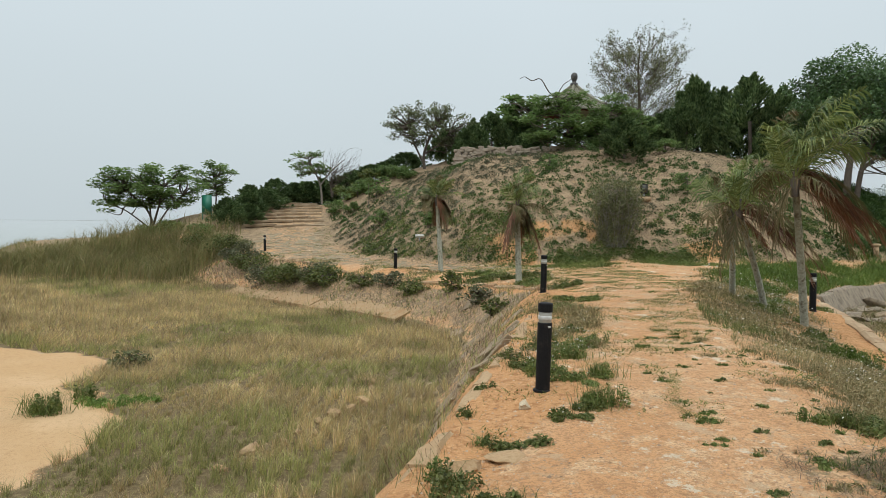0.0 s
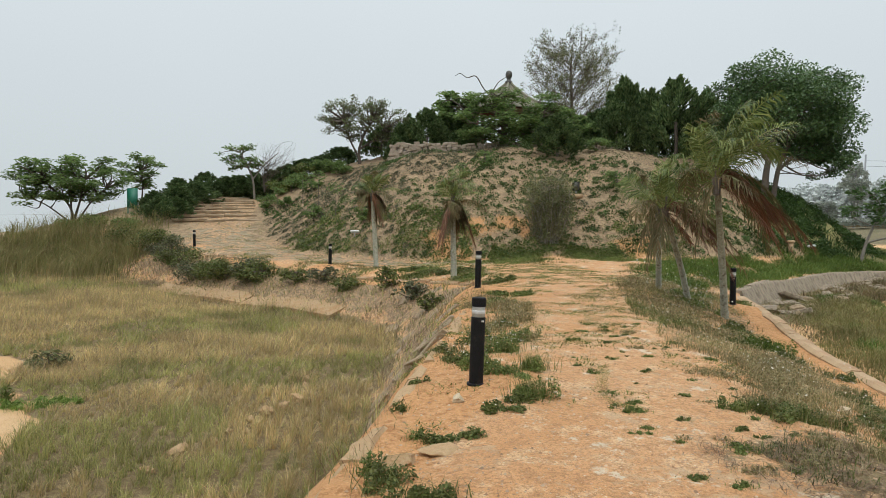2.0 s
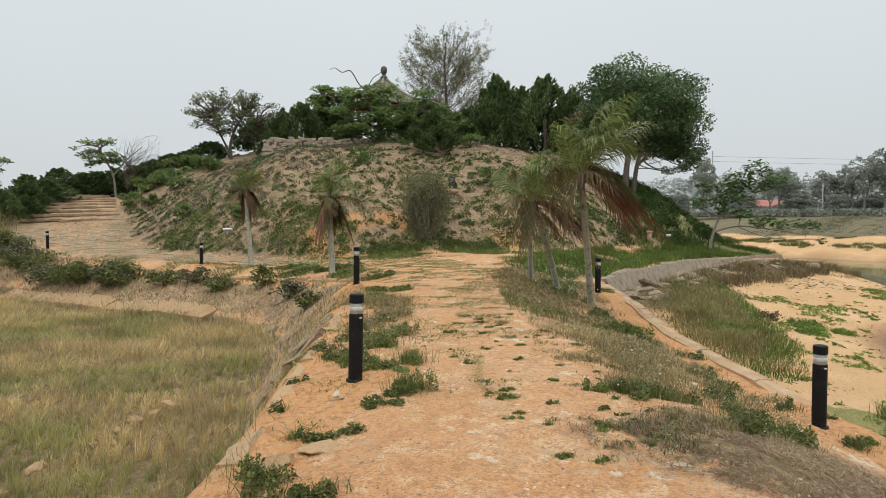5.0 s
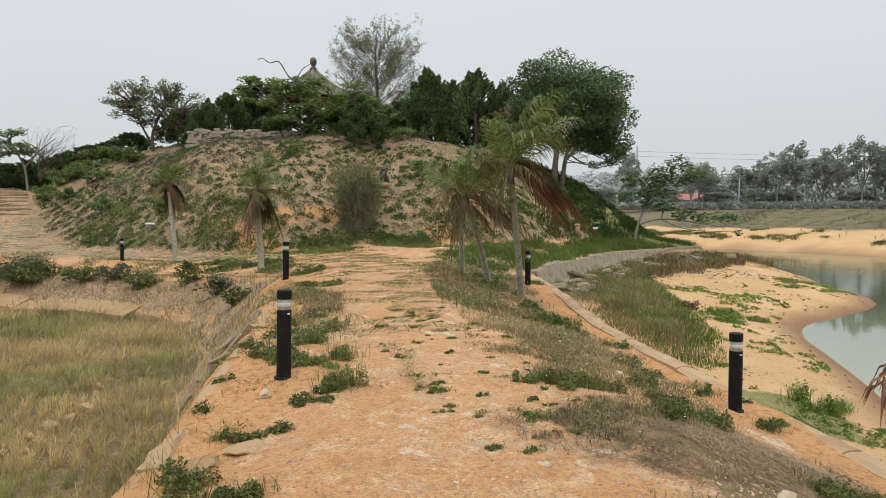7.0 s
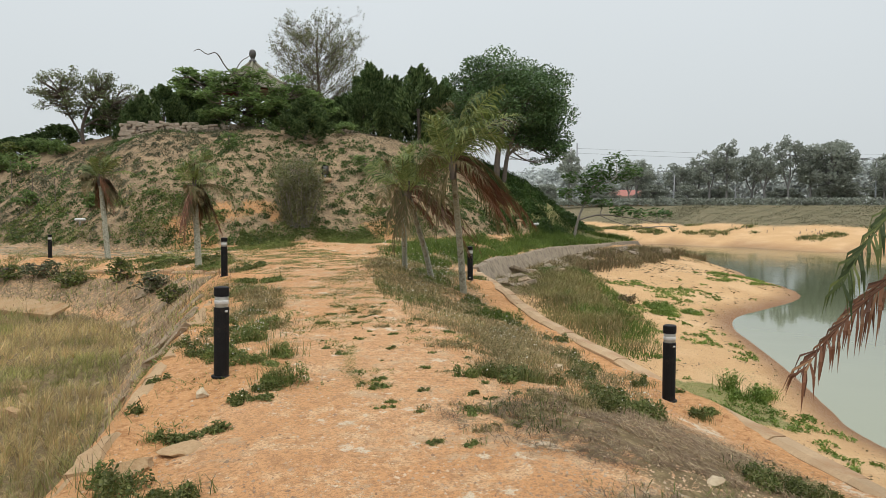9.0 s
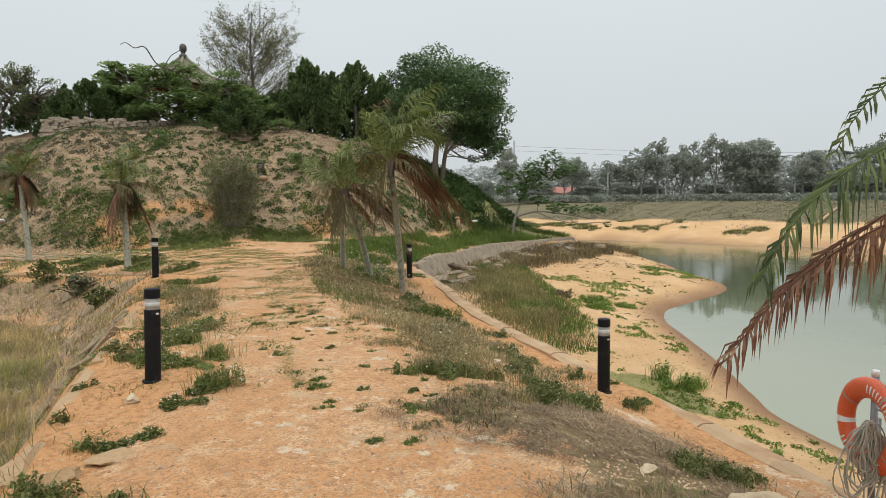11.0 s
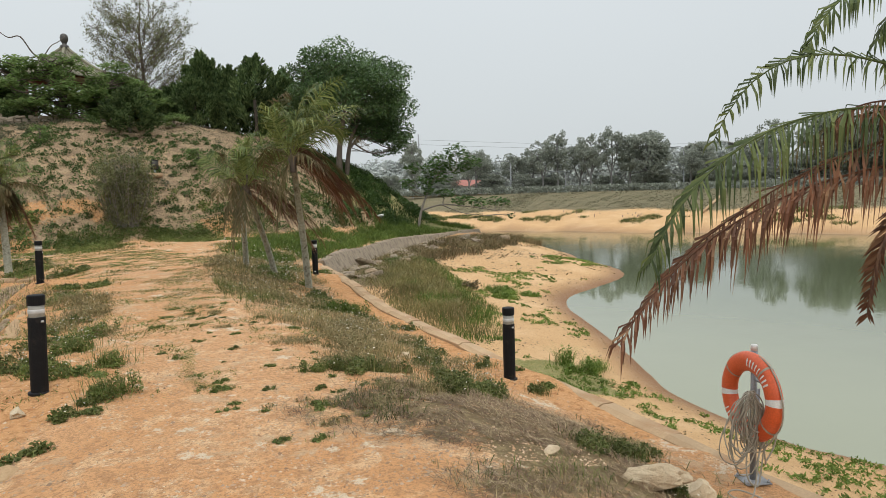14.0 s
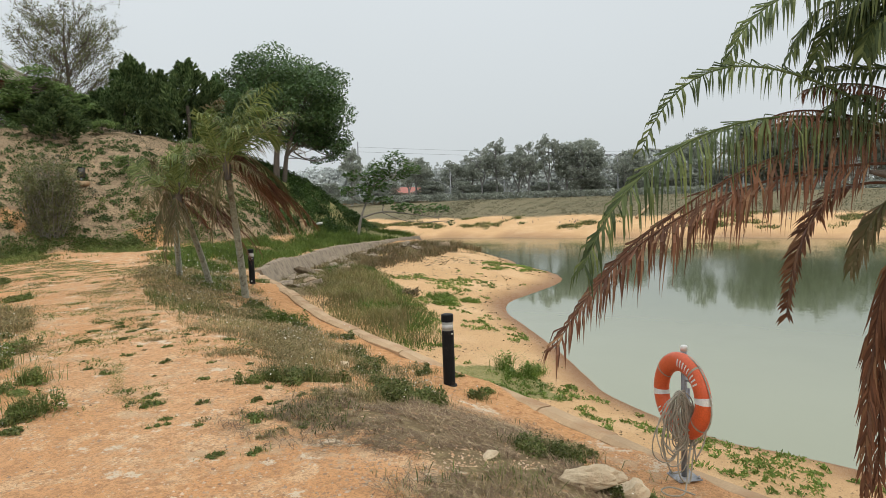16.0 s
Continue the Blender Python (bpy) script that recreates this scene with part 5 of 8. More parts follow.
# feathery trees round the pavilion
rng = np.random.default_rng(41)
z0 = gz(6.6, 37.9)
tree("albizia_tree", (6.6, 37.9, z0), "bright green feathery-leaved tree spreading over the stone wall", "tree", [([(0, 0, -0.3), (0.1, 0, 0.9), (-0.2, 0.1, 1.8), (-0.5, 0, 2.7)], 0.14, 0.05), ([(0, 0, 0.6), (0.7, -0.2, 1.2), (1.6, -0.3, 1.6)], 0.09, 0.03)],
     clumps_in(rng, (0.2, -0.3, 1.55), (3.1, 1.3, 1.75), 110, 0.5, 0.4), 170, 0.095, FEATHER, BARK, 42, 0.7, 0.1, 2.6, 0.2, 1)
z0 = gz(4.9, 41.0)
tree("albizia_tree", (5.0, 41.0, z0), "pale green feathery tree with a bare top beside the pavilion", "tree", [([(0, 0, -0.3), (0.1, 0, 1.5), (0.2, 0.1, 2.6)], 0.12, 0.05)],
     clumps_in(rng, (-0.8, 0, 2.45), (1.4, 1.0, 1.3), 44, 0.45, 0.45), 150, 0.11, FEATHER, BARK, 43, 0.7, 0.1, 2.6, 0.2, 1)
z0 = gz(9.4, 39.6)
tree("albizia_tree", (9.4, 39.6, z0), "green feathery tree filling the gap below the pavilion", "tree", [([(0, 0, -0.3), (0.1, 0, 1.2), (0.1, 0.1, 2.0)], 0.1, 0.04)],
     clumps_in(rng, (0.4, -0.2, 1.35), (2.4, 1.0, 1.25), 56, 0.5, 0.45), 150, 0.11, FEATHER, BARK, 44, 0.7, 0.1, 2.6, 0.2, 1)
snag = thing("dead_snag", (6.3, 40.2, gz(6.3, 40.2)), "bare dark crooked branch rising above the foliage", "dead tree")
put("trunk", tubes_mesh("trunk", [(spline([(0.3, 0, -0.3), (0.1, 0, 1.6), (0.2, 0, 2.9), (-0.5, 0, 3.6), (-1.0, 0, 4.35), (-1.5, 0, 4.25), (-1.9, 0.1, 4.5), (-2.2, 0, 4.35)], 4), np.linspace(0.055, 0.014, 29))], BARK, 7), snag)
put("side_branch", tubes_mesh("side_branch", [(spline([(-0.1, 0, 3.3), (0.3, 0, 4.0), (0.7, 0, 4.3), (1.0, 0, 4.6)], 4), np.linspace(0.035, 0.012, 13))], BARK, 6), snag)

# tall thin-crowned conifer
def thin_tree(at, h, w, seed, label, leaf=TWIGGY, n_b=46, lf=900):
    rng = np.random.default_rng(seed)
    t = thing("sparse_tree", at, label, "tree")
    wood = [(np.array([(0, 0, -0.3), (0.1, 0, h * 0.4), (-0.05, 0, h * 0.75), (0.1, 0, h)]), np.array([0.16, 0.11, 0.06, 0.015]))]
    put("trunk", tubes_mesh("trunk", wood, BARK, 8), t)
    br, tips = [], []
    for _ in range(n_b):
        u = rng.uniform(0.16, 0.85)
        a = rng.uniform(0, 2 * np.pi)
        ln = w * (0.35 + 0.75 * math.sin(math.pi * (0.12 + 0.8 * u))) * rng.uniform(0.6, 1.0)
        root = np.array([0.03, 0, h * u * 0.9])
        end = root + np.array([np.cos(a) * ln, np.sin(a) * ln, ln * rng.uniform(0.55, 1.15)])
        p_, r_ = limb(rng, root, end, 0.035 * (1.2 - u), 0.008, 0.12, 7)
        br.append((p_, r_))
        for _k in range(7):
            s = p_[int(rng.integers(2, 7))]
            e = s + np.array([np.cos(a), np.sin(a), 0.6]) * rng.uniform(0.2, 0.6) + rng.normal(0, 0.22, 3)
            br.append(limb(rng, s, e, 0.012, 0.004, 0.1, 4))
            for q in range(3):
                e2 = e + np.array([0, 0, 0.15]) + rng.normal(0, 0.16, 3)
                br.append((np.array([s + (e - s) * 0.6, e2]), np.array([0.006, 0.003])))
                tips.append(e2)
    tagged(put("branching", tubes_mesh("branching", br, BARK, 4), t), kind="stuff")
    tips = np.array(tips)
    c = tips[rng.integers(0, len(tips), lf)] + rng.normal(0, 0.10, (lf, 3))
    put("crown", raw_mesh("crown", *leaves(rng, c, 0.055, 0, 0, 2.2), leaf), t)
    return t


thin_tree((12.6, 46.3, gz(12.6, 46.3)), 8.6, 2.75, 51, "tall sparse tree with fine upswept grey branches", n_b=120, lf=17000)

# olive tree at the crest's end
rng = np.random.default_rng(55)
z0 = gz(-1.6, 41.6)
tree("crest_tree", (-1.6, 41.6, z0), "leaning olive-grey tree with a thin rounded crown", "tree", [([(0.2, 0, -0.3), (0.1, 0, 0.8), (0.4, 0, 1.8), (0.9, 0, 2.6)], 0.11, 0.04), ([(0.15, 0, 0.3), (-0.5, 0, 1.6), (-0.8, 0, 2.6)], 0.07, 0.03), ([(0.1, 0, 0.9), (1.2, 0.2, 1.7), (1.6, 0, 2.2)], 0.06, 0.03)],
     clumps_in(rng, (0.2, 0, 2.75), (2.7, 1.5, 1.3), 120, 0.36, 0.6, 0.2) + clumps_in(rng, (2.0, 0.2, 1.6), (0.9, 0.8, 1.0), 20, 0.42, 0.8), 140, 0.065, OLIVE_LEAF, BARK, 56, 0.2, 0, 1.9, 0.1, 4)
# left-hand spreading trees
z0 = gz(-18, 41.2)
tree("albizia_tree", (-18.0, 41.2, z0), "wide flat-topped tree with light green feathery leaves", "tree", [([(0.3, 0, -0.3), (0.0, 0, 0.9), (-0.8, 0, 1.8), (-1.5, 0, 2.4)], 0.08, 0.03), ([(0.2, 0, 0), (0.5, 0.2, 1.3), (0.9, 0, 2.5)], 0.08, 0.03), ([(0.1, 0, 0.1), (-0.1, 0.3, 1.5), (-0.3, 0, 2.6)], 0.06, 0.03), ([(0.4, 0, 0), (1.2, 0, 1.2), (2.0, 0.2, 2.0)], 0.06, 0.03), ([(0, 0, 0), (-1.4, 0.1, 1.0), (-2.4, 0, 1.4)], 0.05, 0.02)],
     clumps_in(rng, (0.1, 0, 2.45), (3.3, 1.8, 1.5), 110, 0.55, 0.42, 0.2, lambda q: q[2] > -0.8) + [((-2.6, 0, 1.0), (0.6, 0.5, 0.2)), ((-3.0, 0, 1.5), (0.6, 0.5, 0.2))], 150, 0.095, FEATHER, BARK, 57, 0.8, 0.05, 2.6, 0.15, 1)
z0 = gz(-15.3, 44.8)
tree("albizia_tree", (-15.2, 44.6, z0), "small feathery green tree behind a green board", "tree", [([(0, 0, -0.3), (0.1, 0, 1.0), (0, 0, 2.0)], 0.06, 0.03)],
     clumps_in(rng, (0, 0, 2.1), (1.4, 0.9, 1.1), 34, 0.4, 0.5), 150, 0.1, FEATHER, BARK, 58, 0.8, 0.05, 2.6, 0.15, 1)
z0 = gz(-8.2, 44.6)
tree("silk_tree", (-8.2, 44.6, z0), "half-bare tree with green leaves and reddish twigs beside steps", "tree", [([(0, 0, -0.3), (-0.1, 0, 1.2), (-0.5, 0, 2.2), (-0.9, 0, 3.0)], 0.08, 0.03), ([(-0.1, 0, 1.3), (0.7, 0, 2.3), (1.5, 0, 3.0)], 0.05, 0.02)],
     clumps_in(rng, (-0.9, 0, 2.6), (1.5, 0.8, 0.95), 34, 0.36, 0.45, 0.2), 130, 0.09, FEATHER, PALE_BARK, 59, 0.7, 0.05, 2.4, 0.1, 3)
rngb = np.random.default_rng(60)
bare = thing("bare_shrub", (-7.6, 44.7, gz(-7.6, 44.7)), "fine leafless reddish-grey twigs of a bare shrub", "shrub")
put("twig_mass", tubes_mesh("twig_mass", [limb(rngb, (0, 0, 0.4 + rngb.uniform(0, 1.6)), (rngb.uniform(-0.4, 2.0), rngb.normal(0, 0.4), rngb.uniform(2.2, 3.7)), 0.011, 0.003, 0.16, 6) for _ in range(90)], BARK, 4), bare)
for x, y, w, h in [(-5.5, 41.6, 0.9, 1.0), (-4.2, 40.2, 0.8, 0.75), (-3.1, 41.8, 0.9, 0.8), (-6.3, 42.5, 1.0, 1.1), (-4.9, 43.2, 1.0, 1.0), (-3.8, 42.8, 0.9, 0.9), (-2.4, 40.6, 0.8, 0.7), (-6.8, 40.8, 0.8, 0.8), (-5.6, 39.6, 0.6, 0.6), (-13.6, 37.6, 0.9, 0.7), (-15.6, 38.6, 1.1, 0.7), (-17.2, 39.0, 0.9, 0.6), (4.9, 33.4, 0.55, 1.0), (10.5, 30.2, 0.65, 1.05), (-3.5, 35.1, 0.6, 0.75), (-0.9, 31.8, 0.55, 0.8), (9.2, 35.6, 1.0, 1.0), (11.4, 36.4, 0.8, 0.8)]:
    z0 = gz(x, y)
    tree("shrub", (x, y, z0), "leafy green shrub on the dry slope", "shrub", [([(0, 0, -0.2), (0.02, 0, h * 0.4), (0, 0.02, h * 0.7)], 0.025, 0.01)], clumps_in(rng, (0, 0, h * 0.55), (w * 0.75, w * 0.75, h * 0.4), 11, w * 0.36, 0.6), 330, 0.07, FEATHER if w < 0.95 else WEED, BARK, int(x * 7 + y * 13) + 900, 0.5, 0, 2.2, 0.15, 0, "green shrubs on the slope", 0.012, 4)

# staked saplings on the slope
for x, y, h in [(-3.3, 35.5, 2.2), (-4.5, 38.9, 1.5), (-6.0, 39.5, 1.3), (-2.3, 33.8, 1.5)]:
    s = thing("sapling", (x, y, gz(x, y)), "thin young tree with a few leaves", "sapling", "saplings on the slope")
    put("trunk", tubes_mesh("trunk", [(np.array([(0, 0, -0.2), (0.02, 0, h * 0.5), (-0.02, 0, h)]), np.array([0.02, 0.015, 0.008]))], BARK, 5), s)
    put("crown", raw_mesh("crown", *leaves(rng, np.array([0, 0, h * 0.95]) + ball_points(rng, 90, 0.1) * (0.45, 0.45, 0.35), 0.08, 0.5, 0, 2.2), FEATHER), s)

# big dark fig at the right shoulder of the hill
rng = np.random.default_rng(71)
z0 = gz(19.1, 32.7)
fc = clumps_in(rng, (1.2, 0.6, 4.5), (3.1, 2.6, 2.4), 78, 0.85, 0.75, 0.35) + clumps_in(rng, (3.2, 0.3, 2.5), (1.2, 1.6, 1.5), 36, 0.45, 0.7, 0.2) + clumps_in(rng, (2.2, 0.2, 2.6), (1.2, 1.0, 0.7), 14, 0.6, 0.7, 0.2) + clumps_in(rng, (-1.6, 0.5, 5.0), (1.5, 1.5, 1.6), 16, 0.7, 0.75, 0.3)
tree("fig_tree", (19.1, 32.7, z0), "large dark-leaved fig tree with two trunks and a broad crown", "tree", [([(-0.25, 0, -0.5), (-0.2, 0, 1.2), (0.1, 0.1, 2.6), (0.5, 0.2, 4.2)], 0.2, 0.07), ([(0.25, 0.1, -0.5), (0.4, 0.1, 1.0), (0.8, 0.2, 2.2), (1.8, 0.3, 3.8)], 0.15, 0.06), ([(0.4, 0.1, 1.3), (1.6, 0.2, 2.4), (2.8, 0.2, 3.0)], 0.09, 0.04), ([(-0.1, 0, 1.8), (-0.9, 0.2, 3.2), (-1.4, 0.3, 4.6)], 0.1, 0.04)],
     fc, 230, 0.085, FIG, BARK, 72, 0.25, 0.1, 1.7, 0.3, 1, limb_r=0.03)

# leaning feathery tree at the wall's end
rng = np.random.default_rng(81)
z0 = gz(21.0, 28.6)
lc = [((0.8, -0.3, 2.7), (0.7, 0.5, 0.2)), ((1.3, -0.4, 3.2), (0.7, 0.5, 0.22)), ((0.4, -0.2, 2.2), (0.6, 0.4, 0.18)), ((-0.4, 0, 1.9), (0.5, 0.4, 0.15)), ((1.9, -0.7, 3.3), (0.7, 0.5, 0.2)), ((2.6, -0.9, 3.0), (0.7, 0.5, 0.2)), ((1.1, -0.5, 2.45), (0.6, 0.5, 0.16)), ((2.0, -0.7, 2.8), (0.6, 0.4, 0.16)), ((-0.1, 0, 2.6), (0.5, 0.4, 0.16)),
      ((1.3, -0.6, 1.4), (0.7, 0.5, 0.18)), ((2.1, -1.0, 1.25), (0.8, 0.6, 0.2)), ((2.9, -1.3, 1.3), (0.7, 0.5, 0.18)), ((3.6, -1.6, 1.2), (0.6, 0.5, 0.16)), ((4.1, -1.9, 0.9), (0.4, 0.3, 0.12)), ((0.6, -0.3, 1.5), (0.5, 0.4, 0.15)), ((4.4, -2.0, 0.5), (0.3, 0.2, 0.1))]
lc = [((c[0] * 1.08, c[1], c[2] * 1.12 + 0.22 * math.sin(5 * i)), (r[0] * (1.15 if i < 9 else 0.8), r[1] * 1.1, r[2] * (2.0 if i < 9 else 1.5))) for i, (c, r) in enumerate(lc)]
tree("albizia_tree", (21.0, 28.6, z0), "leaning feathery-leaved tree with layered sprays over the shore", "tree", [([(0, 0, -0.4), (0.2, -0.05, 0.7), (0.5, -0.15, 1.6), (1.0, -0.35, 2.7)], 0.085, 0.03), ([(0.3, -0.1, 0.9), (1.3, -0.5, 1.15), (2.6, -1.1, 1.0), (4.0, -1.8, 0.75)], 0.05, 0.018), ([(1.2, -0.5, 1.15), (2.2, -1.0, 0.7), (3.4, -1.5, 0.5)], 0.03, 0.01)],
     lc, 170, 0.11, leafy("dark_feathery_leaves", [(0.06, 0.12, 0.04), (0.10, 0.175, 0.055), (0.15, 0.225, 0.08)], 0.5), PALE_BARK, 82, 0.75, 0.1, 2.2, 0.1, 3, limb_r=0.03)

# dense twiggy bush on the slope foot
rngc = np.random.default_rng(91)
bush = thing("twiggy_bush", (6.9, 27.9, gz(6.9, 27.9) - 0.05), "tall rounded grey-green bush of fine upright twigs", "bush")
stems = []
ends = []
for _ in range(130):
    a, u = rngc.uniform(0, 2 * np.pi), rngc.uniform(0, 1) ** 0.5
    e = np.array([np.cos(a) * u * 1.05, np.sin(a) * u * 0.9, 2.75 - 1.0 * u**2 + rngc.normal(0, 0.2)])
    p_, r_ = limb(rngc, (np.cos(a) * u * 0.4, np.sin(a) * u * 0.4, -0.1), e, 0.014, 0.003, 0.06, 6)
    stems.append((p_, r_))
    for k in range(4):
        s = p_[int(rngc.integers(2, 6))]
        stems.append((np.array([s, s + rngc.normal(0, 0.14, 3) + (0, 0, 0.2)]), np.array([0.004, 0.002])))
    ends.append(p_[1:] + rngc.normal(0, 0.08, (5, 3)))
tagged(put("stem_mass", tubes_mesh("stem_mass", stems, PALE_BARK, 4), bush), kind="stuff")
ends = np.vstack(ends)
c = ends[rngc.integers(0, len(ends), 14000)] + rngc.normal(0, 0.10, (14000, 3))
put("foliage", raw_mesh("foliage", *leaves(rngc, c[c[:, 2] > 0.05], 0.042, 0, 0, 2.4), TWIGGY), bush)

# ---- palms ----
def frond(rng, p0, p1, p2, leaf_len, n, droop, wind, width, start=0.14, spread=0.8, rach=0.012, twist=0.0, p3=None):
    """A pinnate palm frond: a bent midrib with two ranks of drooping leaflets of three triangles each."""
    p0, p1, p2, wind = (np.array(v, float) for v in (p0, p1, p2, wind))
    if p3 is None:
        p0, p1, p2, p3 = p0, p0 + (p1 - p0) * 2 / 3, p2 + (p1 - p2) * 2 / 3, p2
    p3 = np.array(p3, float)
    u = np.linspace(0, 1, 18)[:, None]
    rib = (1 - u) ** 3 * p0 + 3 * u * (1 - u) ** 2 * p1 + 3 * u**2 * (1 - u) * p2 + u**3 * p3
    rv, rf = tube(rib, np.linspace(rach, rach * 0.25, 18), 5)
    s = np.repeat(np.linspace(start, 1.0, n), 2)
    s = np.clip(s + rng.normal(0, 0.006, len(s)), 0, 1)
    side = np.tile([1.0, -1.0], n)
    q = s[:, None]
    pos = (1 - q) ** 3 * p0 + 3 * q * (1 - q) ** 2 * p1 + 3 * q**2 * (1 - q) * p2 + q**3 * p3
    tan = (1 - q) ** 2 * (p1 - p0) + 2 * q * (1 - q) * (p2 - p1) + q**2 * (p3 - p2)
    tan /= np.linalg.norm(tan, axis=1)[:, None] + 1e-9
    ref = np.array([0, 0, 1.0])
    lat = np.cross(tan, ref)
    lat /= np.linalg.norm(lat, axis=1)[:, None] + 1e-6
    upv = np.cross(lat, tan)
    ct, st_ = math.cos(twist), math.sin(twist)
    lat, upv = lat * ct + upv * st_, upv * ct - lat * st_
    d = tan * 0.55 + lat * (side * spread)[:, None] + upv * 0.22 + rng.normal(0, 0.15, (len(s), 3)) + wind
    d /= np.linalg.norm(d, axis=1)[:, None]
    ln = leaf_len * (0.45 + 0.55 * np.sin(np.clip(s * 1.15, 0, 1) * np.pi) ** 0.6) * rng.uniform(0.75, 1.12, len(s))
    down = np.array([0, 0, -1.0])
    mid = pos + d * (ln * 0.5)[:, None] + down * (ln * droop * 0.18)[:, None]
    tip = pos + (d * (1 - 0.35 * droop) + wind * 0.3) * ln[:, None] + down * (ln * droop * 0.75)[:, None]
    wv = np.cross(d, upv)
    wv /= np.linalg.norm(wv, axis=1)[:, None] + 1e-6
    wv = wv + upv * 0.3
    w = width * rng.uniform(0.8, 1.2, len(s))[:, None] / 2
    V = np.stack([pos - wv * w * 0.6, pos + wv * w * 0.6, mid + wv * w, mid - wv * w, tip], 1).reshape(-1, 3)
    i = np.arange(len(s))[:, None] * 5
    F = np.vstack([i + [0, 1, 2], i + [0, 2, 3], i + [3, 2, 4]])
    return join([(rv, tris_of(rf)), (V, F)])


def ringed_trunk(pts, r0, r1):
    line = spline(pts, 14)
    k = np.arange(len(line))
    r = np.linspace(r0, r1, len(line)) * (1 + 0.06 * (k % 2)) * (1 + 0.35 * np.exp(-k / 2.0))
    return line, r


def palm(at, label, trunk, r0, r1, size, n_green, n_tan, n_dead, seed, wind=(0.6, -0.16, 0.0), leafw=0.021, group="windblown palms", broom=True):
    """A small windblown palm: green fronds above, tan ones swept aside, dead ones hanging as a skirt."""
    rng = np.random.default_rng(seed)
    t = thing("palm_tree", at, label, "palm tree", group)
    line, r = ringed_trunk(trunk, r0, r1)
    put("trunk", tubes_mesh("trunk", [(line, r)], PALM_BARK, 10), t)
    top = line[-1]
    W = np.array(wind)
    put("crown_heart", tubes_mesh("crown_heart", [(np.array([top - (0, 0, 0.25), top, top + (0.02, 0, 0.25)]), np.array([r1 * 1.1, r1 * 1.5, r1 * 0.6]))], BARK, 9), t)
    for k in range(n_green):
        a = 2 * np.pi * k / n_green + rng.uniform(-0.3, 0.3)
        el = rng.uniform(0.4, 1.5)
        o = np.array([np.cos(a) * np.cos(el), np.sin(a) * np.cos(el), np.sin(el)])
        L = size * rng.uniform(0.82, 1.15)
        p1 = top + o * L * 0.62 + (0, 0, 0.08 * L)
        p2 = p1 + (o * 0.22 + W * 0.8 + np.array([0, 0, 1]) * rng.uniform(-0.55, 0.05)) * L * 0.72
        put("frond", raw_mesh("frond", *frond(rng, top, p1, p2, size * 0.30, 32, 0.7, W * 0.4, leafw * 0.95, twist=rng.uniform(-0.9, 0.9)), PALM_GREEN if k % 9 else PALM_TAN), t)
    for k in range(n_tan):
        a = rng.uniform(0, 2 * np.pi)
        o = np.array([np.cos(a) * 0.8, np.sin(a) * 0.8, rng.uniform(-0.05, 0.4)])
        L = size * rng.uniform(0.8, 1.05)
        p1 = top + o * L * 0.6 + (0, 0, 0.12 * L)
        p2 = top + o * L * 0.8 + W * L * 0.6 - np.array([0, 0, 1]) * L * rng.uniform(0.1, 0.6)
        put("frond", raw_mesh("frond", *frond(rng, top, p1, p2, size * 0.27, 34, 0.9, W * 0.5, leafw), PALM_TAN), t, "tan drying frond")
    lee = np.arctan2(W[1], W[0])
    for k in range(n_dead):
        swept = broom and k % 8
        a = lee + rng.normal(0, 0.4) if swept or k % 2 else rng.uniform(0, 2 * np.pi)
        o = np.array([np.cos(a), np.sin(a), 0])
        L = size * rng.uniform(0.7, 1.12)
        st = top + (0, 0, rng.uniform(-0.1, 0.22))
        out_, fall = (rng.uniform(0.55, 0.95), rng.uniform(0.45, 0.85)) if swept else (rng.uniform(0.15, 0.5), rng.uniform(0.55, 0.95))
        p1 = st + o * L * out_ * 0.55 + (0, 0, rng.uniform(-0.18, 0.08) * L)
        p2 = st + o * L * out_ - np.array([0, 0, 1]) * L * fall
        put("dead_frond", raw_mesh("dead_frond", *frond(rng, st, p1, p2, size * 0.27, 32, 0.4, W * 0.35 + np.array([0, 0, -0.45]), leafw * 0.95, 0.1, 0.42), (PALM_DRY if k % 4 else PALM_TAN) if broom else (PALM_TAN if k % 3 else PALM_DRY)), t, "dead red-brown hanging frond")
    return t


def palm_at(x, y, head, *args, **kw):
    z = gz(x, y)
    h = np.array(head) - (x, y, z)
    tr = [(0, 0, -0.15), tuple(h * 0.3 + (kw.pop("bow", 0.0), 0, 0)), tuple(h * 0.65), tuple(h)]
    return palm((x, y, z), args[0], tr, *args[1:], **kw)


palm_at(6.69, 12.46, (5.94, 11.45, 2.2), "windblown palm with ragged green crown and hanging dead fronds", 0.07, 0.052, 1.72, 19, 2, 17, 101, wind=(0.42, -0.1, 0.0), leafw=0.02)
palm_at(6.63, 13.9, (5.66, 13.0, 1.72), "leaning grey-trunked palm with a wind-swept dry crown", 0.065, 0.05, 1.62, 17, 2, 11, 102, wind=(0.32, -0.1, 0.0), leafw=0.02)
palm_at(6.35, 14.9, (5.85, 13.8, 1.78), "leaning palm trunk close beside another palm", 0.065, 0.05, 1.3, 6, 3, 4, 103, leafw=0.02)
palm_at(-0.18, 26.4, (-0.36, 26.4, 2.35), "small windblown palm with a tattered tan-green crown", 0.10, 0.07, 1.3, 14, 7, 20, 104, broom=False, wind=(0.28, -0.1, 0.0), leafw=0.026)
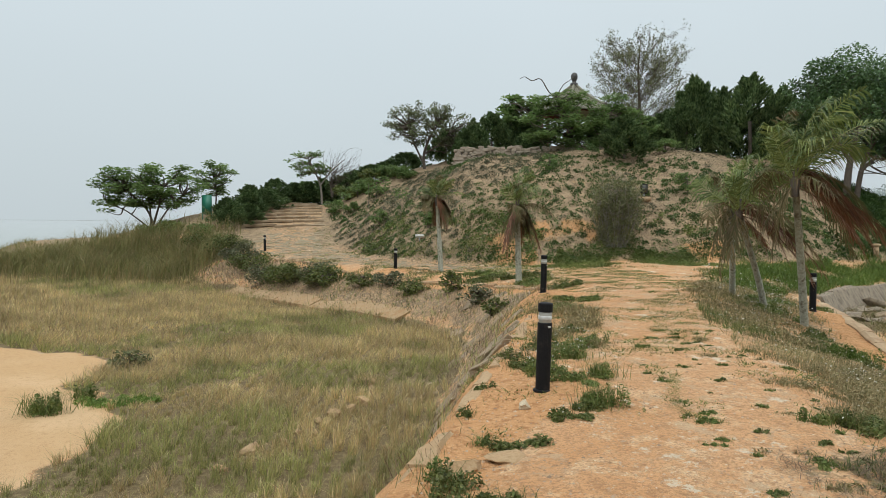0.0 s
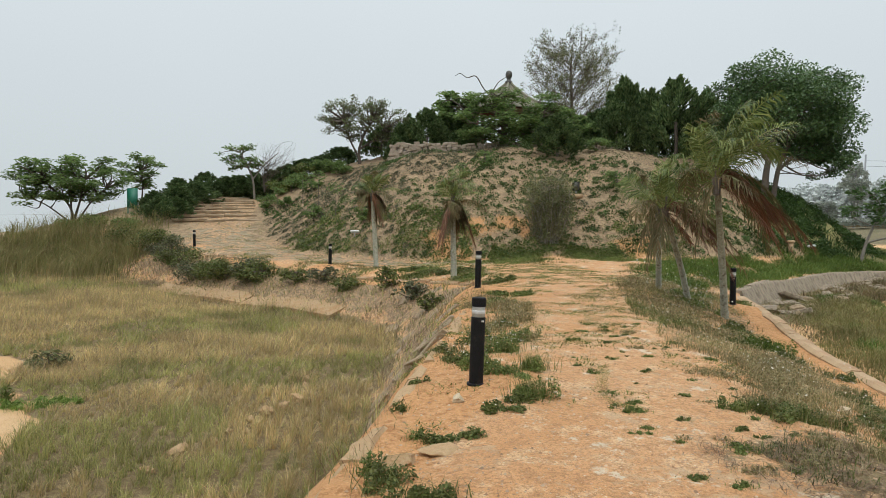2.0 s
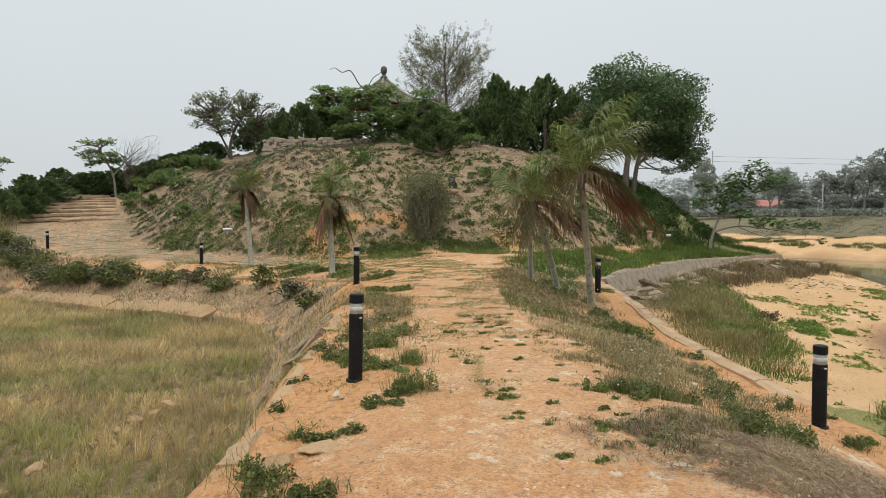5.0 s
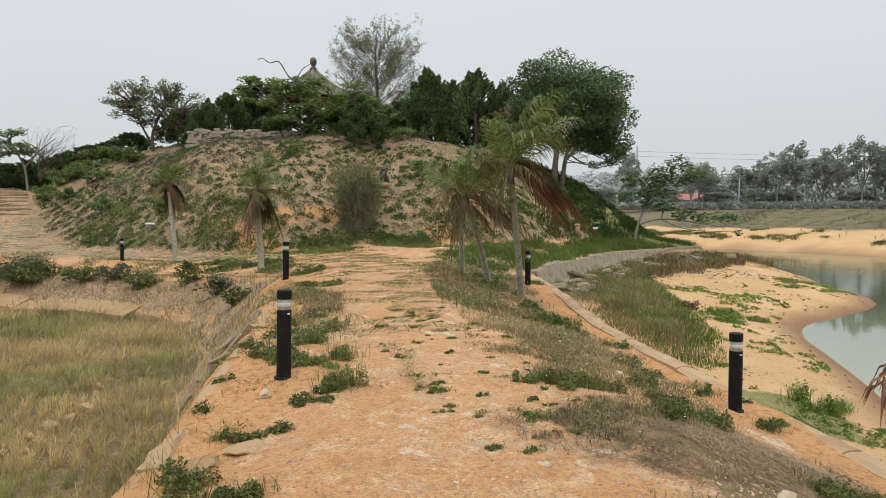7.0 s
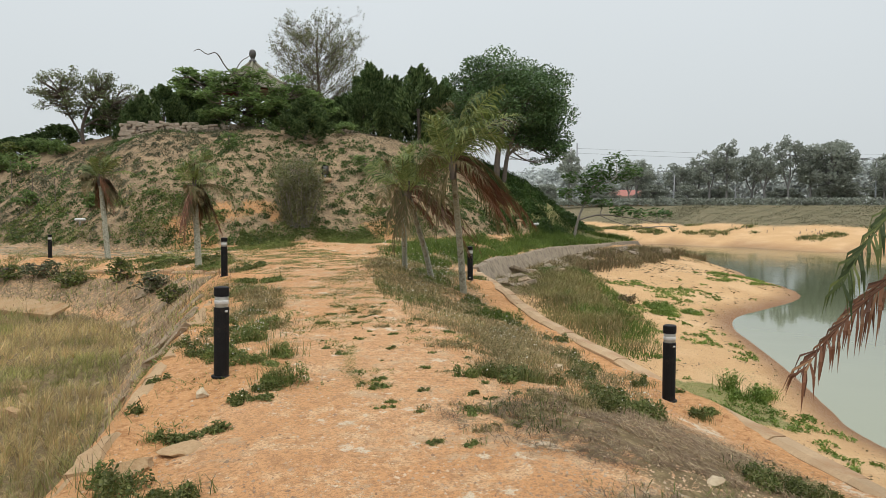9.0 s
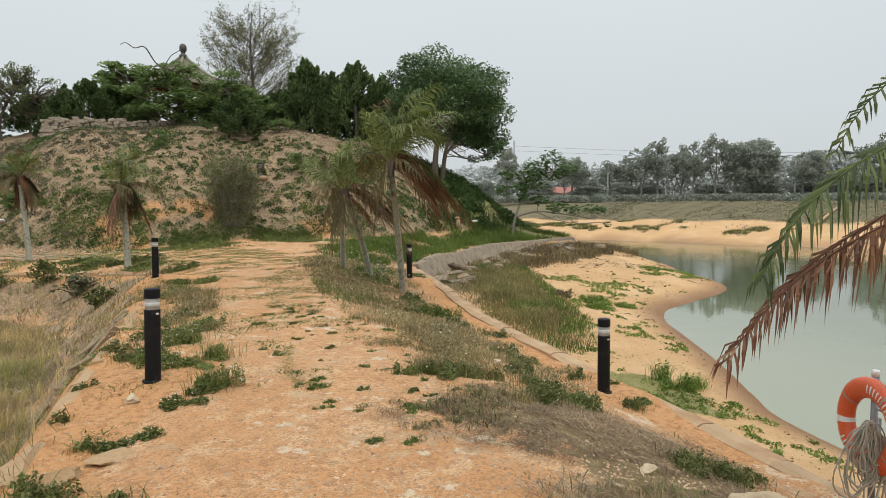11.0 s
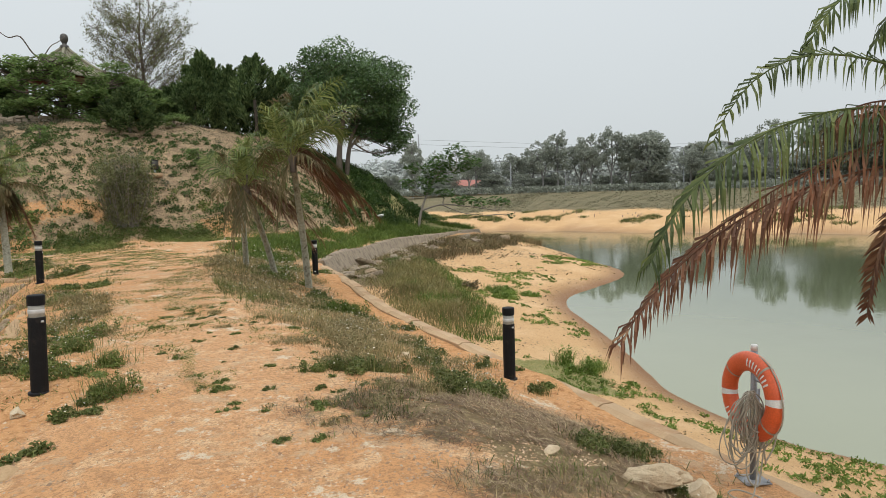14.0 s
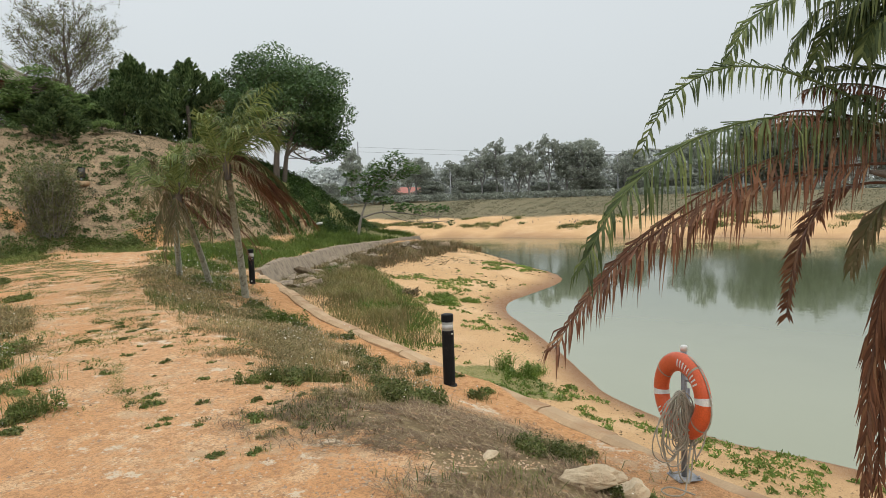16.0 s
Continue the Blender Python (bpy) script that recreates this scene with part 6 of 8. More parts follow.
palm_at(2.24, 20.5, (2.17, 20.5, 1.95), "small windblown palm with dry lower fronds", 0.095, 0.07, 1.35, 15, 6, 22, 105, broom=False, wind=(0.38, -0.1, 0.0), leafw=0.022)

# the palm whose fronds reach over the shore
near = thing("palm_tree", (5.30, 0.72, gz(5.30, 0.72)), "tall palm with long arching green and red-brown fronds", "palm tree", "windblown palms")
ln, rr_ = ringed_trunk([(0, 0, -0.15), (0.03, 0, 0.9), (0.02, 0.03, 1.8), (0.04, 0.06, 2.55)], 0.13, 0.09)
put("trunk", tubes_mesh("trunk", [(ln, rr_)], PALM_BARK, 12), near)
rngp = np.random.default_rng(120)
NZ = gz(5.30, 0.72)


def near_frond(name, mat, a, b, c, leaf, n, droop, wind, width, label="", start=0.1, spread=0.75, rach=0.011, twist=0.0, d=None):
    o = np.array([5.30, 0.72, NZ])
    put(name, raw_mesh(name, *frond(rngp, np.array(a) - o, np.array(b) - o, np.array(c) - o, leaf, n, droop, wind, width, start, spread, rach, twist, None if d is None else np.array(d) - o), mat), near, label)


near_frond("frond", NEAR_GREEN, (5.46, 0.87, 1.84), (5.21, 1.25, 2.13), (4.29, 1.68, 2.62), 0.24, 74, 0.85, (0, 0, -0.05), 0.0136, twist=0.7, d=(4.02, 1.90, 1.75))
near_frond("frond", NEAR_GREEN, (5.46, 0.87, 1.79), (5.09, 1.44, 2.09), (4.13, 1.95, 1.99), 0.36, 112, 1.0, (0, 0, -0.3), 0.0144, twist=0.35, d=(3.63, 2.05, 1.07))
near_frond("frond", NEAR_DRY, (5.51, 0.88, 1.76), (5.13, 1.21, 1.96), (4.38, 1.85, 1.50), 0.32, 92, 1.0, (0, 0, -0.4), 0.0128, "red-brown dying frond", twist=0.3, d=(3.76, 2.03, 0.99))
near_frond("frond", NEAR_DRY, (5.36, 0.87, 1.62), (4.97, 1.36, 1.66), (4.10, 2.00, 1.45), 0.38, 112, 0.9, (-0.2, 0.05, -0.35), 0.0136, "red-brown dying frond", d=(3.37, 2.06, 0.64))
near_frond("frond", PALM_TAN, (5.55, 0.92, 1.78), (4.94, 1.48, 2.13), (4.51, 1.74, 1.62), 0.26, 40, 1.0, (0, 0, -0.45), 0.0112, "tan drying frond")
near_frond("frond", NEAR_DRY, (5.55, 0.92, 1.82), (5.00, 1.44, 2.13), (4.71, 1.54, 1.84), 0.28, 44, 1.0, (0, 0, -0.5), 0.0112, "red-brown dying frond")
near_frond("frond", NEAR_DRY, (5.34, 0.94, 1.50), (4.96, 1.37, 1.58), (4.88, 1.39, 0.67), 0.2, 96, 0.3, (0, 0, -0.1), 0.0160, "red-brown dead frond", start=0.15, spread=0.8)
near_frond("frond", PALM_TAN, (5.34, 0.93, 1.41), (5.21, 1.03, 1.32), (5.09, 1.08, 0.98), 0.22, 50, 0.6, (0, 0, -0.3), 0.0160, "tan drying frond", spread=0.5)
near_frond("frond", NEAR_DRY, (5.25, 0.87, 1.13), (5.11, 1.01, 0.68), (5.02, 0.97, -0.62), 0.2, 90, 0.4, (0, 0, -0.7), 0.0160, "dead hanging frond", spread=0.5)
near_frond("frond", NEAR_DRY, (5.36, 0.87, 1.09), (5.22, 0.99, 0.57), (5.14, 0.92, -0.72), 0.2, 80, 0.4, (0, 0, -0.7), 0.0160, "dead hanging frond", spread=0.5)
near_frond("frond", NEAR_GREEN, (5.53, 0.81, 2.56), (5.26, 1.08, 2.87), (4.70, 1.53, 2.79), 0.26, 70, 0.9, (0, 0, -0.15), 0.0144, twist=0.5, d=(4.57, 1.63, 2.28))
near_frond("frond", NEAR_GREEN, (5.53, 0.81, 2.42), (5.13, 1.26, 2.93), (4.89, 1.38, 2.32), 0.28, 66, 0.9, (0, 0, -0.2), 0.0160, twist=-0.3)
near_frond("frond", NEAR_GREEN, (5.58, 0.82, 2.33), (5.28, 1.18, 2.87), (5.03, 1.29, 2.29), 0.28, 66, 0.9, (0, 0, -0.2), 0.0160, twist=0.3)
near_frond("frond", NEAR_GREEN, (5.48, 0.77, 2.41), (5.18, 1.00, 2.92), (5.07, 1.15, 2.36), 0.3, 66, 0.9, (0, 0, -0.2), 0.0192, twist=-0.5)
near_frond("frond", NEAR_GREEN, (5.39, 0.75, 2.29), (5.23, 1.00, 2.74), (5.10, 1.04, 2.28), 0.28, 60, 0.9, (0, 0, -0.2), 0.0192, twist=0.2)
near_frond("frond", NEAR_GREEN, (5.62, 0.83, 2.23), (5.32, 1.14, 2.25), (5.09, 1.40, 2.22), 0.2, 60, 0.6, (0, 0, -0.1), 0.0144, twist=0.6)
near_frond("frond", NEAR_DRY, (5.63, 0.82, 1.98), (5.41, 1.11, 2.23), (5.15, 1.40, 2.12), 0.24, 56, 0.9, (0, 0, -0.35), 0.0128, "red-brown dying frond", twist=0.2)
near_frond("frond", NEAR_GREEN, (5.58, 0.81, 1.83), (5.26, 1.07, 2.20), (5.14, 1.26, 1.98), 0.26, 46, 0.9, (0, 0, -0.3), 0.0144, twist=0.3)
near_frond("frond", PALM_TAN, (5.58, 0.81, 1.80), (5.31, 1.09, 2.06), (5.01, 1.35, 1.82), 0.24, 44, 1.0, (0, 0, -0.4), 0.0112, "tan drying frond")
put("leaf_sheath", raw_mesh("leaf_sheath", *join([(v, tris_of(f)) for v, f in [tube(np.array([(0.1, 0.05, 1.75), (0.15, 0.06, 2.3), (0.17, 0.07, 2.9)]), np.array([0.12, 0.10, 0.04]), 9), tube(np.array([(0.05, 0.03, 2.3), (-0.1, 0.12, 2.42), (-0.27, 0.25, 2.45)]), np.array([0.06, 0.045, 0.012]), 7)]]), BARK, True), near, "dark fibrous leaf bases")
for k in range(9):
    a = -2.4 + 0.42 * k + rngp.uniform(-0.15, 0.15)
    c0 = np.array([5.46, 0.78, 2.2])
    o = np.array([np.cos(a), np.sin(a), 0])
    el = rngp.uniform(0.5, 1.3)
    near_frond("frond", NEAR_GREEN, c0, c0 + o * 0.6 * np.cos(el) + (0, 0, 0.75 * np.sin(el)), c0 + o * 1.1 + (0, 0, rngp.uniform(-0.1, 0.6)), 0.38, 48, 0.6, (0, 0, 0), 0.017)

# ---- far bank: trees, hedge, road lamps, buildings ----
def far_tree(seed, style):
    rng = np.random.default_rng(seed)
    h, w = 8.0, 2.6
    if style == 0:
        trunks = [([(0, 0, -0.3), (0.1, 0, 2.0), (-0.2, 0, 4.0), (0.1, 0, 6.6)], 0.2, 0.05), ([(0.05, 0, 1.8), (0.9, 0, 3.6), (1.2, 0, 5.4)], 0.12, 0.05), ([(0, 0, 2.4), (-0.8, 0.2, 4.2), (-1.1, 0, 5.6)], 0.1, 0.04)]
        cl = clumps_in(rng, (0, 0, 5.4), (w * 0.9, w * 0.9, 2.4), 46, 0.6, 0.8, 0.3)
    elif style == 1:
        trunks = [([(0, 0, -0.3), (0, 0, 2.5), (0.2, 0, 5.0), (0.1, 0, 7.2)], 0.18, 0.05)]
        cl = clumps_in(rng, (0, 0, 5.0), (w * 0.62, w * 0.62, 3.1), 44, 0.55, 0.9, 0.3)
    else:
        trunks = [([(0, 0, -0.3), (0.2, 0, 1.5), (0.1, 0, 3.4)], 0.16, 0.06)]
        cl = clumps_in(rng, (0, 0, 4.0), (w * 1.0, w * 1.0, 3.2), 64, 0.68, 0.8, 0.35)
    return tree("roadside_tree", (0, 0, 0), "grey-green roadside tree across the pond, colour greyed for haze", "tree", trunks, cl, 44, 0.20, FAR_LEAF, FAR_BARK, seed, 0.1, 0, 1.6, 0.2, 1, "trees along the far road", 0.06, 3)


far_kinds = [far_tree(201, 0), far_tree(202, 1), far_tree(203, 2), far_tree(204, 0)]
FAR = [(59.0, 82.6, 8.0, 0.9, 1), (64.5, 74.7, 6.4, 0.9, 0), (66.0, 73.0, 5.0, 0.9, 2), (68.7, 69.3, 4.7, 0.8, 2), (70.7, 67.7, 7.4, 0.85, 0), (72.3, 66.3, 8.5, 0.95, 1), (74.9, 62.5, 7.9, 0.9, 0), (77.0, 60.7, 8.6, 0.8, 3), (80.2, 57.8, 9.1, 1.25, 2), (83.7, 52.9, 5.5, 0.7, 0),
       (88.6, 51.0, 4.7, 0.9, 2), (90.6, 48.6, 6.5, 1.0, 2), (92.6, 46.3, 9.2, 1.0, 0), (97.0, 41.2, 11.2, 1.5, 2), (101.1, 36.1, 11.3, 1.5, 2), (104.4, 31.5, 10.2, 1.5, 0), (107, 27, 10, 1.4, 2), (65.2, 90.6, 8.6, 0.6, 1), (75.0, 88.9, 7.0, 0.9, 0), (61.5, 79.0, 3.6, 0.9, 2), (57.5, 86.5, 5.5, 0.8, 2),
       (82.0, 56.0, 5.0, 0.9, 2), (79.0, 63.0, 4.0, 1.0, 2), (86.0, 53.5, 4.0, 1.0, 2), (95.0, 44.0, 6.0, 1.2, 2), (73.5, 69.0, 4.0, 1.0, 2), (68.0, 76.0, 3.5, 1.0, 2), (99.0, 39.5, 7.0, 1.3, 2), (103.0, 34.0, 7.0, 1.3, 2), (84.5, 60.0, 4.5, 1.2, 2), (90, 56, 4.5, 1.2, 2), (76, 72, 4.0, 1.2, 2), (71.6, 70.5, 6.5, 0.9, 0), (75.6, 65.0, 6.8, 0.9, 3), (78.8, 59.0, 7.4, 0.9, 1), (82.6, 57.5, 7.6, 0.9, 0), (85.8, 53.0, 6.2, 0.9, 3), (69.6, 72.5, 5.6, 0.9, 3), (66.8, 75.6, 6.0, 0.8, 1), (62.8, 79.6, 5.2, 1.0, 2), (88.0, 54.5, 6.6, 1.0, 0), (93.5, 49.5, 7.6, 1.0, 3), (91.0, 47.0, 5.0, 1.0, 2), (108, 23, 11.5, 1.5, 2), (106, 25.5, 9, 1.4, 2), (97.5, 38.5, 10, 1.4, 2), (100.5, 33.5, 10.5, 1.4, 0), (103.5, 37.5, 10, 1.3, 3)]
rng = np.random.default_rng(210)
firsts = {}
for x, y, h, w, k in FAR:
    h, w = (h * 0.66, w * 0.85) if k == 2 and h < 7 else (h, w)
    m = pose(x, y, 1.35, 0, 0, rng.uniform(0, 360)) @ Matrix.Diagonal((w, w, h / 7.8, 1))
    if k in firsts:
        copy_thing(far_kinds[k], m)
    else:
        firsts[k] = m
for k, m in firsts.items():
    far_kinds[k].matrix_basis = m

# distant woods: the mist over them is painted as a pale leaf colour
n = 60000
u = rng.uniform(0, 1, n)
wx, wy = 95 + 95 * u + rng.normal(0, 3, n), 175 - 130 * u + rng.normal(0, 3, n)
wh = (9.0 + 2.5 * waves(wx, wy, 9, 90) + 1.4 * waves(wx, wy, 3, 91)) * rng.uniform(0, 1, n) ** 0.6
tagged(new("far_woods", raw_mesh("far_woods", *leaves(rng, np.column_stack([wx, wy, 1.2 + np.maximum(wh, 0)]), 0.6, 0.1), leafy("mist_toned_leaves", [(0.44, 0.47, 0.45), (0.50, 0.53, 0.51), (0.47, 0.50, 0.48)], 0.1, 1.0, 0.0))), "woods far beyond the road, mist put into their pale colour", "woods", kind="stuff")

road_line = spline([(40, 108), (50, 92), (58, 80), (66, 69), (74, 59), (81, 47), (87, 34), (90, 20), (91, 0), (91, -30)], 8)
rp, rn = along(road_line, 2.0)
hedge = thing("hedge", (0, 0, 0), "long clipped green hedge along the far road, colour greyed for haze", "hedge", kind="stuff")
pts = np.repeat(rp, 260, 0) + rng.normal(0, 0.5, (len(rp) * 260, 2)) + rng.uniform(-1, 1, (len(rp) * 260, 1)) * np.repeat(rn[:, ::-1] * (1, -1), 260, 0)
z = 1.35 + rng.uniform(0, 0.95, len(pts))
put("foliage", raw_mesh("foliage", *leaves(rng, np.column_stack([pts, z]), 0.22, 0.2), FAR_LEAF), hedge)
bm = bmesh.new()
prev = None
for a, n_ in zip(rp - rn * 1.2, rn):
    row = [bm.verts.new((a[0] - n_[0] * o, a[1] - n_[1] * o, 1.35 + h)) for o, h in ((0, -0.1), (0, 0.14), (-0.5, 0.14), (-0.5, -0.1))]
    if prev:
        for k in range(4):
            bm.faces.new((prev[k], prev[(k + 1) % 4], row[(k + 1) % 4], row[k]))
    prev = row
bmesh.ops.recalc_face_normals(bm, faces=bm.faces)
fk = thing("kerb_far", (0, 0, 0), "pale kerb along the far road", "kerb", kind="structure")
part("kerb_strip", bm, CONCRETE, fk)


def street_lamp(x, y, h, rz):
    l = thing("street_lamp", (x, y, 1.3), "tall pale street lamp with a curved arm by the road", "street lamp", "street lamps along the far road", rz=rz)
    put("pole", tubes_mesh("pole", [(np.array([(0, 0, 0), (0, 0, h * 0.9)]), np.array([0.10, 0.07]))], STEEL, 8), l)
    put("arm", tubes_mesh("arm", [(spline([(0, 0, h * 0.88), (-0.15, 0, h * 0.97), (-0.7, 0, h), (-1.5, 0, h * 0.99)], 4), 0.05)], STEEL, 6), l)
    part("lamp_head", box(0.6, 0.22, 0.12, (-1.7, 0, h * 0.985), 0.03), STEEL, l)


street_lamp(67.2, 70.4, 4.6, -20)
street_lamp(82.9, 53.4, 5.8, -20)
street_lamp(72.9, 65.4, 3.0, -20)
street_lamp(94.0, 41.0, 5.6, -20)

# the far walls and glass carry the haze in their pale base colours
FAR_WALL = solid("haze_pale_plaster", (0.56, 0.58, 0.59), (0.52, 0.54, 0.55), 0.3, 3.0, 0.9)
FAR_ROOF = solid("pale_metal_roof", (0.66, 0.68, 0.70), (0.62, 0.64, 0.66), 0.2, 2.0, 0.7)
FAR_GLASS = solid("haze_pale_glass", (0.62, 0.64, 0.66), (0.56, 0.58, 0.60), 0.3, 3.0, 0.3)
RED_ROOF = solid("faded_red_roof", (0.42, 0.17, 0.13), (0.36, 0.16, 0.13), 0.5, 5.0, 0.8)


def hall(at, l, w, h, rz, label, bays, roof=FAR_ROOF, wall=FAR_WALL, rise=0.16):
    b = thing("hall_building", at, label, "building", rz=rz)
    part("wall", box(l, w, h, (0, 0, h / 2)), wall, b, shade=False)
    bm = bmesh.new()
    rows = []
    for k in range(13):
        u = k / 12 * 2 - 1
        rows.append([bm.verts.new((u * l * 0.58, s * w * 0.6, h + rise * h * (1 - u * u) + o)) for s, o in ((-1, 0), (1, 0), (1, 0.35), (-1, 0.35))])
    for p_, q_ in zip(rows[:-1], rows[1:]):
        for k in range(4):
            bm.faces.new((p_[k], p_[(k + 1) % 4], q_[(k + 1) % 4], q_[k]))
    bm.faces.new(rows[0])
    bm.faces.new(rows[-1][::-1])
    bmesh.ops.recalc_face_normals(bm, faces=bm.faces)
    part("roof", bm, roof, b)
    for r in range(2):
        for k in range(bays):
            x = (k + 0.5) / bays * l * 0.9 - l * 0.45
            part("window", box(l * 0.9 / bays * 0.75, 0.3, h * 0.26, (x, -w / 2, h * (0.3 + 0.38 * r))), FAR_GLASS, b, shade=False)
    return b


hall((214, 128, 1.4), 17, 14, 13.0, -58, "large hall with a curved metal roof, coloured pale for haze", 7)
hall((148, 152, 1.4), 20, 12, 7.4, -46, "low hall with a wide metal roof, coloured pale for haze", 6, rise=0.18)
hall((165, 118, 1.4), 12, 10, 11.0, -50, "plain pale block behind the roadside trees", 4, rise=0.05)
house = thing("house", (79.5, 95.5, 1.3), "small white house with a faded red roof", "house", rz=-40)
part("wall", box(5.2, 4, 1.7, (0, 0, 0.85)), solid("white_plaster", (0.70, 0.70, 0.68), (0.62, 0.62, 0.60), 0.6, 6.0, 0.9), house, shade=False)
bm = bmesh.new()
rv = [bm.verts.new(v) for v in ((-3, -2.5, 1.6), (3, -2.5, 1.6), (3, 2.5, 1.6), (-3, 2.5, 1.6), (-3, 0, 2.7), (3, 0, 2.7))]
for f in ((0, 1, 5, 4), (2, 3, 4, 5), (0, 4, 3), (1, 2, 5), (0, 3, 2, 1)):
    bm.faces.new([rv[k] for k in f])
part("roof", bm, RED_ROOF, house, "faded red roof", shade=False)
for k in range(3):
    part("window", box(0.7, 0.1, 0.7, (-1.6 + 1.6 * k, -2.02, 0.95)), FAR_GLASS, house, shade=False)

# poles and wires between them
wire = thing("power_line", (0, 0, 1.3), "thin overhead wires strung on tall poles beyond the road", "power line")
for x, y in ((70, 96), (150, 60)):
    put("pole", tubes_mesh("pole", [(np.array([(x, y, 0), (x, y, 10.5)]), 0.12)], STEEL, 6), wire)
for h in (8.8, 9.6):
    u = np.linspace(0, 1, 20)[:, None]
    p_ = np.array([70, 96, h]) * (1 - u) + np.array([150, 60, h + 0.3]) * u
    p_[:, 2] -= 1.2 * np.sin(u[:, 0] * np.pi)
    put("wire", tubes_mesh("wire", [(p_, 0.014)], BLACK, 4), wire)

# a long pipe and short stakes on the far beach
pipe = thing("drain_pipe", (0, 0, 0), "long pale pipe lying down the far bank", "pipe")
put("pipe_tube", tubes_mesh("pipe_tube", [(np.array([(66.5, 38.4, gz(66.5, 38.4) + 0.15), (60.0, 35.5, gz(60.0, 35.5) + 0.2), (56, 34.0, gz(56, 34.0) + 0.2)]), 0.12)], CONCRETE, 8), pipe)
stake = thing("wooden_stake", (0, 0, 0), "short weathered wooden stake in sand", "stake", "stakes on the far beach")
put("shaft", tubes_mesh("shaft", [(np.array([(0, 0, -0.3), (0.02, 0, 0.75)]), np.array([0.07, 0.05]))], BARK, 6), stake)
fp, fn = along(FAR_SHORE[(FAR_SHORE[:, 1] < 60) & (FAR_SHORE[:, 1] > 2) & (FAR_SHORE[:, 0] > 30)], 0.7)
first = True
for k in range(44):
    i = int(rng.integers(len(fp)))
    o = rng.uniform(4.5, 8)
    x, y = fp[i] + fn[i] * -o
    if inside_dist(np.array([x]), np.array([y]), FAR_SHORE)[0] > 0:
        x, y = fp[i] + fn[i] * o
    m = pose(x, y, gz(x, y), rng.normal(0, 5), rng.normal(0, 5), rng.uniform(0, 360)) @ Matrix.Diagonal((0.8, 0.8, rng.uniform(0.25, 0.7), 1))
    if first:
        stake.matrix_basis, first = m, False
    else:
        copy_thing(stake, m)

# ---- grass, weeds, straw and pebbles ----
ALL_D = {"land": d_land, "left": d_left, "right": d_right, "hill": d_hill, "track": d_track, "shore": d_shore, "sandl": sand_left}


def at_d(key, x, y):
    return sample(ALL_D[key], x, y)


def stuff(name, V, F, mat, label, category, material_label=""):
    ob = new(name, raw_mesh(name, V, F, mat))
    return tagged(ob, label, category, kind="stuff")


def fan(rng, n, r0, r1, a0, a1):
    """Points over a sector seen from the track, thinning with distance."""
    r, a = rng.uniform(r0, r1, n), np.radians(rng.uniform(a0, a1, n))
    return r * np.sin(a), r * np.cos(a), r


rng = np.random.default_rng(301)
# meadow in the left basin
x, y, r = fan(rng, 400000, 5.0, 46, -48, 16)
ok = (at_d("land", x, y) < -0.45) & (at_d("left", x, y) < at_d("right", x, y)) & (sample(zz, x, y) > -1.96) & (at_d("sandl", x, y) < 0.3 + 0.25 * waves(x, y, 0.4, 30)) & (x < 2.2)
ok &= ~((at_d("left", x, y) < np.interp(y, [0, 8, 11, 13, 18, 24, 32], [0.85, 1.05, 1.5, 1.85, 2.3, 2.8, 2.9])) & (rng.random(len(x)) < 0.93))
x, y, r = x[ok], y[ok], r[ok]
lush = waves(x, y, 2.6, 31) + 0.6 * waves(x, y, 0.9, 32)
cell = 0.24
ci, cj = np.floor(x / cell), np.floor(y / cell)
hx_, hy_ = np.sin(ci * 12.99 + cj * 78.23) * 43758.5, np.sin(ci * 39.35 + cj * 11.13) * 24634.6
pull = 0.5 * (r < 22)
x, y = x + pull * ((ci + hx_ - np.floor(hx_)) * cell - x), y + pull * ((cj + hy_ - np.floor(hy_)) * cell - y)
toned = lush + np.interp(at_d("left", x, y), [0, 3, 7], [0.9, 0.15, -0.35]) + 0.25 * np.clip((9 - r) / 4, 0, 1)
h = 0.25 * (1 + 0.3 * waves(x, y, 1.4, 33) + 0.45 * waves(x, y, 0.4, 34)) * np.interp(r, [5, 12, 30], [1.0, 1.0, 1.15])
w = 0.0058 * np.maximum(1, r / 8)
base = on_ground(x, y, 0.03)
for nm, m, mat, lab in (("meadow_grass", toned > 0.2, OLIVE_GRASS, "knee-high olive green grass in the basin"), ("dry_meadow_grass", toned <= 0.2, MEADOW, "knee-high browning dry grass in the basin")):
    near_, far_ = m & (r < 13), m & (r >= 13)
    V, F = join([blades(rng, base[near_], h[near_], w[near_], 0.7, 0.35, (0.06, 0.0)), blades(rng, base[far_], h[far_], w[far_] * 1.2, 0.7, 0.35, (0.06, 0.0), False)])
    stuff(nm, V, F, mat, lab, "grass")
# tall seed stalks above it
k = rng.random(len(x)) < 0.11
stuff("seed_stalks", *blades(rng, base[k], h[k] * 1.45, w[k] * 0.9, 0.5, 0.3, (0.06, 0), False), STRAW, "thin pale seed stalks above the grass", "grass")

# reeds on the far left bank
n = 60000
x, y = rng.uniform(-34, -7.5, n), rng.uniform(29.5, 41, n)
ridge = 35.2 - 0.15 * (x + 18)
ok = (rng.random(n) < np.exp(-((y - ridge) / 2.4) ** 2) * smooth(x, -33, -27) * (1 - smooth(x, -12.6, -10.8))) & (sample(zz, x, y) > -1.97)
x, y = x[ok], y[ok]
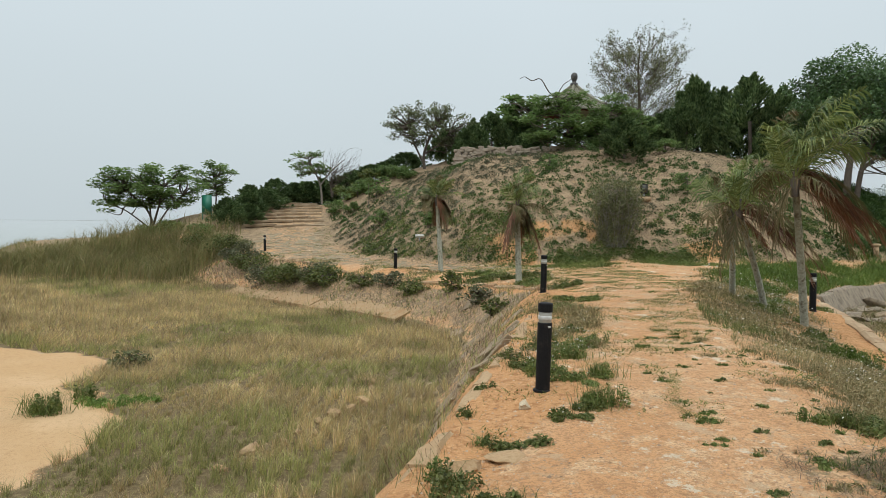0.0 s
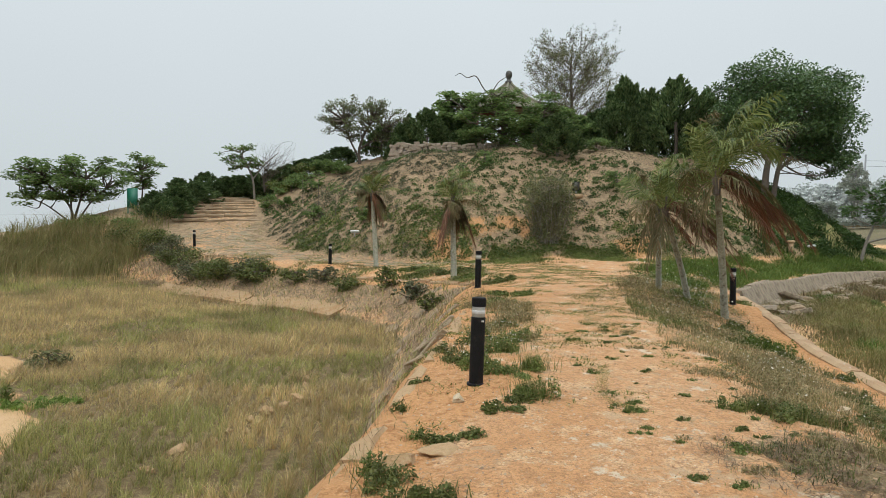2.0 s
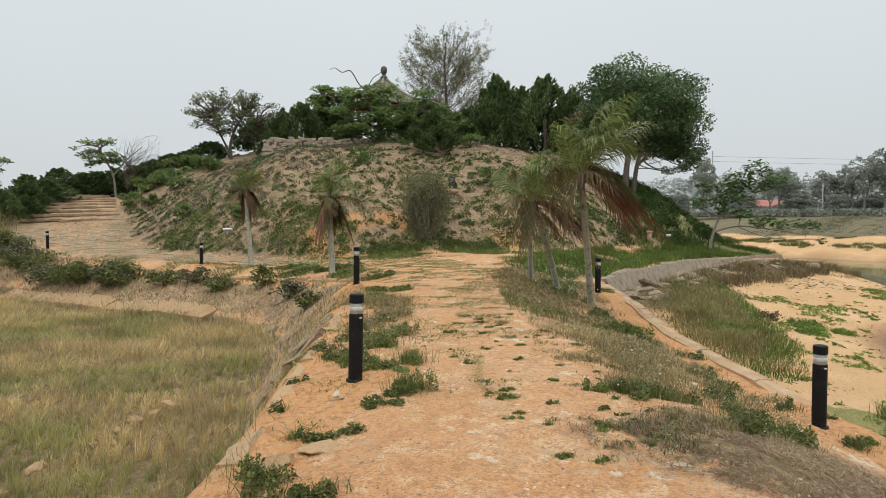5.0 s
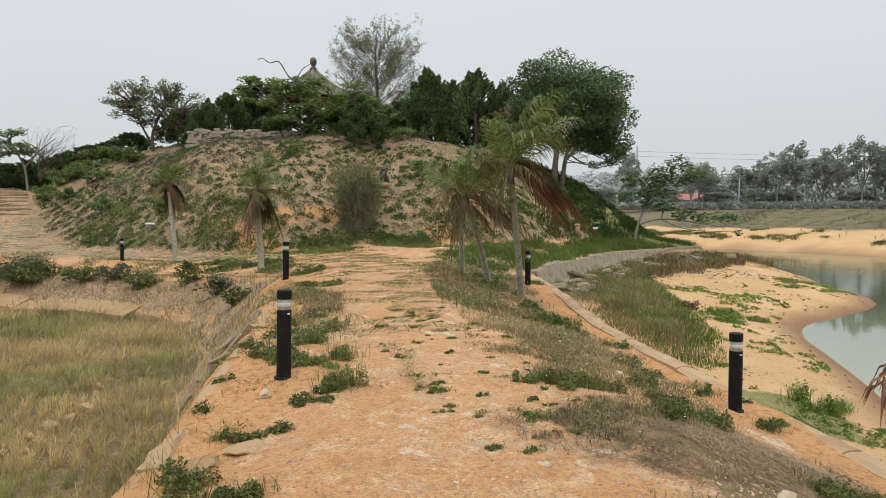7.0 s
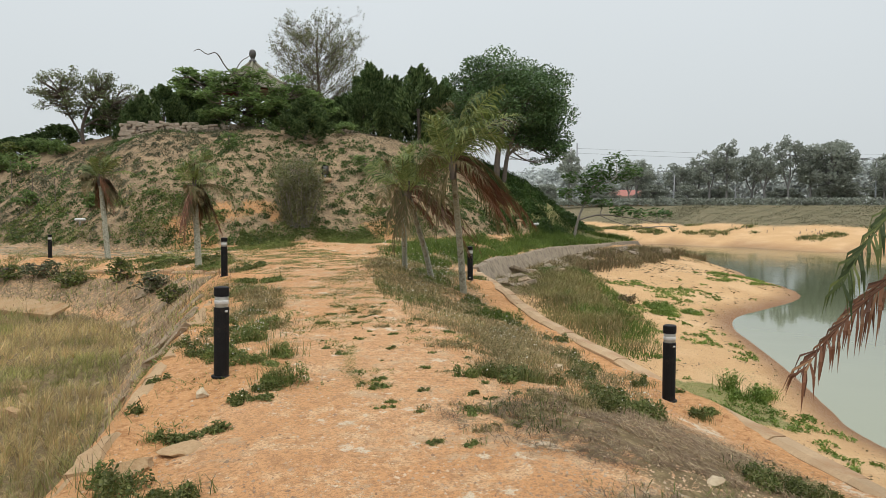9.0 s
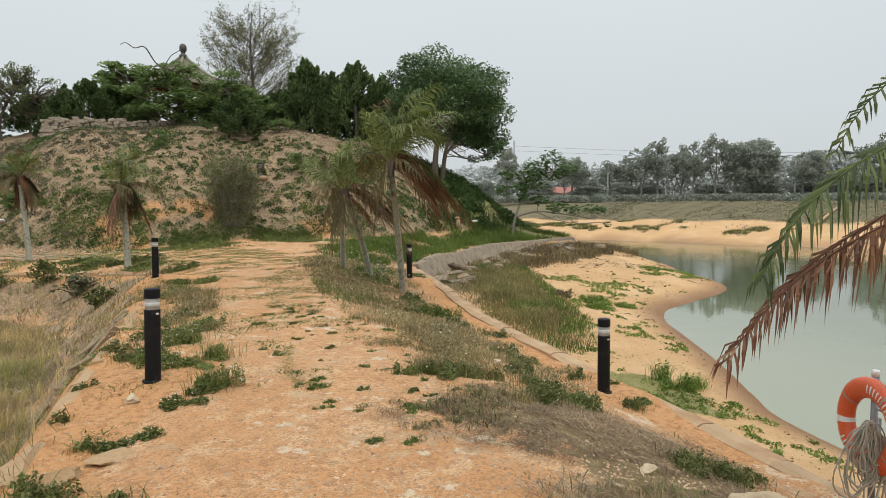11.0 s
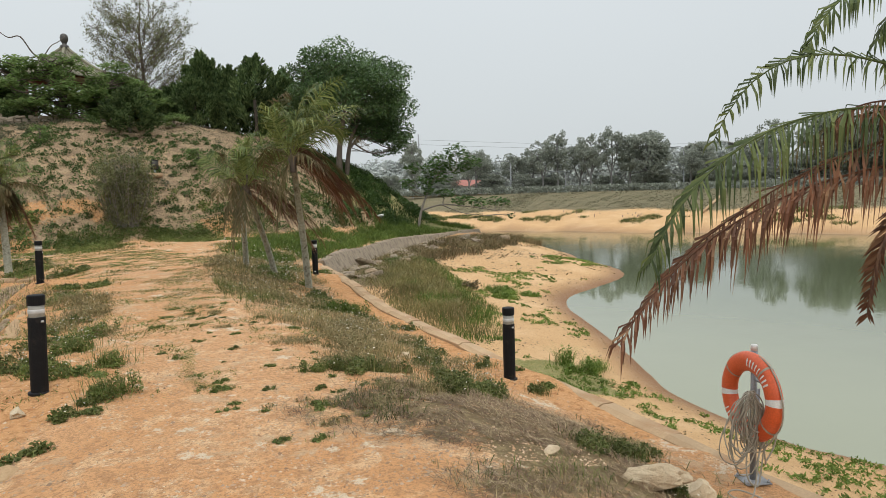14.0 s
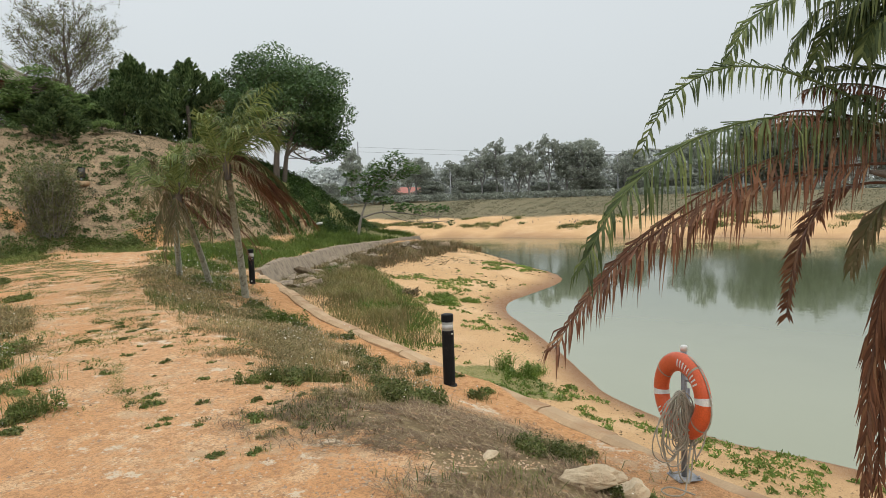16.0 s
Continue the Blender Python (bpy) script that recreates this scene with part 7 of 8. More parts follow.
stuff("reeds", *blades(rng, on_ground(x, y, 0.05), 1.25 * (1 + 0.25 * waves(x, y, 2.0, 35)) * np.interp(x, [-32, -24, -14, -8], [0.55, 0.9, 1.1, 0.8]), 0.026, 0.7, 0.4, (0.12, 0)), REED, "tall brown-green reeds on the bank", "reeds")
x, y = rng.uniform(-60, -22, 9000), rng.uniform(30, 60, 9000)
ok = (sample(zz, x, y) > -1.97) & (at_d("land", x, y) < 0)
x, y = x[ok], y[ok]
stuff("shore_grass", *blades(rng, on_ground(x, y, 0.05), 0.5, 0.04, 0.7), REED, "brown grass on the far shore of the basin", "grass")


def tufts(rng, cx, cy, per, rad, height, width, lean=0.9):
    n = len(cx)
    d = rng.normal(0, 1, (n * per, 2)) * np.repeat(np.broadcast_to(rad, n), per)[:, None] * 0.6
    px_, py_ = np.repeat(cx, per) + d[:, 0], np.repeat(cy, per) + d[:, 1]
    return blades(rng, on_ground(px_, py_, 0.02), np.repeat(np.broadcast_to(height, n), per), width, lean, 0.4, (0, 0), False)


# hill: olive and green tufts over bare soil, lush on the right flank
def hill_points(n, x0, x1, y0, y1, thresh, s, seed):
    x, y = rng.uniform(x0, x1, n), rng.uniform(y0, y1, n)
    k = (at_d("hill", x, y) > 0.15) & (waves(x, y, s, seed) + 0.5 * waves(x, y, s * 0.35, seed + 1) > thresh)
    return x[k], y[k]


def cushions(rng, cx, cy, per, rad, height, leaf, long=2.4):
    """Rounded low tufts: leaves over a flattened dome at each centre."""
    n = len(cx)
    q = ball_points(rng, n * per, 0.35)
    q[:, 2] = np.abs(q[:, 2])
    R, Hh = np.repeat(np.broadcast_to(rad, n), per), np.repeat(np.broadcast_to(height, n), per)
    px_, py_ = np.repeat(cx, per) + q[:, 0] * R, np.repeat(cy, per) + q[:, 1] * R * 0.8
    P = np.column_stack([px_, py_, sample(zz, px_, py_) + q[:, 2] * Hh])
    return leaves(rng, P, leaf, 0.1, -0.4, long)


gx_, gy_ = np.meshgrid(np.arange(-7.5, 17.5, 0.40), np.arange(26, 40.5, 0.34))
x, y = gx_.ravel() + rng.normal(0, 0.15, gx_.size), gy_.ravel() + rng.normal(0, 0.13, gx_.size)
dens = waves(x, y, 2.2, 40) + 0.6 * waves(x, y, 0.8, 41)
dh_ = at_d("hill", x, y)
k = (dh_ > 0.1) & (dens > np.interp(x, [-6, 2, 6, 10, 13], [-1.6, -1.3, -0.9, -0.4, -0.25]) + np.interp(dh_, [0, 6, 8.5, 11], [0, 0, 0.45, 0.7])) & (x < 16.5)
x, y, dens = x[k], y[k], dens[k]
m = waves(x, y, 2.6, 43) + rng.normal(0, 0.35, len(x)) + np.interp(x, [-6, 0, 4, 14], [-0.35, 0.0, 0.45, 0.7]) - np.interp(at_d("hill", x, y), [2, 8], [0.0, 0.7]) + 0.1 > 0
rad = rng.uniform(0.10, 0.25, len(x)) * np.interp(x, [-6, 0, 4, 8, 12], [1.25, 1.25, 1.3, 1.2, 1.2])
stuff("hill_weeds", *cushions(rng, x[m], y[m], 52, rad[m] * 1.05, rad[m] * 0.7, 0.042), HILL_GREEN, "low round green weeds dotted over the hill", "weeds")
stuff("hill_dry_weeds", *cushions(rng, x[~m], y[~m], 46, rad[~m] * 1.05, rad[~m] * 0.6, 0.042), HILL_DULL, "low round withered weeds over the hill", "weeds")
x, y = hill_points(3000, -7, 16, 26, 34.5, 0.2, 2.2, 44)
k = at_d("hill", x, y) < 2.6
x, y = x[k], y[k]
stuff("hill_bright_weeds", *cushions(rng, x, y, 26, rng.uniform(0.15, 0.35, len(x)), 0.16, 0.05), WEED, "bright green weed patches on the slope", "weeds")
x, y = hill_points(17000, -7, 16, 26, 40, -0.5, 0.9, 84)
stuff("hill_litter", *tufts(rng, x, y, 6, 0.14, 0.09, 0.022, 1.6), HILL_DULL, "thin dry stems between the weeds", "weeds")
x, y = rng.uniform(11, 29, 5200), rng.uniform(25.0, 44, 5200)
k = (at_d("hill", x, y) > -0.2) & (rng.random(len(x)) < 0.75 * smooth(x + 1.6 * waves(x, y, 1.3, 46), 15.5, 19.5))
x, y = x[k], y[k]
stuff("bank_grass", *tufts(rng, x, y, 14, 0.38, rng.uniform(0.22, 0.42, len(x)), 0.034), BANK_GREEN, "thick green grass on the steep bank", "grass")
k = (rng.random(len(x)) < 0.6) & (waves(x, y, 1.1, 49) > -0.45)
big = rng.uniform(0.22, 0.5, k.sum())
stuff("bank_growth", *cushions(rng, x[k], y[k], 120, big, big * 0.95, 0.065), BANK_GREEN, "lumpy deep green weeds on the steep bank", "weeds")
x, y = rng.uniform(8, 26, 5200), rng.uniform(18.6, 30, 5200)
k = (at_d("land", x, y) > 0.3) & (at_d("right", x, y) < 3.2) & (at_d("hill", x, y) < 0.6) & (waves(x, y, 1.2, 47) > -0.5)
x, y = x[k], y[k]
stuff("verge_grass", *tufts(rng, x, y, 18, 0.3, 0.3, 0.026), LUSH, "green grass along the top of the wall", "grass")
x, y = rng.uniform(-7, 12, 3800), rng.uniform(24, 33, 3800)
k = (at_d("track", x, y) > 1.2) & (at_d("hill", x, y) < 1.0) & (at_d("hill", x, y) > -2.2) & (waves(x, y, 1.1, 48) > -0.45) & (at_d("land", x, y) > 0.3)
stuff("foot_grass", *tufts(rng, x[k], y[k], 22, 0.25, 0.14, 0.03), WEED, "short green grass at the foot of the hill", "grass")

# between the palms and along the far edge
x, y = rng.uniform(-9, 5.2, 4200), rng.uniform(14.5, 33, 4200)
k = (at_d("land", x, y) > 0.25) & (at_d("left", x, y) < 4.2) & (at_d("track", x, y) > 1.35) & (waves(x, y, 1.3, 50) + 0.4 * waves(x, y, 0.5, 51) > -0.05)
x, y = x[k], y[k]
m = rng.random(len(x)) < 0.62
stuff("verge_weeds", *tufts(rng, x[m], y[m], 24, 0.2, 0.14, 0.022), WEED, "low green weeds between the palms", "weeds")
stuff("verge_straw", *tufts(rng, x[~m], y[~m], 20, 0.2, 0.15, 0.02), STRAW, "withered grass between the palms", "weeds")

# right verge of the track: dry brush with green in it
x, y, r = fan(rng, 150000, 3.2, 24, 10, 60)
side = at_d("track", x, y)
ok = (at_d("land", x, y) > 0.15) & (at_d("right", x, y) < at_d("left", x, y)) & (at_d("right", x, y) < np.interp(y, [3, 8, 14], [3.0, 3.4, 4.6]))
dens = waves(x, y, 1.3, 55) + 0.6 * waves(x, y, 0.45, 56) + np.interp(at_d("right", x, y), [0.2, 0.9, 2.0, 3.0, 4.4], [-0.6, 0.3, 0.35, -0.05, -0.7]) - 0.3 * (y < 7)
ok &= (dens > np.interp(y, [4, 9, 16], [0.34, 0.24, 0.05]) + 0.3 * waves(x, y, 0.8, 58) + rng.normal(0, 0.2, len(x))) & (((x - 3.85) / 1.3) ** 2 + ((y - 3.35) / 1.1) ** 2 > 1)
x, y, r, dens = x[ok], y[ok], r[ok], dens[ok]
kind_ = waves(x, y, 0.9, 57) + rng.normal(0, 0.25, len(x))
base = on_ground(x, y, 0.015)
wd = 0.0044 * np.maximum(1, r / 6)
g = kind_ > 0.5
stuff("verge_brush", *blades(rng, base[~g], 0.13 * (0.6 + 0.6 * np.clip(dens[~g], 0, 1.2)), wd[~g], 1.1, 0.5), VERGE, "dry olive-brown brush along the track", "dry grass")
stuff("verge_green", *blades(rng, base[g], 0.16, wd[g], 1.1, 0.5), DARK_WEED, "green weeds in the dry verge", "weeds")
k = rng.random(len(x)) < 0.035 * (y > 6.5)
fl_ = base[k] + np.column_stack([rng.normal(0, 0.05, (k.sum(), 2)), rng.uniform(0.1, 0.24, k.sum())])
stuff("verge_flowers", *leaves(rng, fl_, 0.016 * np.maximum(1, r[k] / 9), 0.6, 0, 1.0), FLOWER, "tiny white flowers over the dry verge", "flowers")
# flattened dead straw near the rocks
x, y = rng.uniform(2.0, 5.5, 46000), rng.uniform(1.7, 5.4, 46000)
ok = (sample(straw_patch, x, y) > rng.uniform(0.05, 0.9, len(x))) & (at_d("land", x, y) > 0.15) & (waves(x, y, 0.3, 59) + 0.5 * waves(x, y, 0.12, 60) > -0.45)
x, y = x[ok], y[ok]
b = on_ground(x, y, 0.004)


def strands(rng, base, length, width, lift=0.02):
    """Dead stems lying loose: narrow bent strips near the ground, in every direction."""
    n = len(base)
    a = rng.uniform(0, 2 * np.pi, n)
    d = np.stack([np.cos(a), np.sin(a), 0 * a], 1) * (length * rng.uniform(0.4, 1.3, n))[:, None]
    e = np.stack([-np.sin(a), np.cos(a), 0 * a], 1) * (width * rng.uniform(0.6, 1.3, n) / 2)[:, None]
    p0, p1, p2 = base - d / 2, base + e * rng.normal(0, 5, (n, 1)), base + d / 2
    pts = []
    for p_ in (p0, p1, p2):
        q = p_.copy()
        q[:, 2] = sample(zz, q[:, 0], q[:, 1]) + rng.uniform(0.002, lift, n)
        pts.append(q)
    V = np.stack([pts[0] - e, pts[0] + e, pts[1] + e, pts[1] - e, pts[2] + e * 0.5, pts[2] - e * 0.5], 1).reshape(-1, 3)
    i = np.arange(n)[:, None] * 6
    return V, np.vstack([i + [0, 1, 2], i + [0, 2, 3], i + [3, 2, 4], i + [3, 4, 5]])


stuff("dead_straw", *strands(rng, b[::2], 0.11, 0.0032, 0.035), DEAD, "flattened brown dead straw beside the track", "straw")
stuff("straw_mat", *strands(rng, b[1::4], 0.12, 0.003, 0.05), STRAW, "pale broken stems over the straw", "straw")
stuff("straw_stalks", *blades(rng, b[::40], 0.08, 0.003, 1.6, 0.5), DEAD, "thin dry stalks standing in the straw", "straw")
k = waves(x, y, 0.7, 86) > 0.45
stuff("straw_weeds", *blades(rng, b[k][::5], 0.10, 0.006, 1.2, 0.4), DARK_WEED, "green weeds growing through the straw", "weeds")

# short green tufts in the wheel tracks
x, y = rng.uniform(0.4, 6.6, 17000), rng.uniform(4.4, 28, 17000)
k = (at_d("track", x, y) < 2.3) & (waves(x, y * 1.6, 0.55, 60) + 0.5 * waves(x, y, 0.2, 61) > np.interp(y, [3, 6, 10, 16, 24], [0.66, 0.44, 0.2, -0.02, -0.12]))
x, y = x[k], y[k]
stuff("track_grass", *tufts(rng, x, y, 11, 0.10, 0.06, 0.017, 1.3), LUSH, "short green grass in the worn track", "grass")
k = np.arange(len(x)) % 2 == 0
stuff("track_straw", *tufts(rng, x[k] + 0.1, y[k] + 0.05, 14, 0.11, 0.05, 0.013, 1.7), VERGE, "short dry grass in the worn track", "grass")
x, y = rng.uniform(-10.5, 4, 5200), rng.uniform(25.5, 39, 5200)
k = (at_d("track", x, y) < 2.5) & (waves(x, y, 0.8, 67) + 0.6 * waves(x, y, 0.3, 68) > 0.12) & (at_d("hill", x, y) < 0.2) & (at_d("land", x, y) > 0.2)
stuff("paving_grass", *tufts(rng, x[k], y[k], 14, 0.16, 0.07, 0.022, 1.3), WEED, "short grass growing between paving stones", "grass")
crack = spline([(2.35, 6.4), (2.2, 5.97), (2.07, 5.52), (2.09, 5.19), (2.22, 5.02)], 8)
cx_, cy_ = np.repeat(crack[:, 0], 3), np.repeat(crack[:, 1], 3)
stuff("crack_grass", *tufts(rng, cx_, cy_, 40, 0.045, 0.04, 0.008, 1.3), WEED, "thin green grass along a crack in the track", "grass")

# left bank: dry grass and creepers over the stones
x, y = rng.uniform(-12, 2.6, 52000), rng.uniform(3.5, 35, 52000)
dl_ = at_d("left", x, y)
wid = np.interp(y, [0, 8, 11, 13, 18, 24, 32], [0.9, 1.15, 1.6, 1.95, 2.5, 3.1, 3.2])
ok = (at_d("land", x, y) < 0.1) & (dl_ < wid) & (waves(x, y, 1.0, 63) + 0.5 * waves(x, y, 0.35, 64) > np.interp(y, [14, 24], [-0.1, -0.6]))
x, y = x[ok], y[ok]
g = waves(x, y, 1.5, 65) + rng.normal(0, 0.3, len(x)) > np.interp(y, [8, 17, 25], [0.45, 0.3, 0.0])
wd = 0.0042 * np.maximum(1, np.hypot(x, y) / 8)
b = on_ground(x, y, 0.0)
d_ = np.nonzero(~g)[0]
stuff("bank_straw", *blades(rng, b[d_[::3]], 0.22, wd[d_[::3]], 1.5, 0.7), STRAW, "grey dead grass hanging on the bank", "dry grass")
d_ = np.concatenate([d_[1::3], d_[2::3]])
stuff("bank_dead_grass", *blades(rng, b[d_], 0.24, wd[d_] * 0.8, 1.7, 0.7), DEAD, "brown dead grass matted on the bank", "dry grass")
stuff("bank_weeds", *blades(rng, b[g], 0.17, wd[g], 1.4, 0.6), DARK_WEED, "dark green weeds on the bank", "weeds")

# shore on the right: grass patch, brush, green weeds on sand
def in_poly(x, y, pts, wob=0.35, s=0.8, seed=70):
    return inside_dist(x, y, spline(pts, 4, True)) + wob * waves(x, y, s, seed) > 0


PATCH = [(12.4, 19.6), (10.2, 15.5), (8.6, 12.0), (8.4, 10.0), (9.2, 9.6), (10.6, 10.9), (12.6, 13.6), (15.1, 18.0), (16.0, 20.8), (14.5, 21.2)]
x, y = rng.uniform(8, 18, 60000), rng.uniform(9, 23, 60000)
k = in_poly(x, y, PATCH) & (at_d("land", x, y) < -0.3)
x, y = x[k], y[k]
e = inside_dist(x, y, spline(PATCH, 4, True))
gr = (e < 0.8) & (x - 8 > 0.5 * (y - 9)) & (waves(x, y, 0.8, 71) > -0.3) | (waves(x, y, 1.2, 71) > 0.62)
b = on_ground(x, y, 0.02)
hh = 0.30 * smooth(e, -0.3, 1.2) * (1 + 0.4 * waves(x, y, 0.7, 72)) + 0.10
stuff("shore_meadow", *blades(rng, b[~gr], hh[~gr], 0.013, 0.8, 0.4), REED, "brown-green grass growing below the wall", "grass")
stuff("shore_green_grass", *blades(rng, b[gr], hh[gr] * 0.9, 0.013, 0.8, 0.4), LUSH, "green grass at the edge of the sand", "grass")
BRUSH = [(11.5, 19.6), (16, 24.4), (20, 26.5), (25, 28.5), (29, 30.5), (30.0, 28.8), (27, 26.4), (22.5, 24.2), (18.5, 21.8), (15.5, 20.6)]
x, y = rng.uniform(11, 31, 46000), rng.uniform(18, 31, 46000)
k = in_poly(x, y, BRUSH, 0.6, 1.2, 73) & (at_d("land", x, y) < -0.8) & (waves(x, y, 1.1, 74) > -0.35) & (sample(zz, x, y) > -1.95)
x, y = x[k], y[k]
stuff("shore_brush", *blades(rng, on_ground(x, y, 0.02), 0.42 * (1 + 0.5 * waves(x, y, 1.5, 75)), 0.02, 0.9, 0.4), BROWN_BRUSH, "dark brown dead brush below the wall", "brush")
x, y = rng.uniform(8, 27, 40000), rng.uniform(14, 30, 40000)
k = (at_d("land", x, y) < -0.35) & (at_d("right", x, y) < 2.7 + 0.8 * waves(x, y, 1.0, 82)) & (at_d("right", x, y) < at_d("left", x, y)) & (waves(x, y, 0.9, 83) > -0.45)
x, y = x[k], y[k]
m = rng.random(len(x)) < 0.7
b = on_ground(x, y, 0.02)
stuff("wall_foot_brush", *blades(rng, b[m], 0.26, 0.017, 1.2, 0.5, (0, 0), False), BROWN_BRUSH, "brown dead weeds along the foot of the wall", "brush")
stuff("wall_foot_weeds", *blades(rng, b[~m], 0.22, 0.017, 1.2, 0.5, (0, 0), False), DARK_WEED, "green weeds along the foot of the wall", "weeds")
x, y = rng.uniform(6.3, 10, 26000), rng.uniform(5.5, 10, 26000)
k = in_poly(x, y, LAWN, 0.25, 0.5, 76) & (at_d("land", x, y) < -0.35)
stuff("shore_lawn", *blades(rng, on_ground(x[k], y[k], 0.01), 0.045, 0.008, 1.2, 0.4, (0, 0), False), leafy("yellow_green_lawn", [(0.22, 0.24, 0.07), (0.32, 0.31, 0.11), (0.42, 0.37, 0.16)], 0.3), "short green grass on damp sand", "grass")
x, y = rng.uniform(6, 26, 26000), rng.uniform(1, 22, 26000)
ds_ = at_d("shore", x, y)
k = (at_d("land", x, y) < -0.5) & (ds_ > 0.5) & (ds_ < 4.2) & (waves(x, y, 1.5, 77) + 0.7 * waves(x, y, 0.4, 78) > np.interp(y, [2, 4, 8, 14, 20], [0.42, 0.3, 0.38, 0.42, 0.65])) & (rng.random(len(x)) < np.interp(y, [3, 6, 9], [0.7, 0.8, 1.0]))
x, y = x[k], y[k]
stuff("sand_weeds", *cushions(rng, x, y, 14, rng.uniform(0.04, 0.12, len(x)), 0.06, 0.024, 2.6), BRIGHT, "small green weeds scattered over the sand", "weeds")
# bits of dry weed and drift on the sand
x, y = rng.uniform(6, 29, 16000), rng.uniform(1, 29, 16000)
k = (at_d("land", x, y) < -0.45) & (at_d("shore", x, y) > 0.3) & (at_d("right", x, y) < at_d("left", x, y)) & (waves(x, y, 1.3, 95) + 0.6 * waves(x, y, 0.35, 96) > 0.1)
x, y = x[k], y[k]
stuff("sand_litter", *leaves(rng, on_ground(x, y, -0.008), np.interp(y, [2, 10, 25], [0.014, 0.035, 0.08]), 0.85, 0, 2.0), BROWN_BRUSH, "dark bits of dry weed scattered over sand", "litter")
# far beach and bank
fx_, fy_ = np.repeat(fp[:, 0], 60), np.repeat(fp[:, 1], 60)
o = rng.uniform(2.5, 9.0, len(fx_))
nn = np.repeat(fn, 60, 0)
sgn = np.where(inside_dist(fp[:, 0] + fn[:, 0] * 3, fp[:, 1] + fn[:, 1] * 3, FAR_SHORE) > 0, -1, 1).repeat(60)
x, y = fx_ + nn[:, 0] * o * sgn + rng.normal(0, 0.3, len(o)), fy_ + nn[:, 1] * o * sgn + rng.normal(0, 0.3, len(o))
k = waves(x, y, 2.2, 80) + 0.5 * waves(x, y, 0.8, 81) > 0.38
stuff("far_beach_weeds", *tufts(rng, x[k], y[k], 10, 0.3, 0.3, 0.06), DARK_WEED, "green weeds on the far beach", "weeds")
o = rng.uniform(9, 29, len(fx_))
x, y = fx_ + nn[:, 0] * o * sgn, fy_ + nn[:, 1] * o * sgn
stuff("far_bank_grass", *tufts(rng, x, y, 6, 0.5, 0.16, 0.09, 1.2), leafy("dull_bank_grass", [(0.20, 0.19, 0.115), (0.25, 0.225, 0.145), (0.17, 0.175, 0.10)], 0.2), "short dull grass on the far embankment", "grass")

# pebbles and clods
n = 30000
x, y = rng.uniform(-0.2, 5.6, n), 2.6 + rng.uniform(0, 1, n) ** 1.9 * 15
k = at_d("land", x, y) > 0.02
x, y = x[k], y[k]
n = len(x)
s = 0.0025 + 0.013 * rng.random(n) ** 5.5
oct_v = np.array([(1, 0, 0), (-1, 0, 0), (0, 1, 0), (0, -1, 0), (0, 0, 0.7), (0, 0, -0.7)], float)
oct_f = np.array([(0, 2, 4), (2, 1, 4), (1, 3, 4), (3, 0, 4), (2, 0, 5), (1, 2, 5), (3, 1, 5), (0, 3, 5)])
V = (on_ground(x, y)[:, None] + oct_v[None] * s[:, None, None] * rng.uniform(0.6, 1.5, (n, 6, 3))).reshape(-1, 3)
F = (oct_f[None] + np.arange(n)[:, None, None] * 6).reshape(-1, 3)
stuff("pebbles", V, F, leafy("pale_pebbles", [(0.42, 0.25, 0.14), (0.55, 0.39, 0.25), (0.36, 0.21, 0.115), (0.60, 0.46, 0.32), (0.24, 0.145, 0.085)], 0.0, 0.9), "pale pebbles and clods on the clay", "pebbles")

n = 9000
x, y = rng.uniform(5.4, 13, n), 0.5 + rng.uniform(0, 1, n) ** 1.4 * 13
k = (at_d("land", x, y) < -0.32) & (at_d("shore", x, y) > 0.15)
x, y = x[k], y[k]
n = len(x)
s = 0.004 + 0.016 * rng.random(n) ** 5
V = (on_ground(x, y)[:, None] + oct_v[None] * s[:, None, None] * rng.uniform(0.6, 1.5, (n, 6, 3))).reshape(-1, 3)
F = (oct_f[None] + np.arange(n)[:, None, None] * 6).reshape(-1, 3)
stuff("beach_pebbles", V, F, leafy("brown_beach_pebbles", [(0.30, 0.19, 0.10), (0.52, 0.38, 0.22), (0.20, 0.13, 0.075), (0.40, 0.27, 0.15)], 0.0, 0.9), "small brown pebbles scattered over sand", "pebbles")

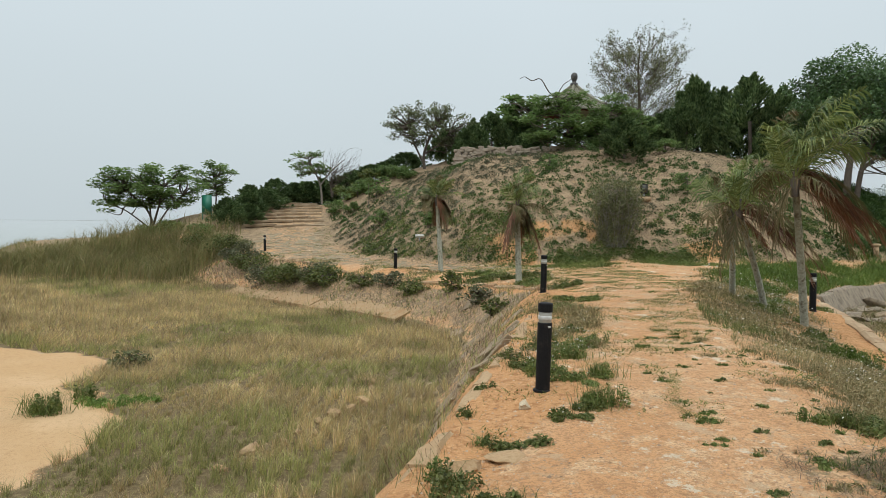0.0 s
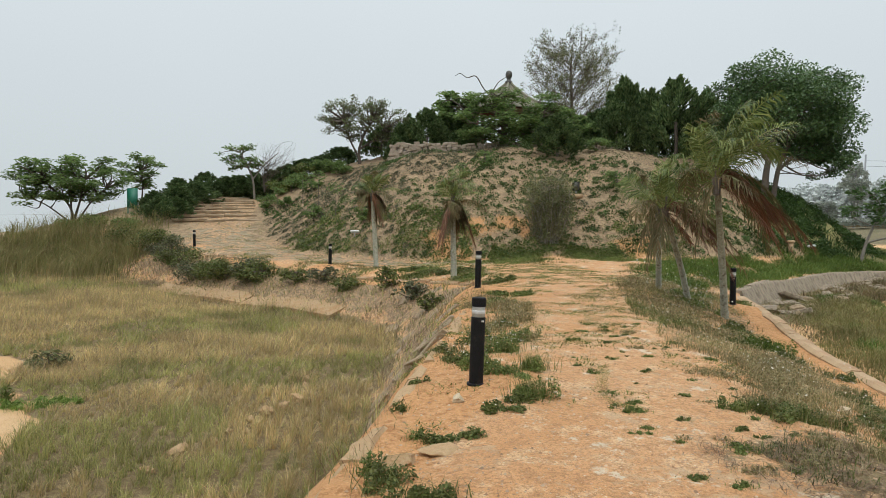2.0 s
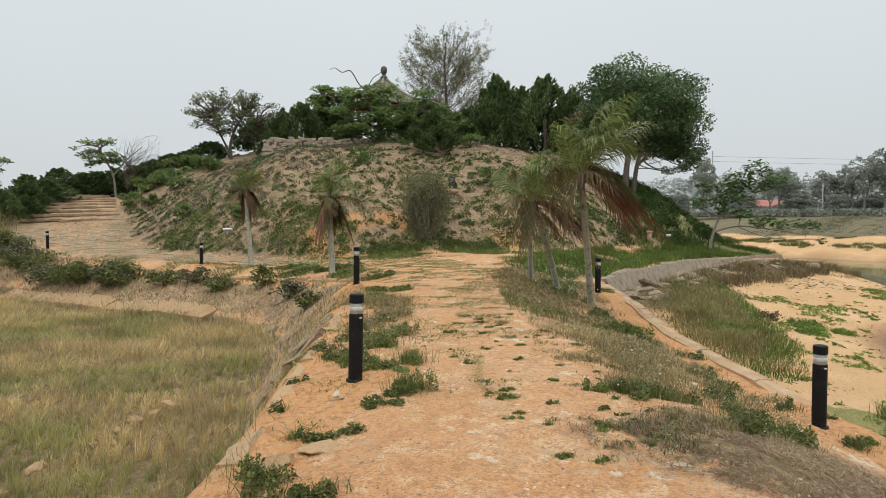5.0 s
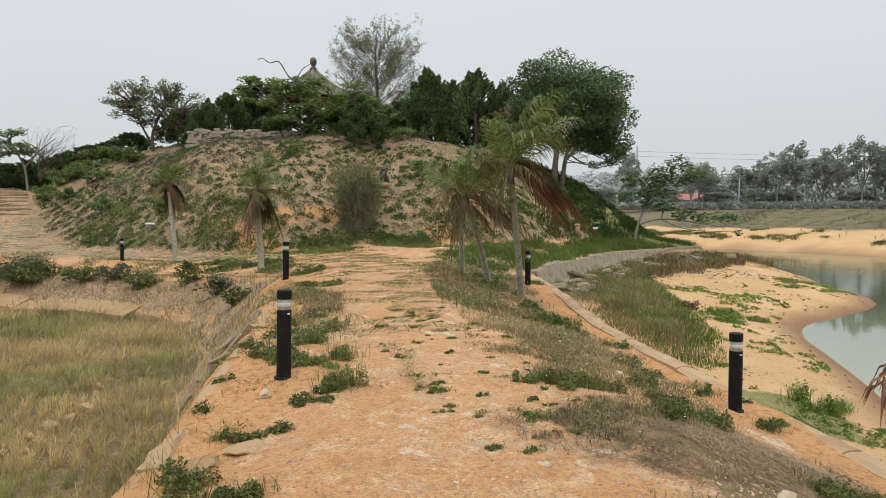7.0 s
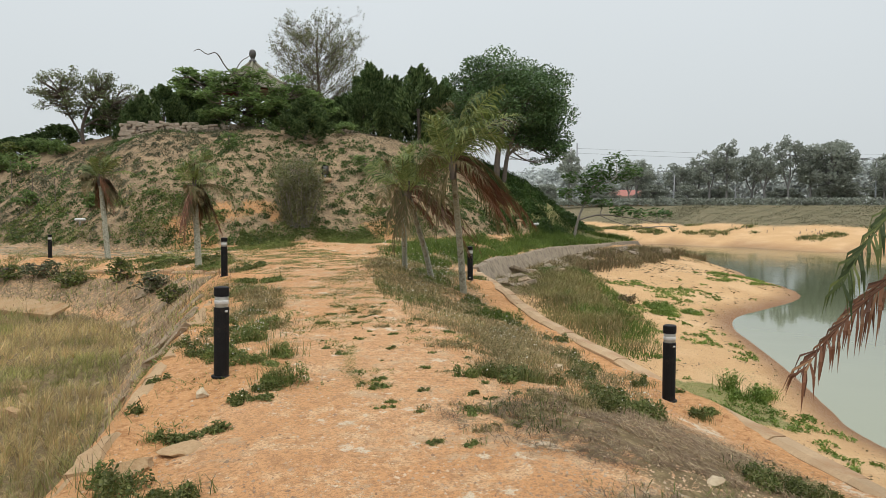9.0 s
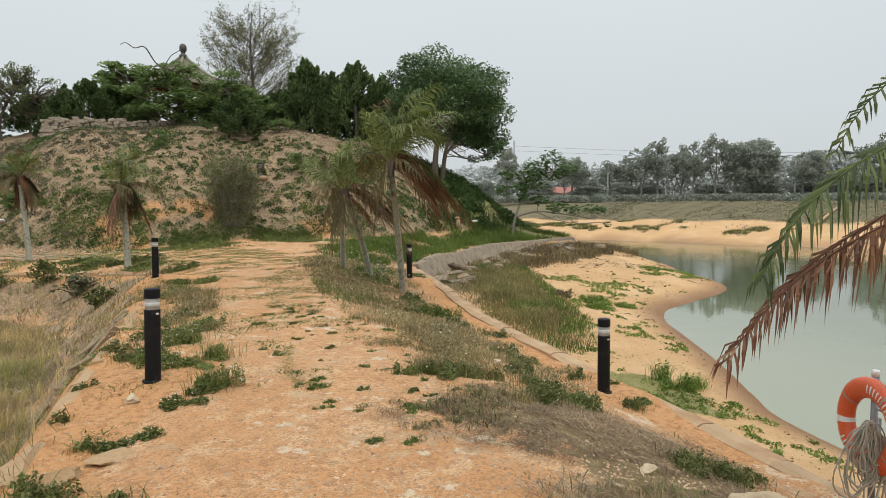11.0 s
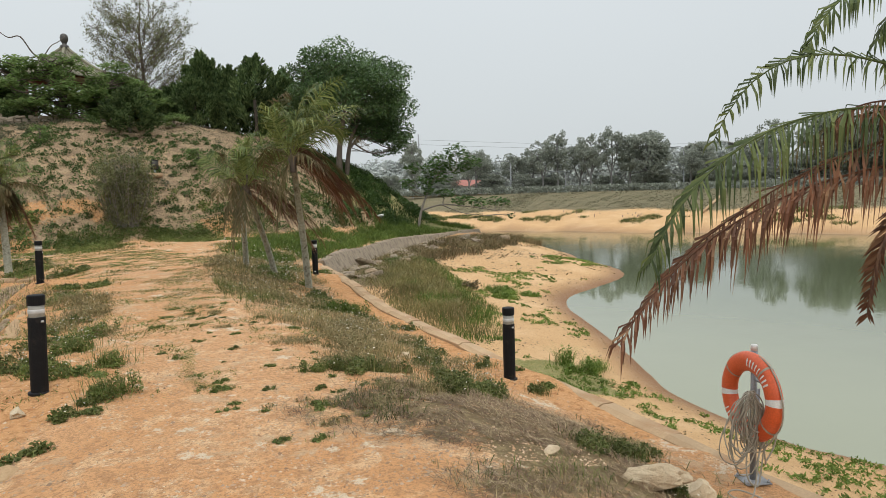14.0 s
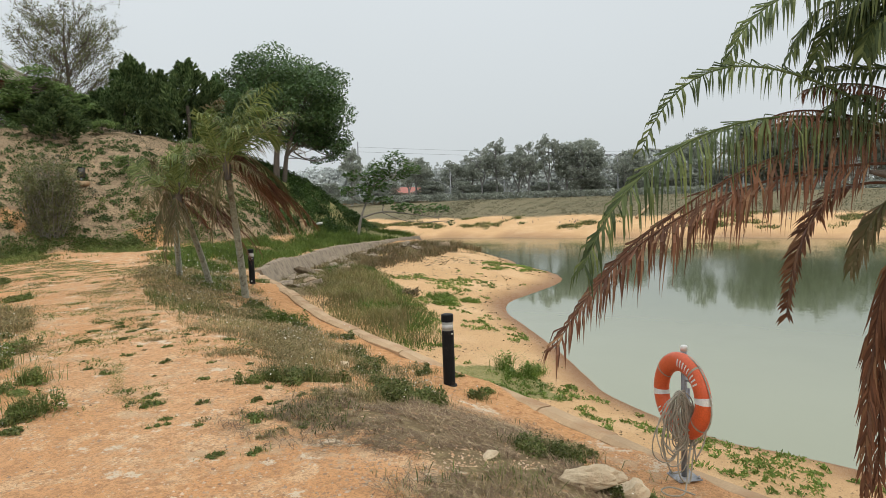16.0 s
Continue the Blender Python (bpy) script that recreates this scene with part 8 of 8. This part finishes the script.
# ---- single weed clumps and bushes ----
def weed_clump(x, y, w, h, mat, seed, label, leafy_part=0.6, flowers=0, leaf=0.028, blade=0.006):
    """A ragged clump: leaves in a few uneven lobes of different height, blades between them and strays round it."""
    rng = np.random.default_rng(seed)
    c = thing("weed_clump", (x, y, gz(x, y)), label, "weeds", "weed clumps by the track")
    leaf = leaf * 0.6
    n = int((1200 if mat is VERGE else 4800) * w * w / (leaf / 0.0185) ** 1.5 * 4)
    lobes = max(4, int(9 * w / 0.3))
    lc_ = rng.normal(0, 0.42, (lobes, 2)) * (1.25, 0.8)
    lr, lh = rng.uniform(0.22, 0.5, lobes), rng.uniform(0.35, 1.0, lobes)
    pick = rng.integers(0, lobes, n)
    q = ball_points(rng, n, 0.05)
    P = np.column_stack([(lc_[pick] + q[:, :2] * lr[pick, None]) * w, np.abs(q[:, 2]) * h * 0.9 * lh[pick]])
    P[:, 2] += sample(zz, x + P[:, 0], y + P[:, 1]) - gz(x, y)
    tagged(put("foliage", raw_mesh("foliage", *leaves(rng, P, leaf, 0.35, 0, 2.0), mat), c), kind="stuff")
    n = int(420 * w * (1 - leafy_part) * 4)
    d = rng.normal(0, 0.5, (n, 2)) * w * (1.2, 0.85)
    B = np.column_stack([d, sample(zz, x + d[:, 0], y + d[:, 1]) - gz(x, y)])
    tagged(put("leaf_tuft", raw_mesh("leaf_tuft", *blades(rng, B, h * 0.85, blade * 0.75, 1.1, 0.4), mat), c), kind="stuff")
    if flowers:
        q = ball_points(rng, flowers, 0.7)
        q[:, 2] = np.abs(q[:, 2]) * 0.6 + 0.5
        tagged(put("blossom", raw_mesh("blossom", *leaves(rng, q * np.array([w, w, h * 1.1]), 0.016, 0.7, 0, 1.0), FLOWER), c, "tiny white flowers"), kind="stuff")
    return c


CL = [(1.42, 5.42, 0.17, 0.24, WEED, 0.15, 0), (1.30, 5.30, 0.15, 0.12, DARK_WEED, 0.8, 0), (1.08, 5.20, 0.17, 0.09, DARK_WEED, 0.95, 8), (1.22, 5.12, 0.12, 0.06, DARK_WEED, 0.95, 4), (0.56, 4.58, 0.13, 0.10, DARK_WEED, 0.9, 0), (0.78, 4.62, 0.13, 0.09, DARK_WEED, 0.95, 0), (0.44, 4.70, 0.08, 0.10, WEED, 0.6, 0),
      (0.20, 3.74, 0.17, 0.30, DARK_WEED, 0.85, 0), (0.30, 3.55, 0.15, 0.22, DARK_WEED, 0.8, 0), (0.12, 4.0, 0.10, 0.2, WEED, 0.7, 0), (0.50, 3.50, 0.15, 0.12, DARK_WEED, 0.4, 0), (0.50, 6.15, 0.09, 0.08, DARK_WEED, 0.8, 0), (0.34, 5.4, 0.08, 0.10, DARK_WEED, 0.8, 0),
      (1.52, 7.35, 0.24, 0.20, WEED, 0.6, 40), (1.62, 6.35, 0.16, 0.24, WEED, 0.15, 0), (1.72, 8.3, 0.28, 0.22, WEED, 0.6, 50), (1.98, 9.7, 0.3, 0.26, TWIGGY, 0.3, 10), (1.30, 8.3, 0.24, 0.18, DARK_WEED, 0.7, 20), (1.0, 6.95, 0.22, 0.16, DARK_WEED, 0.8, 24), (1.62, 9.2, 0.28, 0.22, TWIGGY, 0.4, 20), (0.85, 7.6, 0.18, 0.16, DARK_WEED, 0.7, 10),
      (2.2, 11.2, 0.34, 0.3, TWIGGY, 0.3, 0), (2.9, 13.4, 0.3, 0.14, WEED, 0.6, 0), (1.9, 12.2, 0.3, 0.2, TWIGGY, 0.5, 20),
      (2.14, 4.98, 0.10, 0.045, WEED, 0.3, 0), (2.10, 4.57, 0.05, 0.03, WEED, 0.4, 0), (2.44, 4.74, 0.055, 0.035, DARK_WEED, 0.9, 0), (2.74, 4.50, 0.075, 0.04, DARK_WEED, 0.9, 0), (2.60, 4.12, 0.12, 0.06, WEED, 0.2, 0), (2.45, 3.72, 0.11, 0.05, TWIGGY, 0.2, 0), (2.25, 3.5, 0.07, 0.03, WEED, 0.3, 0), (2.85, 4.35, 0.05, 0.03, DARK_WEED, 0.7, 0), (3.0, 4.75, 0.05, 0.03, WEED, 0.6, 0), (2.2, 4.25, 0.04, 0.025, WEED, 0.4, 0), (2.9, 3.9, 0.14, 0.09, TWIGGY, 0.2, 0), (2.62, 6.9, 0.07, 0.03, WEED, 0.4, 0), (3.1, 7.5, 0.10, 0.05, TWIGGY, 0.4, 0), (2.5, 8.1, 0.09, 0.04, WEED, 0.4, 0), (3.4, 8.6, 0.12, 0.05, TWIGGY, 0.4, 0),
      (3.30, 4.95, 0.22, 0.20, DARK_WEED, 0.45, 6), (3.62, 5.02, 0.22, 0.17, DARK_WEED, 0.5, 6), (3.05, 5.05, 0.14, 0.13, WEED, 0.4, 0), (3.50, 5.25, 0.30, 0.22, TWIGGY, 0.15, 0), (3.9, 5.1, 0.2, 0.16, TWIGGY, 0.2, 0), (3.9, 5.8, 0.34, 0.22, TWIGGY, 0.2, 10), (4.2, 6.3, 0.34, 0.22, TWIGGY, 0.2, 10), (3.4, 6.3, 0.24, 0.08, TWIGGY, 0.3, 0), (3.55, 4.15, 0.18, 0.14, TWIGGY, 0.2, 0), (3.2, 4.2, 0.14, 0.12, TWIGGY, 0.2, 0),
      (4.25, 4.45, 0.30, 0.20, DARK_WEED, 0.75, 14), (4.0, 4.2, 0.24, 0.16, DARK_WEED, 0.7, 10), (4.55, 4.55, 0.2, 0.14, DARK_WEED, 0.8, 10), (4.45, 5.15, 0.2, 0.14, DARK_WEED, 0.8, 8), (4.65, 5.6, 0.2, 0.14, DARK_WEED, 0.8, 8), (5.0, 6.1, 0.2, 0.12, DARK_WEED, 0.8, 8), (5.55, 4.8, 0.14, 0.1, WEED, 0.8, 0), (5.72, 5.35, 0.10, 0.08, WEED, 0.9, 0),
      (4.62, 3.05, 0.26, 0.16, TWIGGY, 0.7, 0), (4.45, 2.85, 0.24, 0.16, DARK_WEED, 0.6, 0), (4.22, 3.0, 0.2, 0.14, DARK_WEED, 0.5, 0), (4.85, 2.95, 0.16, 0.13, DARK_WEED, 0.7, 0), (4.22, 2.22, 0.14, 0.13, DARK_WEED, 0.8, 4), (4.6, 2.2, 0.10, 0.1, WEED, 0.6, 4), (4.9, 7.4, 0.36, 0.2, TWIGGY, 0.4, 20), (5.3, 8.2, 0.36, 0.2, TWIGGY, 0.4, 16), (4.3, 7.0, 0.32, 0.16, TWIGGY, 0.3, 10),
      (6.05, 9.9, 0.30, 0.28, LUSH, 0.2, 0), (5.6, 10.2, 0.42, 0.24, TWIGGY, 0.5, 40), (5.2, 11.0, 0.5, 0.26, TWIGGY, 0.5, 60), (5.7, 12.2, 0.5, 0.26, TWIGGY, 0.5, 60), (6.3, 13.0, 0.4, 0.24, WEED, 0.8, 70), (6.8, 14.6, 0.45, 0.24, WEED, 0.8, 60), (7.3, 14.9, 0.4, 0.22, WEED, 0.8, 30), (7.9, 14.3, 0.25, 0.2, WEED, 0.6, 20), (5.9, 14.8, 0.5, 0.26, TWIGGY, 0.4, 30), (6.6, 16.4, 0.6, 0.28, TWIGGY, 0.4, 30), (7.6, 17.6, 0.6, 0.3, LUSH, 0.3, 0), (8.4, 18.2, 0.6, 0.34, LUSH, 0.3, 0),
      (5.9, 27.2, 0.7, 0.28, WEED, 0.7, 0), (7.9, 27.0, 0.7, 0.25, WEED, 0.7, 0), (4.8, 27.4, 0.6, 0.22, WEED, 0.7, 0), (9.2, 26.7, 0.7, 0.25, WEED, 0.7, 0), (1.4, 23.6, 0.6, 0.2, WEED, 0.7, 0), (2.4, 21.6, 0.6, 0.26, DARK_WEED, 0.8, 10), (1.3, 22.2, 0.6, 0.26, DARK_WEED, 0.8, 0), (2.6, 19.6, 0.5, 0.22, WEED, 0.7, 20), (3.0, 17.2, 0.45, 0.2, DARK_WEED, 0.7, 30)]
rng = np.random.default_rng(480)
ep, en = along(clip_line(L_LINE[:90], 6.0, 14.0), 0.42)
for i in range(len(ep)):
    q = ep[i] + en[i] * rng.uniform(0.15, 1.0)
    CL.append((q[0], q[1], rng.uniform(0.12, 0.26), rng.uniform(0.08, 0.2), (DARK_WEED, TWIGGY, WEED)[int(rng.integers(3))], rng.uniform(0.3, 0.8), int(rng.integers(0, 12))))
ep, en = along(clip_line(R_LINE, 4.4, 12.0), 0.36)
for i in range(len(ep)):
    q = ep[i] - en[i] * rng.uniform(0.25, 1.3)
    if (q[0] - 5.31) ** 2 + (q[1] - 5.05) ** 2 > 0.16:
        CL.append((q[0], q[1], rng.uniform(0.10, 0.24), rng.uniform(0.08, 0.18), (DARK_WEED, TWIGGY, DARK_WEED)[int(rng.integers(3))], rng.uniform(0.4, 0.8), int(rng.integers(0, 14))))
for i in range(64):
    CL.append((rng.uniform(1.9, 3.9), rng.uniform(3.3, 9.5), rng.uniform(0.025, 0.085), rng.uniform(0.015, 0.045), (WEED, TWIGGY, DARK_WEED)[int(rng.integers(3))], rng.uniform(0.3, 0.7), 0))
LABELS = {WEED: "low bright green weed clump on bare clay", DARK_WEED: "dark green creeping weed clump in soil", TWIGGY: "dry grey-green weed clump on the verge", LUSH: "lush green grass clump by the kerb"}
for i, (x, y, w, h, mat, lp, fl) in enumerate(CL):
    far = max(1.0, y / 7)
    weed_clump(x, y, w, h, VERGE if mat is TWIGGY else mat, 500 + i, LABELS[mat] if not fl else LABELS[mat].replace("clump", "clump with white flowers"), lp, fl, 0.026 * far**0.7, 0.006 * far**0.6)

# bushes on the left bank, the sand and the basin
rng = np.random.default_rng(601)
BU = [(-7.4, 27.9, 1.0, 0.6), (-6.5, 26.9, 0.9, 0.65), (-5.8, 26.0, 1.0, 0.65), (-5.0, 25.4, 1.0, 0.7), (-4.3, 24.7, 0.9, 0.65), (-8.6, 30.2, 1.1, 0.7), (-9.5, 31.8, 1.1, 0.8), (-10.6, 33.4, 1.2, 0.9), (-2.9, 23.5, 0.6, 0.5), (-1.9, 23.0, 0.6, 0.55), (-1.1, 21.8, 0.6, 0.5), (0.2, 20.6, 0.6, 0.55), (0.9, 18.6, 0.5, 0.5), (1.3, 16.6, 0.45, 0.4), (-12.5, 35.4, 1.2, 0.8)]
for i, (x, y, w, h) in enumerate(BU):
    w, h = w * 1.15, h * 1.3
    z0 = gz(x, y)
    tree("bank_bush", (x, y, z0 - 0.03), "dark green leafy bush on the bank" if i % 3 else "dark bush mixed with dry stems on the bank", "bush", [([(0, 0, -0.1), (0.02, 0, h * 0.3), (0, 0.02, h * 0.6)], 0.02, 0.01)], clumps_in(rng, (0, 0, h * 0.4), (w * 0.7, w * 0.5, h * 0.4), 20, w * 0.3, 0.55), 300, 0.055, DARK_WEED if i % 3 else DULL, BARK, 620 + i, 0.4, 0, 2.0, 0.15, 0, "bushes on the bank", 0.012, 4)
for i, (x, y, w, h, mat, lab) in enumerate([(-6.2, 10.4, 0.42, 0.5, WEED, "grey-green bush standing in pale sand"), (-6.0, 11.3, 0.25, 0.35, WEED, "small grey-green bush in pale sand"), (-6.4, 13.8, 0.5, 0.4, TWIGGY, "dry flowering bush at the sand's edge"), (9.5, 7.45, 0.30, 0.36, BRIGHT, "bright green leafy bush on the sand"), (9.35, 7.95, 0.24, 0.5, BRIGHT, "bright green leafy bush on the sand"), (9.1, 7.55, 0.22, 0.2, BRIGHT, "low green bush on the sand"),
                                            (9.85, 7.6, 0.22, 0.3, BRIGHT, "bright green leafy bush on the sand"), (13.9, 14.4, 0.5, 0.22, BRIGHT, "low green creeper on sand"), (14.6, 15.2, 0.7, 0.26, BRIGHT, "low green creeper on sand"), (15.3, 14.8, 0.4, 0.18, BRIGHT, "low green creeper on sand"), (13.6, 15.6, 0.35, 0.4, BROWN_BRUSH, "small withered brown bush on sand"), (-5.4, 10.9, 0.5, 0.16, BRIGHT, "strip of green grass on pale sand"), (-5.0, 11.2, 0.45, 0.14, BRIGHT, "strip of green grass on pale sand")]):
    if mat in (BRIGHT, WEED):
        weed_clump(x, y, w * 0.72, h, mat, 650 + i, lab, 0.5, 0, 0.042, 0.010)
        continue
    z0 = gz(x, y)
    tree("shore_bush", (x, y, z0 - 0.02), lab, "bush", [([(0, 0, -0.1), (0.01, 0, h * 0.3), (0, 0.01, h * 0.7)], 0.012, 0.006)], clumps_in(rng, (0, 0, h * 0.45), (w * 0.7, w * 0.7, h * 0.42), 12, w * 0.34, 0.6), 420, 0.045, mat, BARK, 650 + i, 0.3, 0, 2.2, 0.15, 0, "", 0.008, 4)
